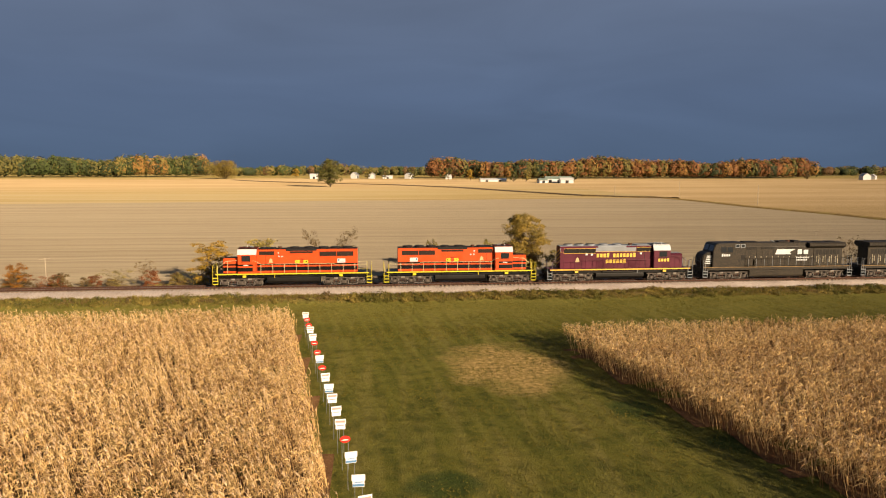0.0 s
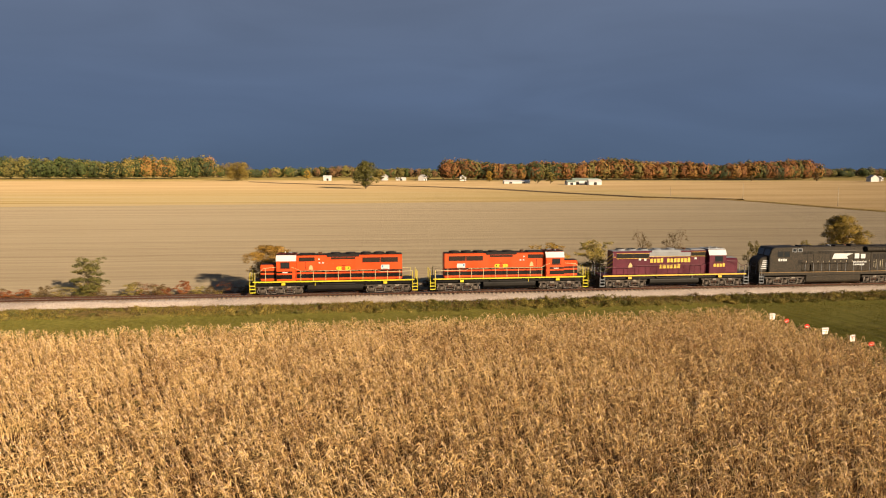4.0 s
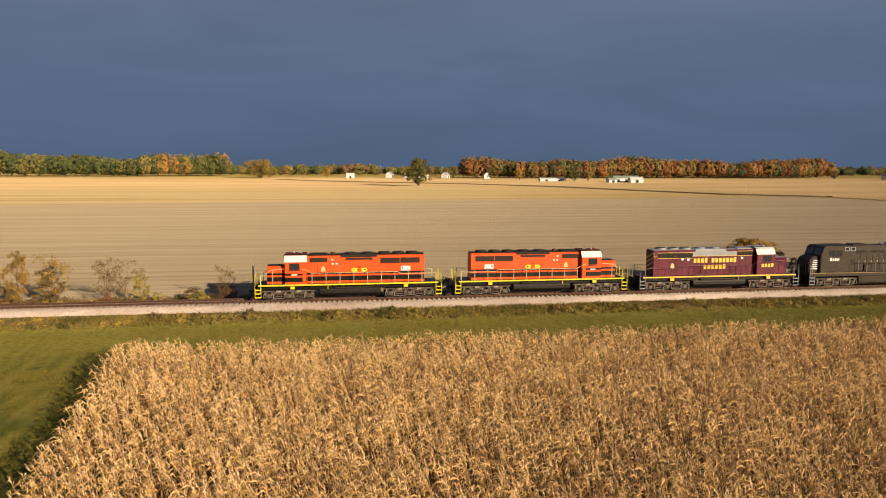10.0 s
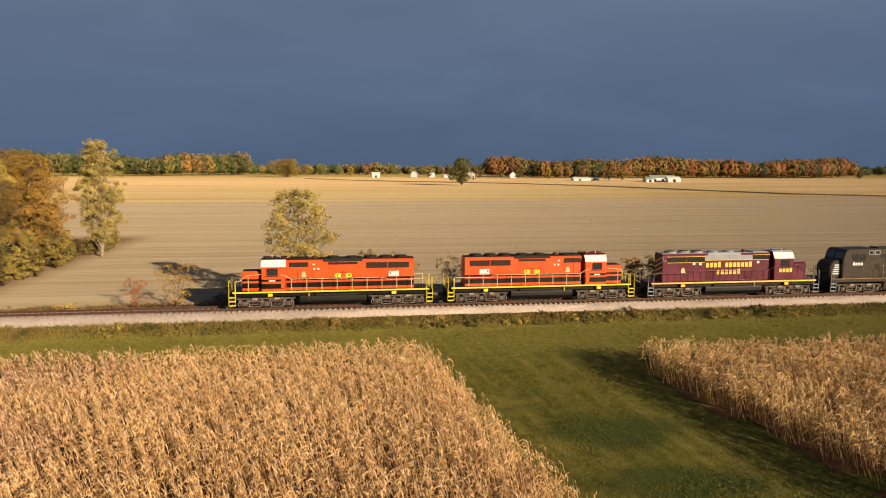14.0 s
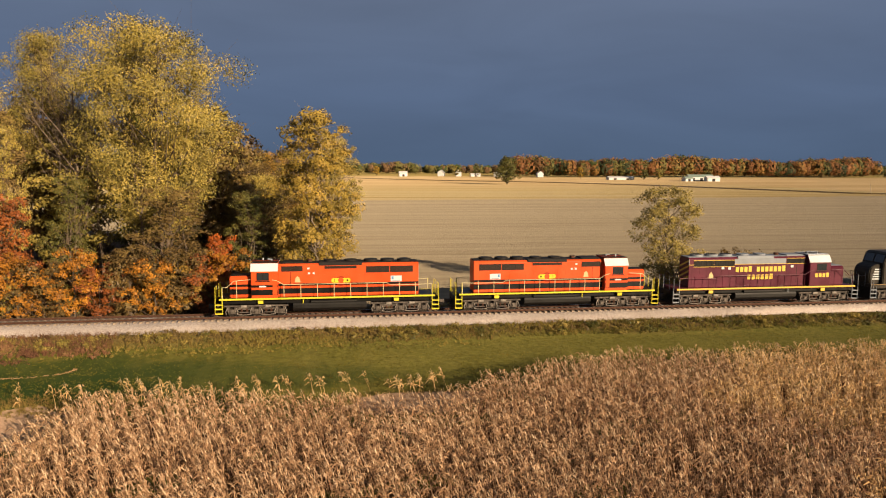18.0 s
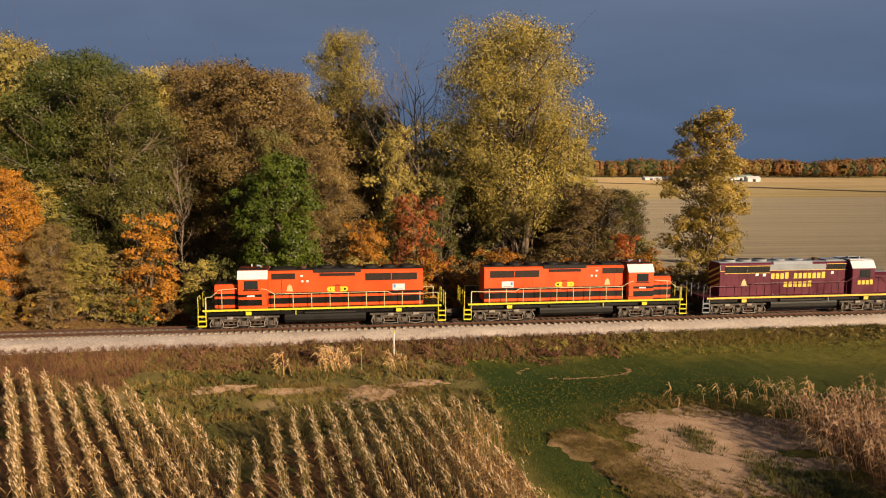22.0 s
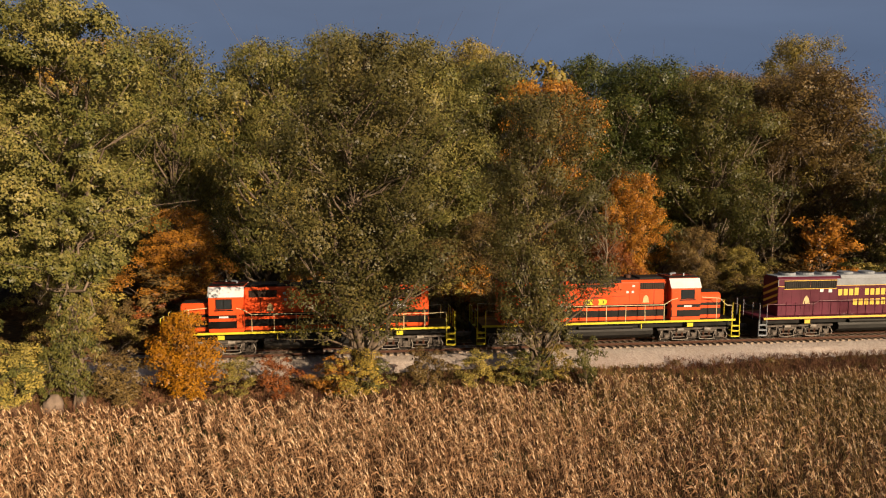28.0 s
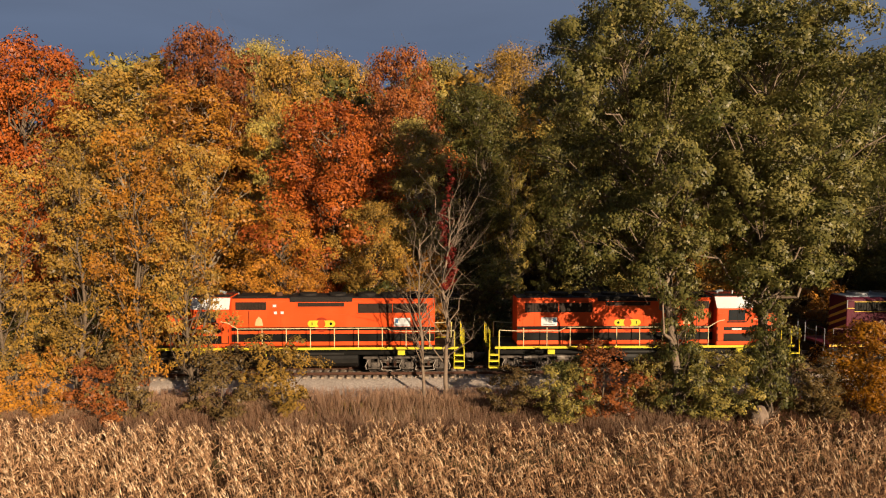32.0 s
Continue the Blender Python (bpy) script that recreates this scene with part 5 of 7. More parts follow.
put("oak", -316, 33, 27.0, 13.0, O, "olive-yellow tree at the back of the wood")
put("maple", -361, 18, 24.0, 12.0, A, "amber maple in the wood")
put("ash", -356, 9.5, 18.0, 9.0, G)
put("oak", -372, 18, 24.0, 14.0, X)
put("maple", -346, 30, 26.0, 12.0, O, "olive maple at the back of the wood")
put("ash", -187, 55, 19.5, 7.5, M["lf_pale"], "olive-yellow tree at the wood's far corner")
put("young", -192.5, 47, 11.0, 7.0, G, "golden young maple at the wood's far corner")
put("maple", -196, 52, 17.0, 10.0, G, "golden maple at the wood's far corner")
put("ash", -198, 24, 12.5, 7.0, B, "brown slender tree at the wood's edge")

# the depth of the wood behind them
rng = np.random.default_rng(77)
for i in range(44):
    x = -205 - i * 4.1 + rng.normal(0, 1.5)
    y = (34, 44, 56, 70)[i % 4] + rng.normal(0, 2.5)
    kind = "deep"
    leaf = (X, O, B, N, O, RU if x < -300 else X)[int(rng.integers(6))]
    put(kind, x, y, rng.uniform(21, 26), rng.uniform(11, 14.5), leaf, "broad tree in the depth of the wood")
for i in range(26):
    put("thin" if i % 3 else "bare", -208 - i * 6.0 + rng.normal(0, 1.5), rng.uniform(11, 24), rng.uniform(12, 19), rng.uniform(4, 6), (B, X, O)[i % 3])

for i in range(17):
    put("deep", -262 - i * 7.2 + rng.normal(0, 1.2), 31 + rng.normal(0, 1.5), rng.uniform(25.5, 27.5), 14, (O, X, RU if i > 8 else O, G if i > 5 else B)[i % 4], "tall tree at the back of the wood")

# brush along the wood's foot
for i in range(110):
    x = -193 - i * 1.62 + rng.normal(0, 0.8)
    y = rng.uniform(5.4, 10.5)
    h = rng.uniform(2.2, 6.8)
    leaf = (RU, B, O, B, G, O, A, B, X, O)[int(rng.integers(10))]
    leaf = O if x > -199 and leaf in (RU, R) else leaf
    put("shrub" if i % 4 else "young", x, y, h, h * rng.uniform(0.7, 1.0), leaf, "wild autumn brush at the foot of the wood")

# brush along the wood's other edge, away from the line
for i in range(22):
    put("shrub" if i % 3 else "young", -189.5 + rng.normal(0, 1.0), 11 + i * 2.7, rng.uniform(2.5, 5.0) * (1 if i % 3 else 1.5), None, (B, O, M["lf_near"], O)[i % 4], "wild autumn brush at the wood's field edge")
for i in range(18):
    put("deep", -203 - i * 8.5 + rng.normal(0, 1.5), rng.uniform(24, 31), rng.uniform(17, 22), 11, (B, X, O)[i % 3], "broad tree in the depth of the wood")
for i in range(5):
    put("oak" if i % 2 else "cottonwood2", -195 - i * 2, 20 + i * 10, 12 + i * 1.5, 9, (B, O)[i % 2], "olive tree along the wood's field edge")

# trees between the corn and the line
put("near2", -283.0, -6.1, 21.8, 11.4, M["lf_dull"])
put("near2", -271.9, -6.1, 18.6, 8.6, M["lf_dull"], turn=70)
for x, y, h, w, tilt in ((-299.3, -6.6, 23.3, 13.0, -4), (-304.2, -6.4, 23.6, 11.4, -10)):
    o = put("near", x, y, h, w, M["lf_near"], "tall green tree with spreading limbs by the corn")
    o.matrix_basis = Matrix.Translation((x, y, 0)) @ Matrix.Rotation(math.radians(tilt), 4, "Y") @ Matrix.Translation((-x, -y, 0)) @ o.matrix_basis
put("glow", -293.5, -6.2, 5.4, 4.8)
put("shrub", -283.4, -7.6, 3.3, 3.6, M["lf_straw"], "yellow-green bush beside the corn")
put("shrub", -270.8, -6.3, 2.9, 2.6, M["lf_straw"], "yellow-green bush beside the corn")
put("shrub", -268.9, -6.6, 3.4, 2.4, X)
for x, y, h in ((-297.4, -6.0, 3.6), (-298.2, -5.4, 3.0), (-288.4, -4.6, 2.6), (-275.4, -5.2, 2.4)):
    put("bare", x, y, h, h * 0.9, None, "bare grey tangle of twigs beside the track")
put("bare", -316.8, -3.8, 13.6, 6.0)
put("bare", -318.2, -4.2, 11.5, 4.5)
for k, (x, y, h, w) in enumerate(((-331, -5.0, 15, 5), (-333.5, -5.6, 16, 5.5), (-337, -5.0, 15.5, 5.5), (-340.5, -5.6, 14, 5), (-344, -5.0, 15, 6), (-349, -5.4, 16, 6))):
    put("thin", x, y, h, w, (G, A, G)[k % 3], "half-bare thin tree with sparse yellow leaves")
for k, (x, y, h) in enumerate(((-276, -6.6, 2.3), (-279, -7.0, 2.6), (-288, -7.0, 2.4), (-290.5, -6.4, 2.2), (-297, -7.0, 3.2), (-302.5, -7.2, 3.6), (-305, -5.4, 3.4), (-308.5, -6.8, 3.8), (-311, -7.4, 3.0), (-313.5, -6.2, 2.6), (-326, -5.8, 4.0), (-329, -6.4, 3.6), (-335, -6.8, 3.2), (-341, -7.0, 3.0), (-347, -7.2, 3.4), (-353, -6.8, 3.6))):
    put("shrub", x, y, h * 1.15, h * 1.15, ((O, B, RU, O, B) if x > -320 else (G, B, RU, A, B))[k % 5], "tangled brush between the corn and the track")
for k, (x, y, h, w) in enumerate(((-300.9, -6.4, 3.8, 2.2), (-306.0, -6.2, 3.6, 2.4), (-302.6, -7.0, 3.2, 3.0), (-296.6, -7.4, 2.6, 2.6), (-284.6, -6.4, 2.4, 3.4), (-282.6, -6.6, 2.2, 2.8), (-272.4, -6.6, 2.6, 3.0), (-273.8, -6.2, 2.2, 2.6), (-310.4, -6.8, 3.6, 3.0), (-334.0, -6.4, 4.4, 3.4), (-338.6, -6.0, 4.0, 3.4), (-345.6, -6.2, 4.4, 3.6))):
    put("shrub", x, y, h, w, (M["lf_near"], O, M["lf_near"], B, A, M["lf_near"])[k % 6], "leafy undergrowth at the foot of the tree")
for x, y in ((-299.5, -6.9), (-304.4, -6.8)):
    put("young", x, y, 8.4, 3.4, M["lf_near"], "green creeper cladding the tree's lower trunk")
rngv = np.random.default_rng(5)
climb = np.linspace(0, 1, 30)
vine_c = np.column_stack([-316.9 + 0.22 * np.sin(climb * 9) + rngv.normal(0, 0.08, 30), -3.9 + rngv.normal(0, 0.10, 30), 5.6 + 7.2 * climb])
vine = new("red_vine", leaf_mesh("red_vine", vine_c, 0.34 - 0.20 * climb, 1500, 0.17, rngv, M["lf_crimson"]))
tagged(vine, "dark red creeper climbing the bare tree", "vine")

for proto in P.values():
    for o in (proto, *list(proto.children)):
        bpy.data.objects.remove(o)
P.clear()


# ---- far country ----
def woods_belt(label, pts, depth, h, count, seed, leaf):
    """A distant belt of woodland: rounded crowns of many leaf clumps, each crown in its own autumn colour."""
    rng = np.random.default_rng(seed)
    pts = np.array(pts, float)
    seg = np.hypot(*(pts[1:] - pts[:-1]).T)
    cum = np.concatenate([[0], np.cumsum(seg)])
    s = rng.uniform(0, cum[-1], count)
    x, y = np.interp(s, cum, pts[:, 0]), np.interp(s, cum, pts[:, 1]) + rng.uniform(0, depth, count)
    hh = h * rng.uniform(0.74, 1.0, count) * (0.88 + 0.10 * np.sin(s * 0.02 + seed) + 0.07 * np.sin(s * 0.051))
    g = gz(x, y)
    wide = rng.uniform(6.0, 13.0, count)
    k = 110
    d = rng.normal(size=(count, k, 3))
    d /= np.linalg.norm(d, axis=2)[..., None]
    d[..., 1] = -np.abs(d[..., 1]) * np.where(rng.random((count, k)) < 0.8, 1, -1)
    bump = 1 + 0.16 * np.sin(5 * d[..., 0] + seed + x[:, None]) * np.sin(6 * d[..., 2] + y[:, None])
    size = np.stack([wide, wide, hh * 0.46], 1)
    c = np.stack([x, y, g + hh * 0.54], 1)[:, None] + d * size[:, None] * (bump * rng.uniform(0.86, 1.0, (count, k)))[..., None]
    c, n = c.reshape(-1, 3), d.reshape(-1, 3)
    a = np.cross(n, rng.normal(size=n.shape))
    a /= np.linalg.norm(a, axis=1)[:, None] + 1e-6
    b = np.cross(n, a)
    r = rng.uniform(1.2, 2.3, len(c))[:, None]
    co = np.stack([c - a * r, c + a * r * 0.6 - b * r * 0.9, c + a * r * 0.5 + b * r * 0.9], 1)
    me = raw_mesh("far_woods", co.reshape(-1, 3), [], np.arange(len(c) * 3).reshape(-1, 3), FAR[leaf[0]])
    for name in leaf[1:]:
        me.materials.append(FAR[name])
    drift = 0.5 + 0.5 * np.sin(s * 0.013 + seed * 2)
    pick = (rng.random(count) * 0.72 + 0.28 * drift) * len(leaf)
    me.polygons.foreach_set("material_index", np.repeat(np.minimum(pick.astype(int), len(leaf) - 1), k).astype(np.int32))
    me.polygons.foreach_set("use_smooth", np.ones(len(c), dtype=bool))
    me.normals_split_custom_set_from_vertices(np.repeat(n, 3, 0).tolist())
    tagged(new("far_woods", me), label, "woods", kind="stuff")


woods_belt("distant autumn woodland along the horizon", [(-1250, 1250), (-700, 1080), (-420, 1120), (-300, 1220)], 70, 42, 1000, 1, ("olive", "green", "dark", "olive", "green", "olive", "dark", "green", "yellow", "amber"))
woods_belt("distant russet and green woodland", [(95, 1010), (260, 980), (420, 1000), (640, 1010), (760, 1060)], 60, 36, 900, 2, ("brown", "green", "rust", "amber", "rust", "dark", "olive", "rust", "yellow"))
woods_belt("low distant tree line", [(-330, 1300), (0, 1350), (400, 1300), (900, 1400), (1500, 1500)], 80, 25, 800, 3, ("olive", "brown", "green", "olive", "dark", "yellow"))
woods_belt("distant woodland beyond the fields", [(-2600, 1500), (-1700, 1350), (-1100, 1200)], 80, 40, 420, 4, ("green", "olive", "dark", "amber", "green"))

lone = tree("oak_tree", "solitary dark green tree in the harvested field", 41, 24.5, 22, 0.6, 2.5, 40, 9000, 0.85, M["lf_mix"], M["bark"], "round", tight=1.3)
lone.matrix_basis = pose(-36, 550, float(gz(-36, 550)))
rt = tree("maple_tree", "broad yellow tree at the field's far edge", 42, 27, 46, 0.7, 1.0, 50, 9000, 1.1, M["lf_straw"], M["bark"], "round", tight=1.3)
rt.matrix_basis = pose(-215, 990, float(gz(-215, 990)))
for k, (x, y, h, w, lf) in enumerate(((640, 900, 14, 13, M["lf_brown"]), (560, 940, 9, 9, M["lf_brown"]), (20, 960, 20, 15, M["lf_far"]), (-5, 1000, 16, 14, M["lf_olive"]), (60, 940, 18, 16, M["lf_mix"]), (108, 900, 17, 14, M["lf_mix"]), (160, 700, 12, 10, M["lf_mix"]), (172, 690, 13, 10, M["lf_olive"]), (216, 660, 9, 9, M["lf_mix"]), (128, 820, 14, 12, M["lf_yellow"]), (760, 880, 12, 12, M["lf_far"]), (-120, 1080, 15, 14, M["lf_yellow"]))):
    t = tree("farm_tree", "yard tree by the distant farms", 50 + k, h, w, 0.3, 1.5, 18, 900, 1.1, lf, M["bark"], "round")
    t.matrix_basis = pose(x, y, float(gz(x, y)))


def farm_building(name, label, x, y, w, d, wall, ridge, roof, turn=0.0, doors=1, windows=0):
    b = thing(name, label, "building")
    bm = BM()
    along_x(bm, [(-d / 2, -0.5), (d / 2, -0.5), (d / 2, wall), (0, ridge), (-d / 2, wall)], -w / 2, w / 2)
    part("wall", bm, M["barn_white"], b)
    for s in (-1, 1):
        bm = BM()
        n = Vector((0, s * (ridge - wall), d / 2)).normalized() * 0.15
        p = [Vector((-w / 2 - 0.4, s * (d / 2 + 0.4), wall - 0.4 * (ridge - wall) / (d / 2))), Vector((w / 2 + 0.4, s * (d / 2 + 0.4), wall - 0.4 * (ridge - wall) / (d / 2))), Vector((w / 2 + 0.4, 0, ridge)), Vector((-w / 2 - 0.4, 0, ridge))]
        v = [bm.verts.new(q + n * 0.1) for q in p] + [bm.verts.new(q + n * 1.5) for q in p]
        for f in ((0, 1, 2, 3), (4, 5, 6, 7), (0, 1, 5, 4), (1, 2, 6, 5), (2, 3, 7, 6), (3, 0, 4, 7)):
            bm.faces.new([v[i] for i in f])
        part("roof", bm, roof, b)
    for i in range(doors):
        cx = (i + 0.5) / doors * w - w / 2
        bm = BM()
        box(bm, cx - 1.6, cx + 1.6, -d / 2 - 0.08, -d / 2 + 0.05, -0.4, min(3.2, wall * 0.8))
        part("door", bm, M["dark_opening"], b)
    for i in range(windows):
        cx = (i + 0.5) / windows * w - w / 2 + 0.8
        bm = BM()
        box(bm, cx - 0.6, cx + 0.6, -d / 2 - 0.07, -d / 2 + 0.05, wall * 0.55, wall * 0.82)
        part("window", bm, M["glass"], b)
    b.matrix_basis = pose(x, y, float(gz(x, y)), 0, 0, turn)
    return b


farm_building("barn", "long white metal barn with a pale roof", 195, 640, 27, 10, 4.2, 6.6, M["roof_green"], -4, 3)
farm_building("barn", "white gabled barn at the field's edge", 199, 622, 13, 9, 3.4, 5.4, M["barn_white"], -6, 1)
farm_building("shed", "small white shed with a green roof", 176, 630, 9, 7, 2.8, 4.6, M["roof_green"], 8, 1)
farm_building("barn", "long low white poultry barn", 140, 720, 30, 9, 2.2, 3.6, M["barn_white"], -2, 2)
farm_building("house", "white farmhouse with a steep grey roof", -24, 1020, 13, 9, 6.0, 9.5, M["roof_grey"], 70, 1, 2)
farm_building("house", "white farmhouse with a grey roof", 2, 1015, 12, 9, 6.0, 9.8, M["roof_grey"], 80, 1, 2)
farm_building("shed", "low white farm shed", 26, 1005, 15, 8, 3.0, 4.6, M["barn_white"], 0, 1)
farm_building("house", "white house among yard trees", 58, 990, 12, 9, 5.5, 8.8, M["roof_grey"], 60, 1, 2)
farm_building("house", "white house among yard trees", 115, 960, 11, 9, 5.5, 9.0, M["roof_grey"], 85, 1, 2)
farm_building("barn", "white barn alone in the fields", -85, 1000, 12, 9, 5.0, 7.5, M["barn_white"], 3, 1)
farm_building("barn", "white gabled barn far off", 735, 905, 16, 11, 6.0, 10.0, M["roof_grey"], 75, 1)
farm_building("house", "white house far off", 770, 935, 12, 9, 5.0, 8.0, M["roof_grey"], 40, 1, 2)
farm_building("barn", "white barn far off beyond the woods", 830, 960, 18, 10, 5.0, 8.0, M["roof_grey"], 20, 1)

# road and ditch running away from the line, with poles
bm = BM()
prev = None
for i in range(40):
    y = 120 + i * 5.0
    x = 165 + 1.2 * math.sin(i * 0.3)
    z = float(gz(x, y))
    row = [bm.verts.new((x + dx, y, z + dz)) for dx, dz in ((-3.4, 0.02), (-2.2, 0.35), (0.0, 0.5), (2.0, 0.32), (3.2, 0.02))]
    if prev:
        for a in range(4):
            bm.faces.new((prev[a], prev[a + 1], row[a + 1], row[a]))
    prev = row
solo("ditch_bank", bm, M["weed"], "weedy ditch bank beside the farm lane", "bank", kind="structure")
bm = BM()
prev = None
for i, (x, y) in enumerate(((168, 290), (150, 308), (128, 330), (104, 400), (72, 500), (20, 600), (-60, 700), (-130, 800), (-185, 900))):
    z = float(gz(x, y))
    wd = 1.5 + 0.5 * math.sin(i * 2)
    row = [bm.verts.new((x + dx, y, z + dz)) for dx, dz in ((-wd * 2, 0.02), (-wd, 0.7), (wd, 0.75), (wd * 2, 0.02))]
    if prev:
        for a in range(3):
            bm.faces.new((prev[a], prev[a + 1], row[a + 1], row[a]))
    prev = row
solo("creek_bank", bm, M["lf_brown"], "dark weedy creek bank winding through the fields", "bank", kind="structure")


def utility_pole(x, y, h):
    bm = BM()
    tube(bm, (0, 0, -0.3), (0, 0, h), 0.15, 8, 0.10)
    p = solo("utility_pole", bm, M["wood_grey"], "weathered wooden utility pole beside the farm lane", "utility pole", "poles along the lane")
    p.matrix_basis = pose(x, y, float(gz(x, y)))


for x, y, h in ((172.0, 294, 9.2), (177.0, 221, 9.0), (153, 346, 6.0)):
    utility_pole(x, y, h)


# ---- seed plot signs and posts ----
def plot_sign(kind, x, y, turn):
    s = thing("plot_sign", {"w": "white seed plot sign with faint printed bars", "b": "white and blue seed plot sign", "r": "red and white oval seed plot sign"}[kind] + " on thin stakes", "sign", "signs along the corn plot")
    for dx in (-0.17, 0.17):
        bm = BM()
        tube(bm, (dx, 0, -0.1), (dx, 0, 1.62), 0.010, 5)
        part("stake", bm, M["grey"], s)
    bm = BM()
    if kind == "r":
        k = 20
        along_y(bm, [(0.28 * math.cos(2 * math.pi * i / k), 1.68 + 0.19 * math.sin(2 * math.pi * i / k)) for i in range(k)], -0.02, 0.01)
        part("board", bm, M["sign_red"], s)
        bm = BM()
        along_y(bm, [(0.19 * math.cos(math.pi * i / 10), 1.62 + 0.06 * math.sin(math.pi * i / 10)) for i in range(11)], -0.026, -0.021)
        part("band", bm, M["sign_white"], s)
    else:
        along_y(bm, [(-0.27, 1.42), (0.27, 1.42), (0.27, 1.70), (0.31, 1.72), (0.31, 2.00), (-0.31, 2.00), (-0.31, 1.72), (-0.27, 1.70)], -0.02, 0.01)
        part("board", bm, M["sign_white"], s)
        bm = BM()
        box(bm, -0.27, 0.27, -0.026, -0.021, 1.80, 1.92) if kind == "w" else box(bm, -0.26, 0.26, -0.026, -0.021, 1.44, 1.56)
        part("band", bm, M["sign_pale"] if kind == "w" else M["sign_blue"], s)
        bm = BM()
        box(bm, -0.19, 0.19, -0.026, -0.021, 1.62, 1.67)
        part("printed_bar", bm, M["sign_blue"] if kind == "b" else M["grey"], s)
    s.matrix_basis = pose(x, y, float(gz(x, y)), 0, 0, turn)


for kind, y in zip("wrrwwrrbrwbwwwrbbwrw", (-20.9, -22.8, -25.3, -27.4, -30.3, -32.2, -35.2, -37.4, -39.7, -42.2, -44.7, -46.8, -49.2, -51.4, -53.6, -56.1, -58.8, -60.9, -63.4, -66.0)):
    plot_sign(kind, -7.26 - 0.151 * (y + 20.9), y, 8 + 8 * math.sin(y))

bm = BM()
tube(bm, (0, 0, -0.2), (0, 0, 1.75), 0.055, 8)
post = thing("marker_post", "white marker post in the trackside weeds", "post")
part("post", bm, M["white"], post)
bm = BM()
tube(bm, (0, 0, 1.75), (0, 0, 1.95), 0.058, 8)
part("cap", bm, M["yellow"], post)
post.matrix_basis = pose(-222.2, -6.0, float(gz(-222.2, -6.0)))
bm = BM()
tube(bm, (0, 0, -0.2), (0, 0, 4.2), 0.10, 8, 0.08)
old = thing("old_pole", "short weathered pole stub beside the track", "pole")
part("pole", bm, M["wood_grey"], old)
old.matrix_basis = pose(-120.3, 8.0, float(gz(-120.3, 8.0)))


# ---- small things along the line ----
def lump(name, label, category, x, y, z, sx, sy, sz, seed, material):
    """A rounded uneven stone or stump."""
    bm = BM()
    bmesh.ops.create_icosphere(bm, subdivisions=3, radius=1.0)
    rng = np.random.default_rng(seed)
    ph = rng.uniform(0, 6.28, 6)
    for v in bm.verts:
        p = v.co
        k = 1 + 0.10 * math.sin(3 * p.x + ph[0]) * math.sin(3 * p.y + ph[1]) + 0.06 * math.sin(7 * p.z + ph[2]) + 0.05 * math.sin(9 * p.x + ph[3])
        v.co = Vector((p.x * sx * k, p.y * sy * k, p.z * sz * k))
    ob = solo(name, bm, material, label, category)
    ob.matrix_basis = pose(x, y, z)
    return ob


lump("boulder", "pale rounded boulder among the brush by the corn", "boulder", -300.3, -7.6, float(gz(-300.3, -7.6)) + 0.35, 0.55, 0.5, 0.75, 3, M["pale_stone"])
bm = BM()
box(bm, -0.62, 0.62, -0.16, 0.16, 0, 0.06)
board = solo("loose_board", soft(bm, 0.012), M["sign_white"], "pale loose board lying between the rails", "board")
board.matrix_basis = pose(-204.0, 0.1, -0.225, 0, 0, 4)
bm = BM()
tube(bm, (0, 0, -0.2), (0, 0, 4.1), 0.06, 7, 0.05)
wire_post = thing("old_pole", "thin weathered pole with a tilted crossarm behind the track", "pole")
part("pole", bm, M["wood_grey"], wire_post)
bm = BM()
rod(bm, [(-0.75, 0, 3.92), (0.85, 0, 4.08)], 0.045, 6)
part("crossarm", bm, M["wood_grey"], wire_post)
wire_post.matrix_basis = pose(-43.8, 8.0, float(gz(-43.8, 8.0)))
rngw = np.random.default_rng(90)
tufts("seed_heads", "pale fluffy seed heads in the trackside weeds", rngw.normal((-216.3, -4.2), (0.8, 0.3), (34, 2)), 0.6, 0.02, 5, M["pale_stone"], 91, 0.35)


# ---- locomotives: local x runs along the train with the cab end at -x, z is 0 on the rail ----
def plate(x0, x1, z0, z1, y, proud=0.006):
    """A thin plate on both sides of a body at half-width y."""
    out = []
    for s in (-1, 1):
        bm = BM()
        box(bm, x0, x1, min(s * y, s * (y + proud)), max(s * y, s * (y + proud)), z0, z1)
        out.append(bm)
    return out


def plates(name, x0, x1, z0, z1, y, material, parent, proud=0.006, label=""):
    for bm in plate(x0, x1, z0, z1, y, proud):
        part(name, bm, material, parent, label)


def disc(r, x, z, y0, y1, k=18, sx=1.0):
    bm = BM()
    along_y(bm, [(x + sx * r * math.cos(2 * math.pi * i / k), z + r * math.sin(2 * math.pi * i / k)) for i in range(k)], y0, y1)
    return bm


def wheel_bm():
    bm = BM()
    for s in (-1, 1):
        k = 20
        for r, a, b in ((0.508, 0.70, 0.80), (0.535, 0.69, 0.70), (0.40, 0.80, 0.815), (0.17, 0.815, 0.90)):
            ya, yb = sorted((s * a, s * b))
            along_y(bm, [(r * math.cos(2 * math.pi * i / k), r * math.sin(2 * math.pi * i / k)) for i in range(k)], ya, yb)
        for i in range(4):
            a = i * math.pi / 2
            tube(bm, (0.27 * math.cos(a), s * 0.80, 0.27 * math.sin(a)), (0.27 * math.cos(a), s * 0.835, 0.27 * math.sin(a)), 0.05, 6)
    tube(bm, (0, -0.72, 0), (0, 0.72, 0), 0.09, 8)
    return bm


WHEEL = mesh_of("wheelset", wheel_bm(), M["wheel"])


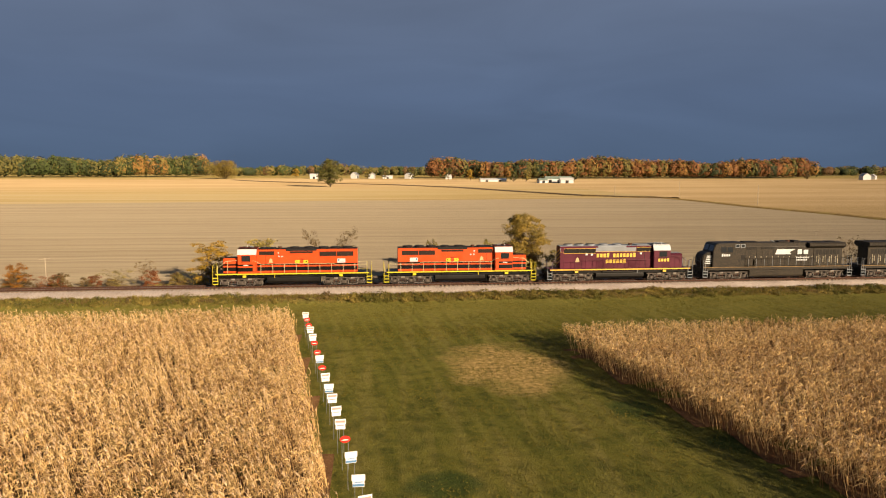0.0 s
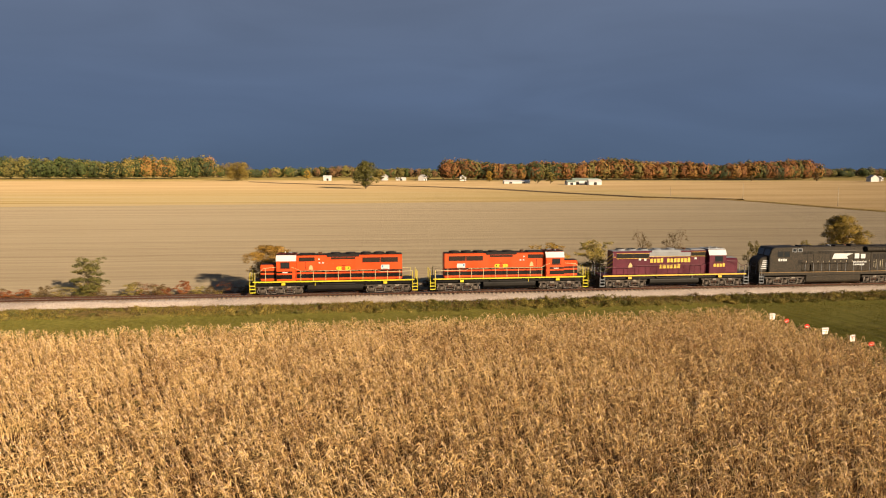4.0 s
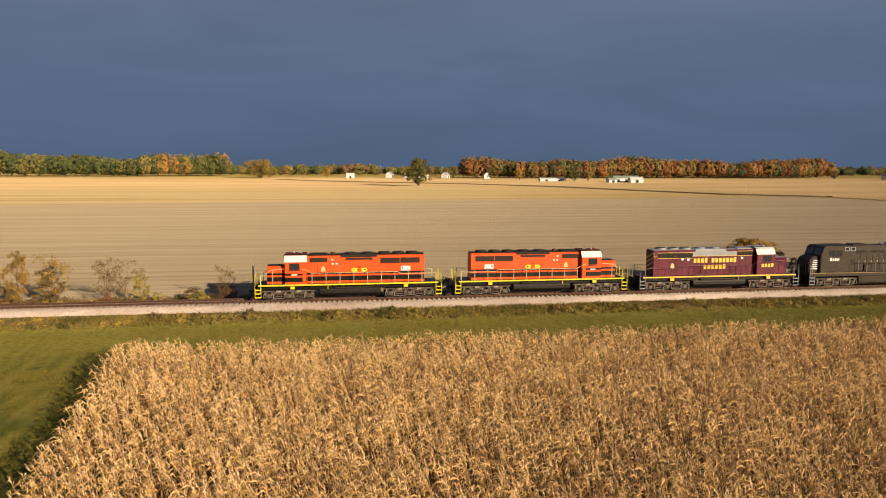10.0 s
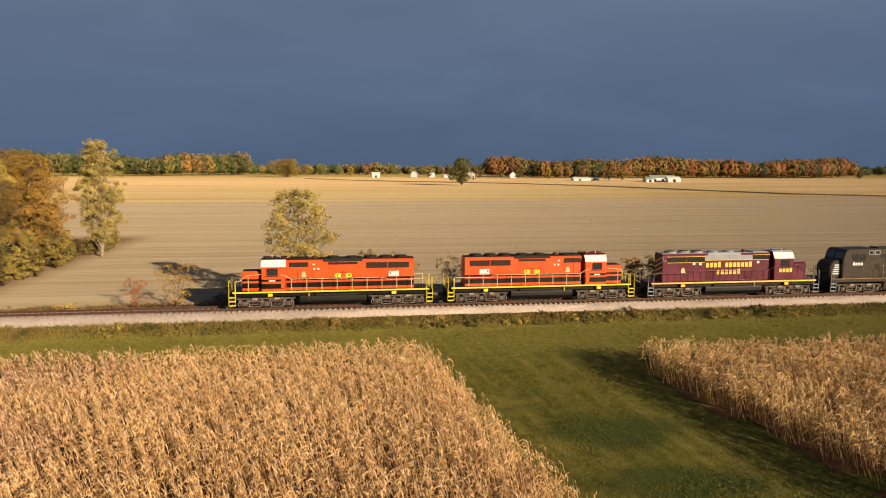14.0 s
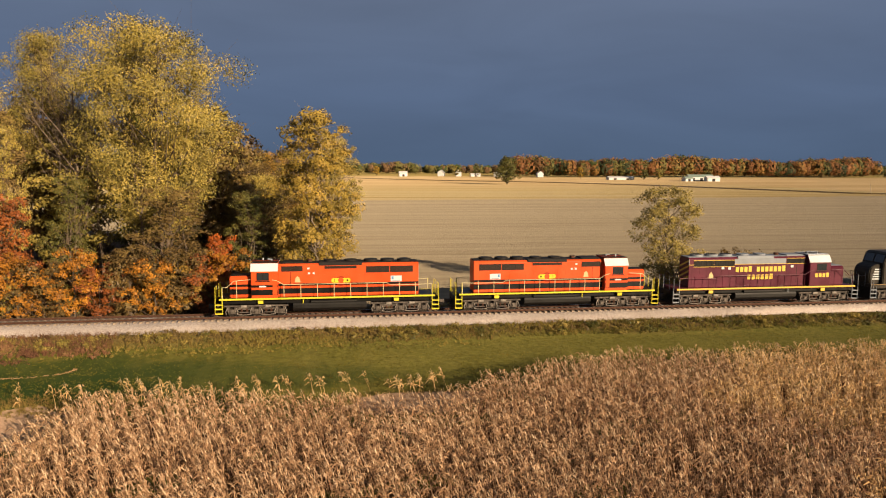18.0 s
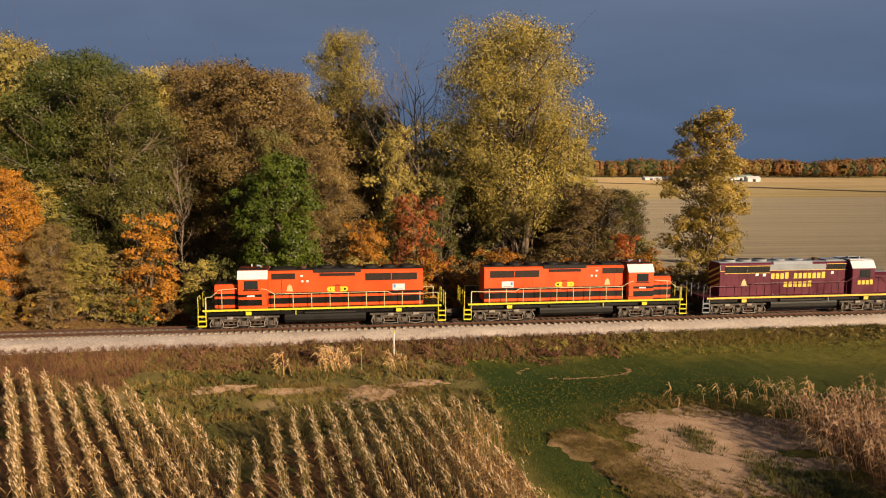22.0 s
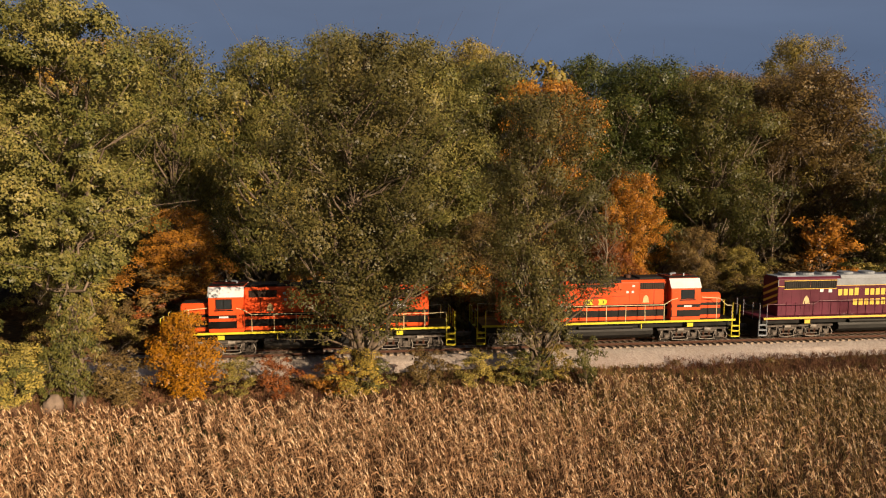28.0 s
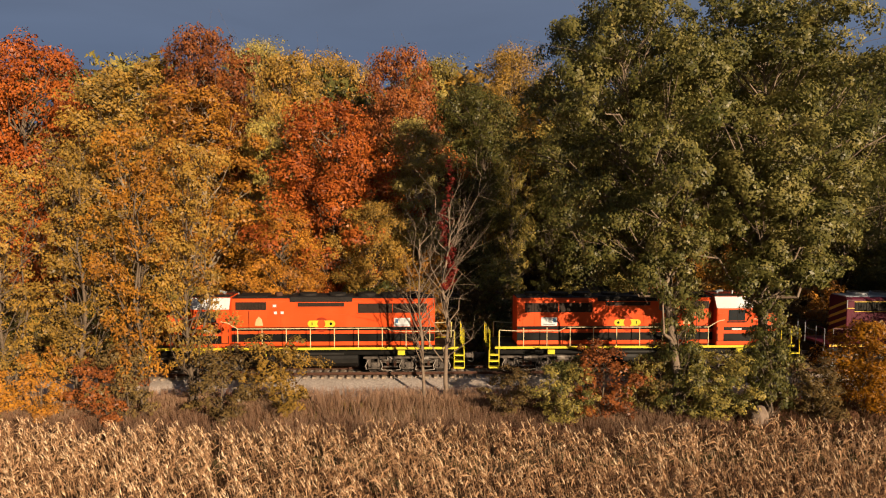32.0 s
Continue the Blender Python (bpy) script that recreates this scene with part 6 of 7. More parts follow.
def truck(parent, cx, wheels, half):
    """A three-axle truck: side frames, journals, springs, brakes and wheelsets."""
    bm = BM()
    box(bm, -half * 0.55, half * 0.55, -0.62, 0.62, 0.62, 0.98)
    box(bm, -half + 0.3, half - 0.3, -0.28, 0.28, 0.5, 0.8)
    t = part("truck", soft(bm, 0.03), M["truck"], parent, "grimy three-axle truck")
    t.location = (cx, 0, 0)
    for s in (-1, 1):
        bm = BM()
        y0, y1 = sorted((s * 1.02, s * 1.20))
        box(bm, -half, half, y0, y1, 0.93, 1.05)
        for w in wheels:
            for d in (-1, 1):
                along_y(bm, [(w + d * 0.20, 0.42), (w + d * 0.32, 0.42), (w + d * 0.46, 0.90), (w + d * 0.22, 0.90)][::d], y0, y1)
            box(bm, w - 0.36, w + 0.36, y0, y1, 0.30, 0.37)
        for a, b in zip(wheels, wheels[1:]):
            m = (a + b) / 2
            box(bm, m - 0.55, m + 0.55, y0, y1, 0.66, 0.74)
        part("side_frame", bm, M["truck"], t)
        for w in wheels:
            bm = BM()
            yb = sorted((s * 0.95, s * 1.27))
            box(bm, w - 0.17, w + 0.17, yb[0], yb[1], 0.36, 0.70)
            along_y(bm, [(w + 0.13 * math.cos(a * math.pi / 6), 0.52 + 0.13 * math.sin(a * math.pi / 6)) for a in range(12)], *sorted((s * 1.27, s * 1.33)))
            part("journal_box", bm, M["truck"], t, "dusty pale journal box")
            for d in (-0.52, 0.52):
                bm = BM()
                rod(bm, [(w + d * 0.70, s * 1.30, 0.86), (w + d, s * 1.31, 0.52), (w + d * 0.86, s * 1.30, 0.26)], 0.028, 5)
                part("brake_hanger", bm, M["brake_grey"], t)
        for a, b in zip(wheels, wheels[1:]):
            m = (a + b) / 2
            for d in (-0.22, 0.22):
                bm = BM()
                prev = None
                for i in range(11):
                    r = 0.115 if i % 2 else 0.085
                    ring = [bm.verts.new((m + d + r * math.cos(q * math.pi / 4), s * 1.12 + r * math.sin(q * math.pi / 4), 0.47 + i * 0.03)) for q in range(8)]
                    if prev:
                        for q in range(8):
                            bm.faces.new((prev[q], prev[(q + 1) % 8], ring[(q + 1) % 8], ring[q]))
                    prev = ring
                part("spring", bm, M["rust"], t)
            bm = BM()
            box(bm, m - 0.42, m + 0.42, *sorted((s * 1.0, s * 1.24)), 0.40, 0.47)
            part("spring_plank", bm, M["truck"], t)
            bm = BM()
            rod(bm, [(a + 0.45, s * 1.30, 0.27), (m, s * 1.30, 0.22), (b - 0.45, s * 1.30, 0.27)], 0.026, 5)
            part("brake_rod", bm, M["brake_grey"], t)
            bm = BM()
            tube(bm, (m - 0.24, s * 1.28, 0.98), (m + 0.22, s * 1.28, 0.98), 0.11, 10, 0.09)
            part("brake_cylinder", bm, M["brake_grey"], t)
            bm = BM()
            tube(bm, (m - 0.62, s * 1.26, 0.84), (m + 0.25, s * 1.26, 0.86), 0.085, 8)
            rod(bm, [(m + 0.25, s * 1.26, 0.86), (m + 0.62, s * 1.28, 0.80), (m + 0.66, s * 1.28, 0.34)], 0.035, 5)
            part("brake_cylinder", bm, M["truck"], t)
    for w in wheels:
        o = new("wheelset", WHEEL)
        o.parent = t
        o.location = (w, 0, 0.508)
    return t


def steps(parent, x, s, out, material):
    """A corner stepwell. out: -1 or 1, the end of the frame on which it sits."""
    y0, y1 = s * 1.08, s * 1.555
    well = None
    for xa in (x - 0.32, x + 0.30):
        bm = BM()
        box(bm, xa, xa + 0.03, *sorted((s * 1.46, y1)), 0.38, 1.52)
        ob = part("step_side", bm, material, parent, "yellow stepwell side" if material is M["yellow"] else "")
        well = well or ob
    for z in (0.38, 0.78, 1.16):
        bm = BM()
        prof = [(y0, z), (s * 1.52, z), (s * 1.52, z - 0.02), (y1, z - 0.02), (y1, z + 0.07), (s * 1.52, z + 0.07), (s * 1.52, z + 0.04), (y0, z + 0.04)]
        along_x(bm, prof, x - 0.29, x + 0.30)
        part("step_tread", bm, material, parent)
    return well


def coupler(parent, x, s):
    bm = BM()
    x0, x1 = sorted((x - s * 0.9, x - s * 0.12))
    box(bm, x0, x1, -0.13, 0.13, 0.72, 1.0)
    soft(bm, 0.03)
    bm2 = BM()
    box(bm2, *sorted((x - s * 0.2, x - s * 0.005)), -0.19, 0.19, 0.68, 1.05)
    part("coupler_shank", bm, M["truck"], parent)
    part("coupler_head", soft(bm2, 0.05, 2), M["truck"], parent)
    for yy in (-0.55, -0.40, 0.42, 0.58):
        bm = BM()
        rod(bm, [(x - s * 0.66, yy, 1.1), (x - s * 0.45, yy, 0.62), (x - s * 0.2, yy * 0.9, 0.55), (x - s * 0.06, yy * 0.8, 0.7)], 0.022, 5)
        part("air_hose", bm, M["black_paint"], parent)


def end_rails(parent, xe, s, mat_post, mat_step):
    """Pilot, stanchions and chains at one end."""
    bm = BM()
    box(bm, *sorted((xe - s * 0.06, xe)), -1.45, 1.45, 0.22, 1.45)
    part("pilot", soft(bm, 0.02), M["black_paint"], parent)
    for y in (-1.5, -0.62, 0.62, 1.5):
        bm = BM()
        rod(bm, [(xe - s * 0.1, y, 1.5), (xe - s * 0.1, y, 2.75)], 0.024, 6)
        part("end_post", bm, mat_step, parent)
    for y0, y1 in ((-1.5, -0.62), (0.62, 1.5)):
        bm = BM()
        rod(bm, [(xe - s * 0.1, y0, 2.72), (xe - s * 0.1, y1, 2.72)], 0.022, 6)
        part("end_rail", bm, mat_post, parent)
    bm = BM()
    rod(bm, [(xe - s * 0.1, -0.62, 2.55), (xe - s * 0.12, -0.3, 2.40), (xe - s * 0.12, 0.3, 2.40), (xe - s * 0.1, 0.62, 2.55)], 0.014, 5)
    part("safety_chain", bm, M["grey"], parent)


def letters(parent, x0, x1, z0, z1, y, words, material, name="lettering"):
    """A line of writing as plain bars, one for each letter, on both sides. words: letters in each word."""
    slots = sum(words) + 0.9 * (len(words) - 1)
    w = (x1 - x0) / slots
    for s in (-1, 1):
        x = x0
        for k, n in enumerate(words):
            for i in range(n):
                bm = BM()
                big = 1.0 if i == 0 else 0.88
                yy = sorted((s * y, s * (y + 0.006)))
                box(bm, x + w * 0.14, x + w * 0.86, *yy, z0, z0 + (z1 - z0) * big)
                part(name, bm, material, parent)
                x += w
            x += 0.9 * w


def road_switcher(label, body, roof, sill, stripe, step_mat, post_mat, scheme):
    """A six-axle hood locomotive, 20.98 m over couplers."""
    L = thing("locomotive", label, "locomotive", "locomotives of the train")
    HW = 0.95
    # frame, walkway and sill
    bm = BM()
    box(bm, -9.35, 9.35, -1.2, 1.2, 1.16, 1.52)
    part("underframe", soft(bm, 0.03), M["black_paint"], L)
    bm = BM()
    box(bm, -9.4, 9.4, -1.55, 1.55, 1.52, 1.70)
    part("walkway", soft(bm, 0.015), M["black_paint"] if scheme == "orange" else body, L)
    plates("sill_stripe", -9.38, 9.38, 1.57, 1.715, 1.55, sill, L, 0.012, "yellow painted sill")
    for x in (-5.9, 5.9):
        plates("sill_bracket", x - 0.22, x + 0.22, 1.22, 1.50, 1.5, sill, L, 0.05)
    # nose
    bm = BM()
    along_x(bm, [(-0.92, 1.70), (0.92, 1.70), (0.92, 3.35), (0.72, 3.58), (-0.72, 3.58), (-0.92, 3.35)], -8.55, -6.68)
    part("nose", soft(bm, 0.06, 2), body, L)
    bm = BM()
    box(bm, -8.50, -6.72, -0.70, 0.70, 3.575, 3.60)
    part("nose_top", bm, roof, L)
    # cab
    bm = BM()
    along_x(bm, [(-1.5, 1.70), (1.5, 1.70), (1.5, 4.02), (1.12, 4.68), (0.5, 4.80), (-0.5, 4.80), (-1.12, 4.68), (-1.5, 4.02)], -6.68, -4.42)
    part("cab", soft(bm, 0.04), body, L)
    for s in (-1, 1):
        bm = BM()
        n = Vector((0, s * 0.66, 0.38)).normalized() * 0.012
        p = [Vector((-6.72, s * 1.5, 4.03)), Vector((-4.40, s * 1.5, 4.03)), Vector((-4.40, s * 1.12, 4.68)), Vector((-6.72, s * 1.12, 4.68))]
        v = [bm.verts.new(q + n * 0.3) for q in p] + [bm.verts.new(q + n * 2) for q in p]
        for f in ((0, 1, 2, 3), (4, 5, 6, 7), (0, 1, 5, 4), (1, 2, 6, 5), (2, 3, 7, 6), (3, 0, 4, 7)):
            bm.faces.new([v[i] for i in f])
        part("roof_panel", bm, M["white"], L, "white sloped cab roof panel")
        bm = BM()
        yy = sorted((s * 1.5, s * 1.52))
        box(bm, -6.20, -5.16, *yy, 3.24, 3.92)
        w = part("side_window", bm, M["black_paint"], L, "cab side window in a dark frame")
        for xa in (-6.15, -5.66):
            bm = BM()
            box(bm, xa, xa + 0.44, *sorted((s * 1.521, s * 1.529)), 3.29, 3.87)
            part("pane", bm, M["glass"], w)
        bm = BM()
        box(bm, -6.28, -5.08, *sorted((s * 1.5, s * 1.56)), 3.14, 3.21)
        part("arm_rest", bm, M["black_paint"], L)
        bm = BM()
        box(bm, -4.86, -4.50, *sorted((s * 1.5, s * 1.515)), 2.0, 3.7)
        part("cab_door", bm, body, L)
    bm = BM()
    box(bm, -6.69, -4.41, -1.08, 1.08, 4.735, 4.80)
    part("cab_roof", soft(bm, 0.02), M["white"] if scheme != "orange" else roof, L)
    for y0, y1 in ((-1.25, -0.85), (-0.6, -0.06), (0.06, 0.6), (0.85, 1.25)):
        bm = BM()
        box(bm, -6.70, -6.675, y0, y1, 3.72 if abs(y0 + y1) < 1 else 3.2, 4.28 if abs(y0 + y1) < 1 else 3.9)
        part("windshield", bm, M["glass"], L)
    bm = BM()
    box(bm, -6.82, -6.66, -0.62, 0.62, 4.36, 4.66)
    nb = part("number_board", soft(bm, 0.02), M["black_paint"], L)
    for y in (-0.14, 0.14):
        bm = BM()
        tube(bm, (-8.56, y, 2.95), (-8.60, y, 2.95), 0.10, 12)
        part("headlight", bm, M["white"], L)
    # long hood
    bm = BM()
    along_x(bm, [(-HW, 1.70), (HW, 1.70), (HW, 4.42), (0.80, 4.60), (-0.80, 4.60), (-HW, 4.42)], -4.42, 7.95)
    part("long_hood", soft(bm, 0.03), body, L)
    bm = BM()
    along_x(bm, [(-0.79, 4.60), (0.79, 4.60), (0.70, 4.66), (-0.70, 4.66)], -4.40, 7.93)
    part("hood_roof", bm, roof, L)
    if scheme == "maroon":
        plates("roof_band", -2.2, 3.2, 3.92, 4.42, HW, M["grey"], L, 0.004, "pale grey upper hood band")
        plates("roof_band", -7.9 + 15.8, -7.9 + 15.85, 3.92, 4.42, HW, M["grey"], L, 0.004)
    # doors along the hood
    for i in range(14):
        x = -3.0 + i * 0.76
        plates("hood_door", x + 0.03, x + 0.73, 2.0, 3.62, HW, body, L, 0.012)
    plates("hood_seam", -3.38, -3.34, 2.0, 4.4, HW, M["black_paint"], L, 0.006)
    # intakes and radiators with slats
    for x0, x1, z0, z1, n in ((-4.15, -2.30, 3.92, 4.40, 1), *(((-0.40, 2.42, 4.12, 4.36, 3),) if scheme == "orange" else ()), (3.25, 5.32, 3.72, 4.30, 2), (5.38, 7.45, 3.72, 4.30, 2)):
        g = M["grille"] if scheme == "orange" else M["grille_black"]
        for s in (-1, 1):
            bm = BM()
            box(bm, x0, x1, *sorted((s * HW, s * (HW + 0.02))), z0, z1)
            gr = part("grille", bm, g, L, "dark intake grille")
            k = int((x1 - x0) / 0.16)
            for i in range(k):
                bm = BM()
                xx = x0 + (i + 0.5) / k * (x1 - x0)
                box(bm, xx - 0.02, xx + 0.02, *sorted((s * (HW + 0.02), s * (HW + 0.045))), z0 + 0.03, z1 - 0.03)
                part("slat", bm, g, gr)
            bm = BM()
            for zz in (z0 - 0.04, z1):
                box(bm, x0 - 0.03, x1 + 0.03, *sorted((s * HW, s * (HW + 0.05))), zz, zz + 0.04)
            part("grille_frame", bm, M["gold"] if scheme == "maroon" else body, gr)
    # dynamic brake bulge over the engine
    bm = BM()
    along_x(bm, [(-0.98, 4.40), (-0.86, 4.70), (0.86, 4.70), (0.98, 4.40)], -0.9, 2.9)
    part("brake_hatch", soft(bm, 0.03), roof, L)
    for x in (0.1, 1.9):
        bm = BM()
        tube(bm, (x, 0, 4.68), (x, 0, 4.84), 0.56, 18)
        part("brake_fan", bm, roof, L)
    for x in (3.7, 5.2, 6.7):
        bm = BM()
        tube(bm, (x, 0, 4.64), (x, 0, 4.84), 0.62, 20)
        f = part("radiator_fan", bm, roof if scheme == "orange" else M["grey"], L)
        bm = BM()
        tube(bm, (x, 0, 4.84), (x, 0, 4.86), 0.52, 18)
        part("fan_grate", bm, M["grille_black"], f)
    bm = BM()
    tube(bm, (-1.7, 0, 4.6), (-1.7, 0, 4.88), 0.24, 12)
    part("exhaust_pipe", bm, M["rust"], L)
    bm = BM()
    box(bm, -4.1, -2.3, -0.78, 0.78, 4.6, 4.76)
    part("filter_box", soft(bm, 0.04), roof, L)
    bm = BM()
    for y in (-0.12, 0.0, 0.12):
        tube(bm, (-5.0, y, 4.9), (-5.35, y, 4.94), 0.03, 6, 0.07)
    box(bm, -5.05, -4.95, -0.16, 0.16, 4.78, 4.92)
    part("air_horn", bm, M["grey"], L)
    bm = BM()
    tube(bm, (-5.8, 0.5, 4.78), (-5.8, 0.5, 5.0), 0.05, 6)
    part("antenna", bm, M["white"], L)
    # stripes and markings
    if scheme == "orange":
        for x0, x1, y in ((-8.53, -6.70, 0.92), (-6.66, -4.44, 1.5), (-4.40, 7.93, HW + 0.012)):
            plates("black_stripe", x0, x1, 2.64, 2.85, y, M["black_paint"], L, 0.005, "black paint stripe")
            plates("black_stripe", x0, x1, 1.96, 2.44, y, M["black_paint"], L, 0.005, "black paint stripe")
        y = HW + 0.018
        for s in (-1, 1):
            k, pr = 12, []
            for i in range(k + 1):
                a = math.pi / 2 - math.pi * i / k
                pr.append((1.66 + 0.20 * math.cos(a), 3.06 + 0.20 * math.sin(a)))
            for i in range(k + 1):
                a = -math.pi / 2 - math.pi * i / k
                pr.append((0.38 + 0.20 * math.cos(a), 3.06 + 0.20 * math.sin(a)))
            part("emblem", disc(0.46, 1.02, 3.00, *sorted((s * y, s * (y + 0.003)))), M["emblem"], L, "round dark orange emblem")
            bm = BM()
            along_y(bm, pr, *sorted((s * (y + 0.003), s * (y + 0.008))))
            e = part("emblem_bar", bm, M["yellow"], L, "yellow rounded emblem bar")
            part("emblem_dot", disc(0.085, 1.60, 3.06, *sorted((s * (y + 0.008), s * (y + 0.011)))), M["black_paint"], e)
            bm = BM()
            box(bm, 0.43, 0.48, *sorted((s * (y + 0.008), s * (y + 0.011))), 2.96, 3.16)
            part("emblem_dot", bm, M["black_paint"], e)
            part("emblem_disc", disc(0.25, 1.02, 3.06, *sorted((s * (y + 0.008), s * (y + 0.012)))), M["orange"], e)
            bm = BM()
            box(bm, 5.44, 6.44, *sorted((s * y, s * (y + 0.004))), 2.88, 3.40)
            w = part("notice_panel", bm, M["white"], L, "white notice panel")
            bm = BM()
            box(bm, 5.52, 5.70, *sorted((s * (y + 0.004), s * (y + 0.008))), 3.08, 3.34)
            part("notice_mark", bm, M["sign_blue"], w)
            bm = BM()
            box(bm, 5.56, 6.30, *sorted((s * (y + 0.004), s * (y + 0.008))), 2.93, 2.99)
            part("notice_mark", bm, M["grey"], w)
            for px_, pz, pw, ph in ((-1.84, 3.66, 0.18, 0.16), (-1.44, 3.66, 0.18, 0.16), (-1.9, 4.1, 0.2, 0.14)):
                bm = BM()
                box(bm, px_, px_ + pw, *sorted((s * (HW + 0.001), s * (HW + 0.016))), pz, pz + ph)
                part("sight_glass", bm, M["white"], L)
            bm = BM()
            along_y(bm, [(-3.0, 2.95), (-2.5, 2.95), (-2.58, 3.35), (-2.75, 3.52), (-2.92, 3.35)], *sorted((s * (HW + 0.001), s * (HW + 0.016))))
            part("crest", bm, M["crest"], L)
            bm = BM()
            box(bm, -6.0, -5.4, *sorted((s * 1.506, s * 1.512)), 2.66, 2.78)
            part("lettering", bm, M["white"], L)
    else:
        letters(L, -2.2, 3.15, 3.15, 3.70, HW + 0.013, (7, 4), M["gold"])
        letters(L, -0.9, 1.9, 2.40, 2.92, HW + 0.013, (6,), M["gold"])
        letters(L, -6.55, -4.95, 2.58, 3.0, 1.5, (4,), M["gold"])
        for s in (-1, 1):
            yy = sorted((s * (HW + 0.013), s * (HW + 0.02)))
            bm = BM()
            along_y(bm, [(5.35, 2.55), (5.95, 2.55), (5.82, 3.0), (5.65, 3.2), (5.48, 3.0)], *yy)
            part("crest", bm, M["crest"], L)
            for xx, zz in ((-3.0, 3.5), (3.6, 3.4), (4.3, 3.45)):
                bm = BM()
                box(bm, xx, xx + 0.28, *yy, zz, zz + 0.24)
                part("sight_glass", bm, M["white"], L)
        plates("gold_line", -4.40, 7.93, 3.88, 3.92, HW + 0.005, M["gold"], L, 0.006)
        bm = BM()
        for i in range(4):
            z = 2.0 + i * 0.5
            along_x(bm, [(-0.9, z), (-0.9, z + 0.18), (0.9, z + 0.9), (0.9, z + 0.72)], 7.95, 7.957)
        part("end_stripe", bm, M["gold"], L)
    # side handrails
    for s in (-1, 1):
        y = s * 1.52
        xs = [-3.9 + i * 1.44 for i in range(9)]
        for x in xs:
            bm = BM()
            tube(bm, (x, y, 1.7), (x, y, 2.86), 0.026, 6)
            part("handrail_post", bm, post_mat, L)
        bm = BM()
        rod(bm, [(-4.9, s * 1.52, 3.30), (-4.5, y, 3.22), (-3.9, y, 2.86), (5.0, y, 2.88), (5.4, y, 2.66), (8.0, y, 2.66), (9.1, y, 2.72), (9.1, y, 1.7)], 0.024, 6)
        part("handrail", bm, post_mat, L)
        bm = BM()
        rod(bm, [(-9.1, y, 1.7), (-9.1, y, 2.7), (-8.7, y, 2.72), (-8.1, y, 3.25), (-6.75, y, 3.35)], 0.024, 6)
        tube(bm, (-7.9, y, 1.7), (-7.9, y, 3.28), 0.024, 6)
        part("handrail", bm, post_mat, L)
        for x in (-9.42, 9.42):
            steps(L, x, s, 1 if x > 0 else -1, step_mat)
            bm = BM()
            for d in (-0.28, 0.28):
                rod(bm, [(x + d, s * 1.55, 0.9), (x + d, s * 1.56, 2.7)], 0.022, 6)
            part("grab_rail", bm, step_mat, L)
    for s in (-1, 1):
        end_rails(L, s * 9.80, s, post_mat, step_mat)
        coupler(L, s * 10.49, s)
    # tank and underbody
    bm = BM()
    along_x(bm, [(1.36 * math.cos(a), 0.86 + 0.58 * math.sin(a)) for a in [math.radians(210 + 12 * k) for k in range(11)]] + [(1.40, 0.72), (1.42, 1.00), (1.34, 1.17), (-1.34, 1.17), (-1.42, 1.00), (-1.40, 0.72)], -3.15, 3.25)
    part("fuel_tank", bm, M["tank"], L, "rounded glossy black fuel tank")
    for s in (-1, 1):
        bm = BM()
        tube(bm, (-1.6, s * 1.32, 1.28), (2.4, s * 1.32, 1.28), 0.14, 10)
        part("air_reservoir", bm, M["tank"], L)
        bm = BM()
        box(bm, -2.30, -2.24, *sorted((s * 1.35, s * 1.42)), 1.15, 1.5)
        part("fuel_filler", bm, step_mat, L)
    for cx in (-6.3, 6.3):
        truck(L, cx, (-2.07, 0.0, 2.07), 2.72)
    return L


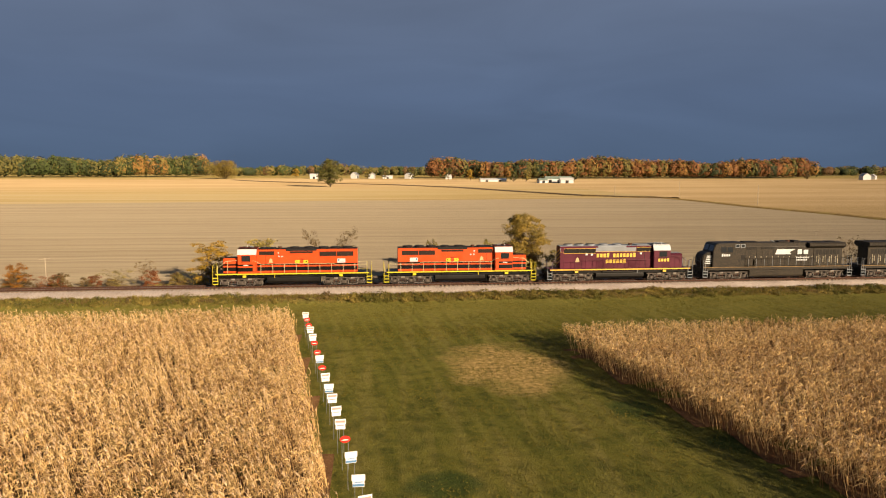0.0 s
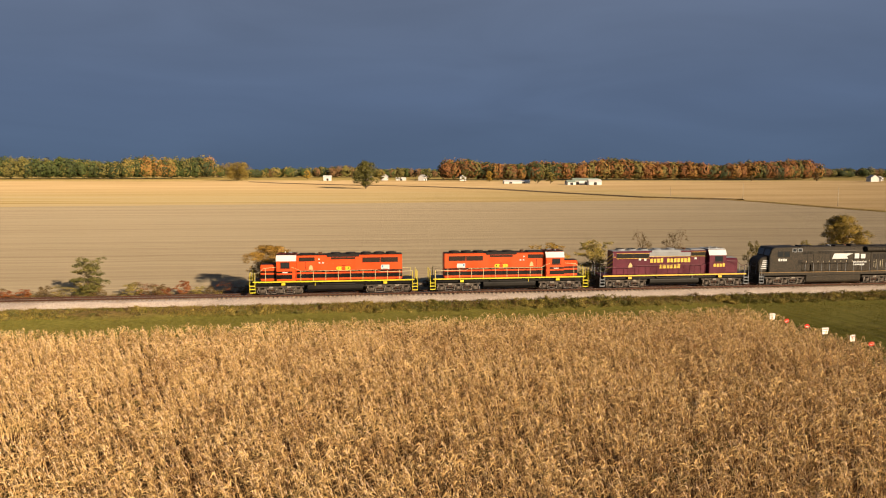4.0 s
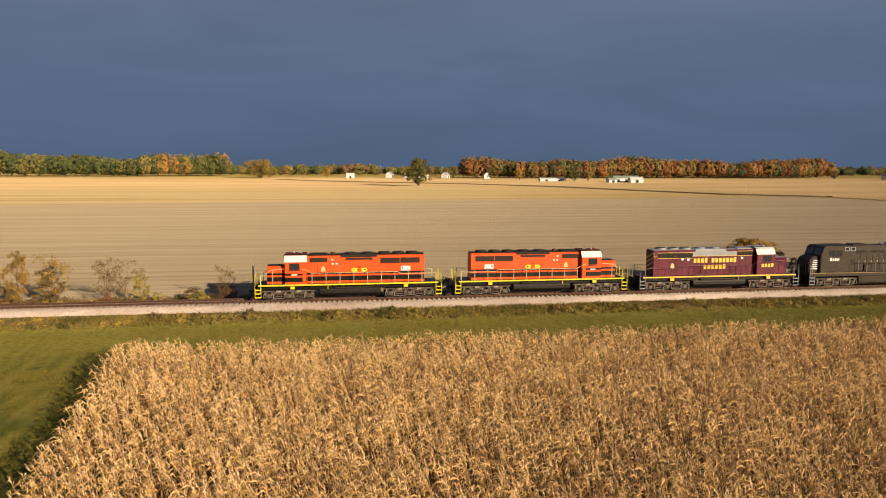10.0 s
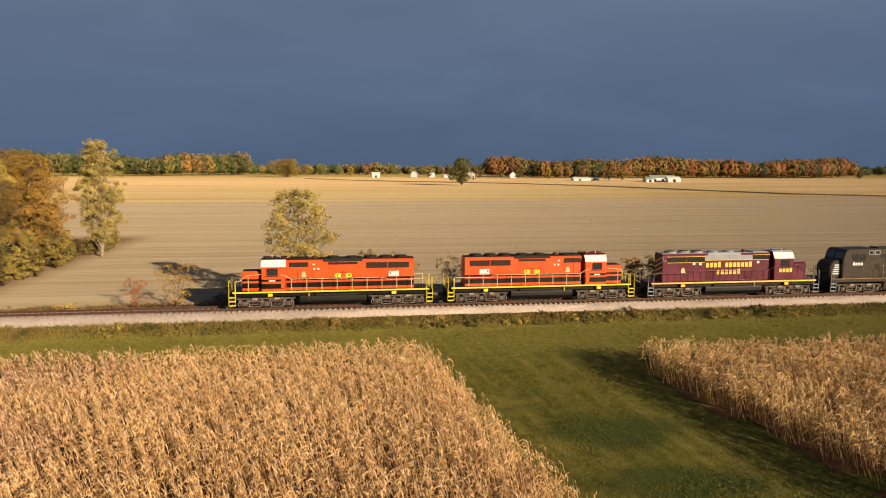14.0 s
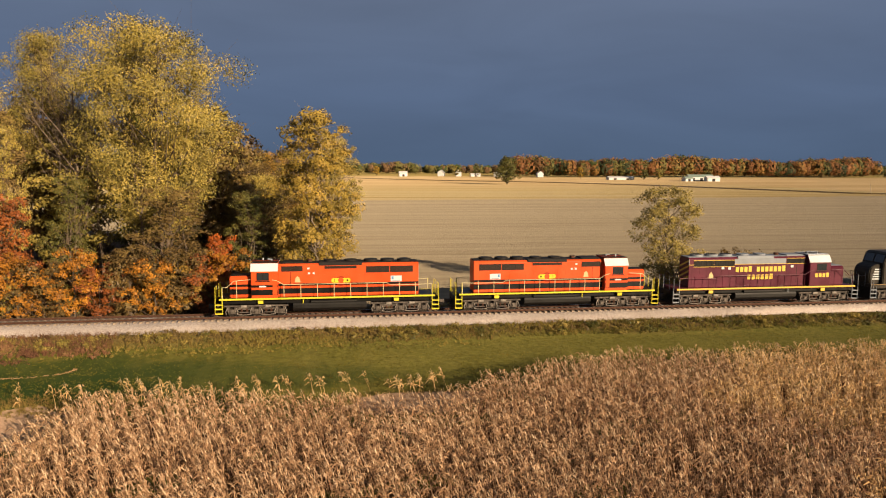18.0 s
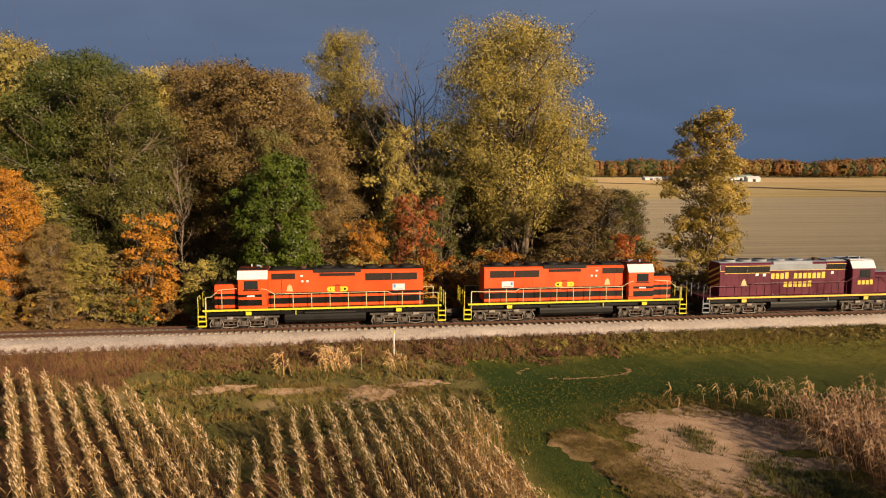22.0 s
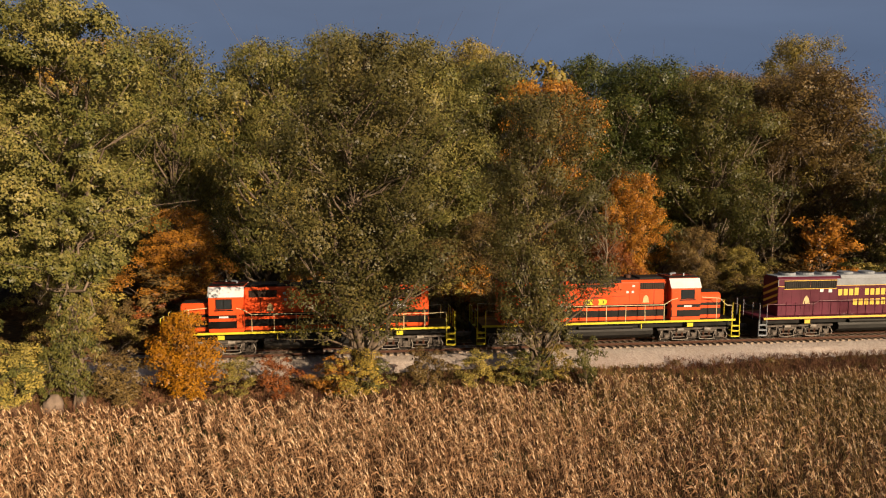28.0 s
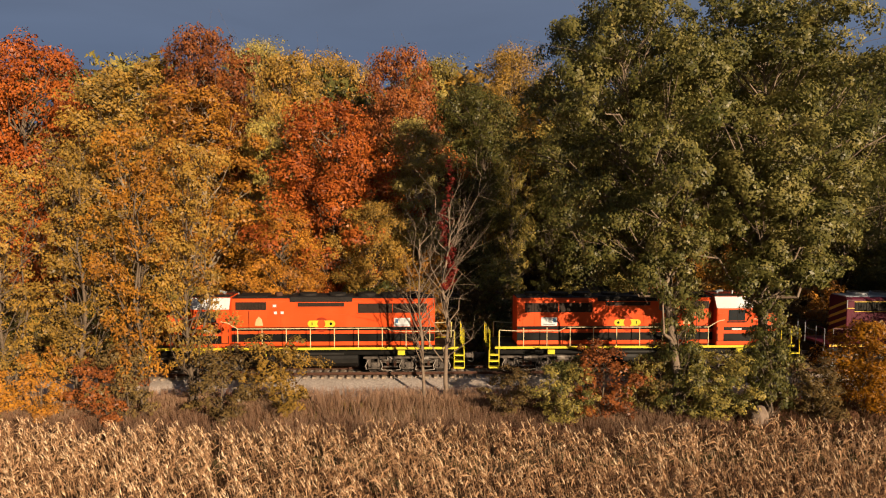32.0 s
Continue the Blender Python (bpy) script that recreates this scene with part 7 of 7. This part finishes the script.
def wide_cab(label, body):
    """A wide-nosed six-axle locomotive, 22.3 m over couplers, dusty black."""
    L = thing("locomotive", label, "locomotive", "locomotives of the train")
    bm = BM()
    box(bm, -10.4, 10.4, -1.45, 1.45, 1.30, 1.72)
    part("underframe", soft(bm, 0.03), body, L)
    plates("sill_stripe", -10.35, 10.35, 1.66, 1.72, 1.45, M["dull_line"], L, 0.01, "dull ochre sill line")
    bm = BM()
    along_y(bm, [(-10.25, 1.72), (-10.42, 2.7), (-10.25, 3.30), (-9.95, 3.56), (-9.1, 3.78), (-8.9, 3.78), (-8.9, 1.72)], -1.12, 1.12)
    part("nose", soft(bm, 0.14, 3), body, L, "wide sloping nose")
    bm = BM()
    along_y(bm, [(-9.15, 1.72), (-9.15, 3.75), (-8.85, 4.66), (-8.5, 4.86), (-4.7, 4.90), (-4.7, 1.72)], -1.5, 1.5)
    part("cab", soft(bm, 0.06, 2), body, L)
    bm = BM()
    for y0, y1 in ((-1.3, -0.1), (0.1, 1.3)):
        n = Vector((-1.12, 0, 0.40)).normalized() * 0.012
        p = [Vector((-9.12, y0, 3.84)), Vector((-9.12, y1, 3.84)), Vector((-8.87, y1, 4.60)), Vector((-8.87, y0, 4.60))]
        v = [bm.verts.new(q) for q in p] + [bm.verts.new(q + n * 2) for q in p]
        for f in ((0, 1, 2, 3), (4, 5, 6, 7), (0, 1, 5, 4), (1, 2, 6, 5), (2, 3, 7, 6), (3, 0, 4, 7)):
            bm.faces.new([v[i] for i in f])
    part("windshield", bm, M["glass"], L)
    for s in (-1, 1):
        for x0, x1 in ((-8.1, -7.3), (-7.2, -6.4)):
            bm = BM()
            box(bm, x0, x1, *sorted((s * 1.5, s * 1.515)), 3.66, 4.4)
            w = part("side_window", bm, M["black_paint"], L)
            bm = BM()
            box(bm, x0 + 0.06, x1 - 0.06, *sorted((s * 1.515, s * 1.522)), 3.72, 4.34)
            part("pane", bm, M["glass"], w)
        for x0 in (-6.1, -5.35):
            bm = BM()
            box(bm, x0, x0 + 0.62, *sorted((s * 1.5, s * 1.515)), 4.28, 4.74)
            w = part("cabinet_window", bm, M["grey"], L)
            bm = BM()
            box(bm, x0 + 0.08, x0 + 0.54, *sorted((s * 1.515, s * 1.522)), 4.34, 4.68)
            part("pane", bm, M["glass"], w)
        for i in range(5):
            bm = BM()
            z = 2.15 + i * 0.24
            box(bm, -10.05 + i * 0.06, -9.0 + i * 0.10 - 0.2, *sorted((s * 1.12, s * 1.127)), z, z + 0.12)
            part("nose_stripe", bm, M["white"], L, "white nose stripe")
        bm = BM()
        box(bm, -5.3, -4.75, *sorted((s * 1.5, s * 1.52)), 2.7, 3.3)
        part("vent", bm, M["grille_black"], L)
    letters(L, -8.0, -6.75, 3.14, 3.48, 1.5, (4,), M["white"])
    # hood
    bm = BM()
    along_x(bm, [(-1.05, 1.72), (1.05, 1.72), (1.05, 4.35), (0.80, 4.86), (-0.80, 4.86), (-1.05, 4.35)], -4.7, 5.2)
    part("long_hood", soft(bm, 0.05), body, L)
    bm = BM()
    along_x(bm, [(-1.05, 1.72), (1.05, 1.72), (1.05, 4.20), (-1.05, 4.20)], 5.2, 9.3)
    part("radiator_cabin", soft(bm, 0.04), body, L, "tall housing at the rear")
    for s in (-1, 1):
        bm = BM()
        along_x(bm, [(s * 0.0, 4.20), (s * 1.02, 4.06), (s * 1.56, 4.36), (s * 1.56, 4.62), (s * 1.36, 4.84), (s * 0.0, 4.86)], 4.3, 9.5)
        part("radiator_wing", soft(bm, 0.03), body, L, "flared radiator wing over the hood")
        for i in range(24):
            bm = BM()
            x = 4.45 + i * 0.21
            box(bm, x, x + 0.05, *sorted((s * 1.555, s * 1.585)), 4.38, 4.60)
            part("wing_slat", bm, M["grille_black"], L)
        for i in range(7):
            bm = BM()
            x = 5.5 + i * 0.5
            box(bm, x, x + 0.36, *sorted((s * 1.05, s * 1.075)), 3.2, 3.86)
            part("louvre", bm, M["grille_black"], L)
        for x, z in ((5.6, 2.2), (6.5, 2.2), (7.4, 2.2), (8.3, 2.2)):
            bm = BM()
            box(bm, x, x + 0.10, *sorted((s * 1.05, s * 1.10)), z, z + 0.75)
            box(bm, x + 0.3, x + 0.36, *sorted((s * 1.05, s * 1.12)), z - 0.2, z + 0.95)
            part("ladder_bar", bm, M["rail_grey"], L)
        for x0, x1, z0, z1 in ((-4.6, -3.5, 1.9, 2.9), (-3.3, -2.5, 1.9, 2.6)):
            bm = BM()
            box(bm, x0, x1, *sorted((s * 1.05, s * 1.36)), z0, z1)
            part("equipment_box", soft(bm, 0.03), body, L)
    for i in range(12):
        x = -4.5 + i * 0.80
        plates("hood_door", x + 0.03, x + 0.77, 2.0, 3.9, 1.05, body, L, 0.03)
        plates("door_latch", x + 0.62, x + 0.70, 2.9, 3.05, 1.08, M["rail_grey"], L, 0.015)
        plates("door_gap", x - 0.02, x + 0.03, 2.0, 3.9, 1.05, M["grille_black"], L, 0.008)
    for x0, x1, z0, z1, y in ((-2.3, -0.4, 4.0, 4.34, 1.05), (-4.4, -2.9, 3.95, 4.32, 1.05), (1.4, 3.0, 4.02, 4.30, 1.05)):
        for s in (-1, 1):
            bm = BM()
            box(bm, x0, x1, *sorted((s * y, s * (y + 0.02))), z0, z1)
            gr = part("grille", bm, M["grille_black"], L)
            for i in range(int((x1 - x0) / 0.2)):
                bm = BM()
                xx = x0 + (i + 0.5) * 0.2
                box(bm, xx - 0.025, xx + 0.025, *sorted((s * (y + 0.02), s * (y + 0.05))), z0 + 0.03, z1 - 0.03)
                part("slat", bm, body, gr)
    y = 1.05 + 0.013
    for s in (-1, 1):
        bm = BM()
        along_y(bm, [(-0.3, 3.30), (2.0, 3.30), (1.75, 3.60), (2.6, 3.98), (0.0, 3.98)], *sorted((s * (y + 0.02), s * (y + 0.026))))
        part("emblem", bm, M["white"], L, "pale slanted emblem")
    letters(L, 2.75, 4.5, 3.30, 3.95, y + 0.02, (2,), M["white"])
    letters(L, 2.7, 4.6, 2.72, 2.95, y + 0.02, (8,), M["white"])
    letters(L, 2.7, 4.3, 2.42, 2.64, y + 0.02, (7,), M["white"])
    for x0, x1, h in ((-4.4, -2.5, 0.12), (0.4, 1.8, 0.16), (2.6, 3.4, 0.22)):
        bm = BM()
        box(bm, x0, x1, -0.6, 0.6, 4.84, 4.86 + h)
        part("roof_hatch", soft(bm, 0.03), M["roof_black"], L)
    bm = BM()
    tube(bm, (2.0, 0, 4.8), (2.0, 0, 5.1), 0.3, 12)
    part("exhaust_pipe", bm, M["rust"], L)
    bm = BM()
    for q in (-0.14, 0, 0.14):
        tube(bm, (0.0, q, 5.0), (-0.35, q, 5.02), 0.03, 6, 0.07)
    box(bm, -0.06, 0.06, -0.2, 0.2, 4.84, 5.02)
    part("air_horn", bm, M["grey"], L)
    for x in (6.3, 8.0):
        bm = BM()
        tube(bm, (x, 0, 4.82), (x, 0, 4.90), 0.7, 20)
        part("radiator_fan", bm, M["roof_black"], L)
    for s in (-1, 1):
        yy = s * 1.46
        for i in range(13):
            bm = BM()
            x = -4.2 + i * 1.12
            tube(bm, (x, yy, 1.72), (x, yy, 2.80), 0.024, 6)
            part("handrail_post", bm, M["grey"], L)
        bm = BM()
        rod(bm, [(-4.6, yy, 2.8), (9.4, yy, 2.8), (10.1, yy, 2.6), (10.1, yy, 1.72)], 0.024, 6)
        part("handrail", bm, body, L)
        for x in (-10.15, 10.15):
            steps(L, x, s, 1, M["grey"])
            bm = BM()
            rod(bm, [(x, s * 1.5, 0.9), (x, s * 1.5, 2.7)], 0.024, 6)
            part("grab_rail", bm, M["grey"], L)
        end_rails(L, s * 10.5, s, body, M["grey"])
        coupler(L, s * 11.15, s)
        bm = BM()
        tube(bm, (-3.2, s * 1.30, 1.1), (-0.5, s * 1.30, 1.1), 0.16, 10)
        part("air_reservoir", bm, M["ns_black"], L)
    bm = BM()
    along_x(bm, [(-1.40, 0.55), (-1.15, 0.30), (1.15, 0.30), (1.40, 0.55), (1.42, 1.28), (-1.42, 1.28)], -4.0, 3.6)
    part("fuel_tank", soft(bm, 0.06, 2), body, L)
    for cx in (-6.75, 6.75):
        truck(L, cx, (-2.1, 0.0, 2.1), 2.75)
    return L


lead = road_switcher("orange road locomotive with black stripes and yellow sill", M["orange"], M["roof_black"], M["yellow"], None, M["yellow"], M["rail_pale"], "orange")
second = copy_thing(lead, Matrix.Identity(4))
tagged(second, "orange road locomotive with black stripes, coupled backwards")
third = road_switcher("maroon road locomotive with gold lettering and grey roof band", M["maroon"], M["grey"], M["gold"], None, M["grey"], M["maroon"], "maroon")
fourth = wide_cab("dusty black wide-nosed locomotive with white nose stripes", M["ns_black"])
fifth = copy_thing(fourth, Matrix.Identity(4))
tagged(fifth, "dusty black wide-nosed locomotive, coupled backwards at the rear")
CONSIST = ((lead, -10.49, 0), (second, 10.49, 180), (third, 31.47, 180), (fourth, 41.96 + 11.15, 0), (fifth, 41.96 + 22.3 + 11.15, 180))


# ---- ties: the nearest as single pieces, the rest joined ----
def tie_bm(bm, x, dy=0.0, w=0.115):
    return box(bm, x - w, x + w, -1.3 + dy, 1.3 + dy, -0.34, -0.172)


rng = np.random.default_rng(9)
tie_meshes = []
for i in range(6):
    bm = BM()
    tie_bm(bm, 0, rng.uniform(-0.07, 0.07), rng.uniform(0.10, 0.125))
    tie_meshes.append(mesh_of("tie", bm, M["tie"]))
near_ties = np.arange(-345, -186, 0.53)
for x in near_ties:
    o = new("tie", tie_meshes[int(rng.integers(6))])
    o.parent = track
    o.matrix_basis = pose(x + rng.normal(0, 0.015), 0, rng.normal(0, 0.006), 0, 0, rng.normal(0, 0.7))
bm = BM()
for x in np.concatenate([np.arange(-420, -345.2, 0.53), np.arange(-186 + 0.2, 120, 0.53)]):
    tie_bm(bm, x + rng.normal(0, 0.015), rng.uniform(-0.07, 0.07), rng.uniform(0.10, 0.125))
tagged(part("far_ties", bm, M["tie"], track), kind="stuff")


def motions():
    """The train rolls along the line at a steady pace and its wheels turn with it."""
    ts, ss = [t for t, s in TRAIN], [s for t, s in TRAIN]
    for loco, off, turn in CONSIST:
        walk(loco, [(t, pose(s + off, 0, 0, 0, 0, turn)) for t, s in TRAIN])
        spin = -1 if turn == 0 else 1
        for axle in [o for o in loco.children_recursive if o.name.startswith("wheelset")]:
            x, y, z = axle.location
            first = math.degrees(x)
            walk(axle, [(k / 15, pose(x, y, z, 0, first + spin * math.degrees((ss[0] - np.interp(k / 15, ts, ss)) / 0.508), 0)) for k in range(481)])


motions()
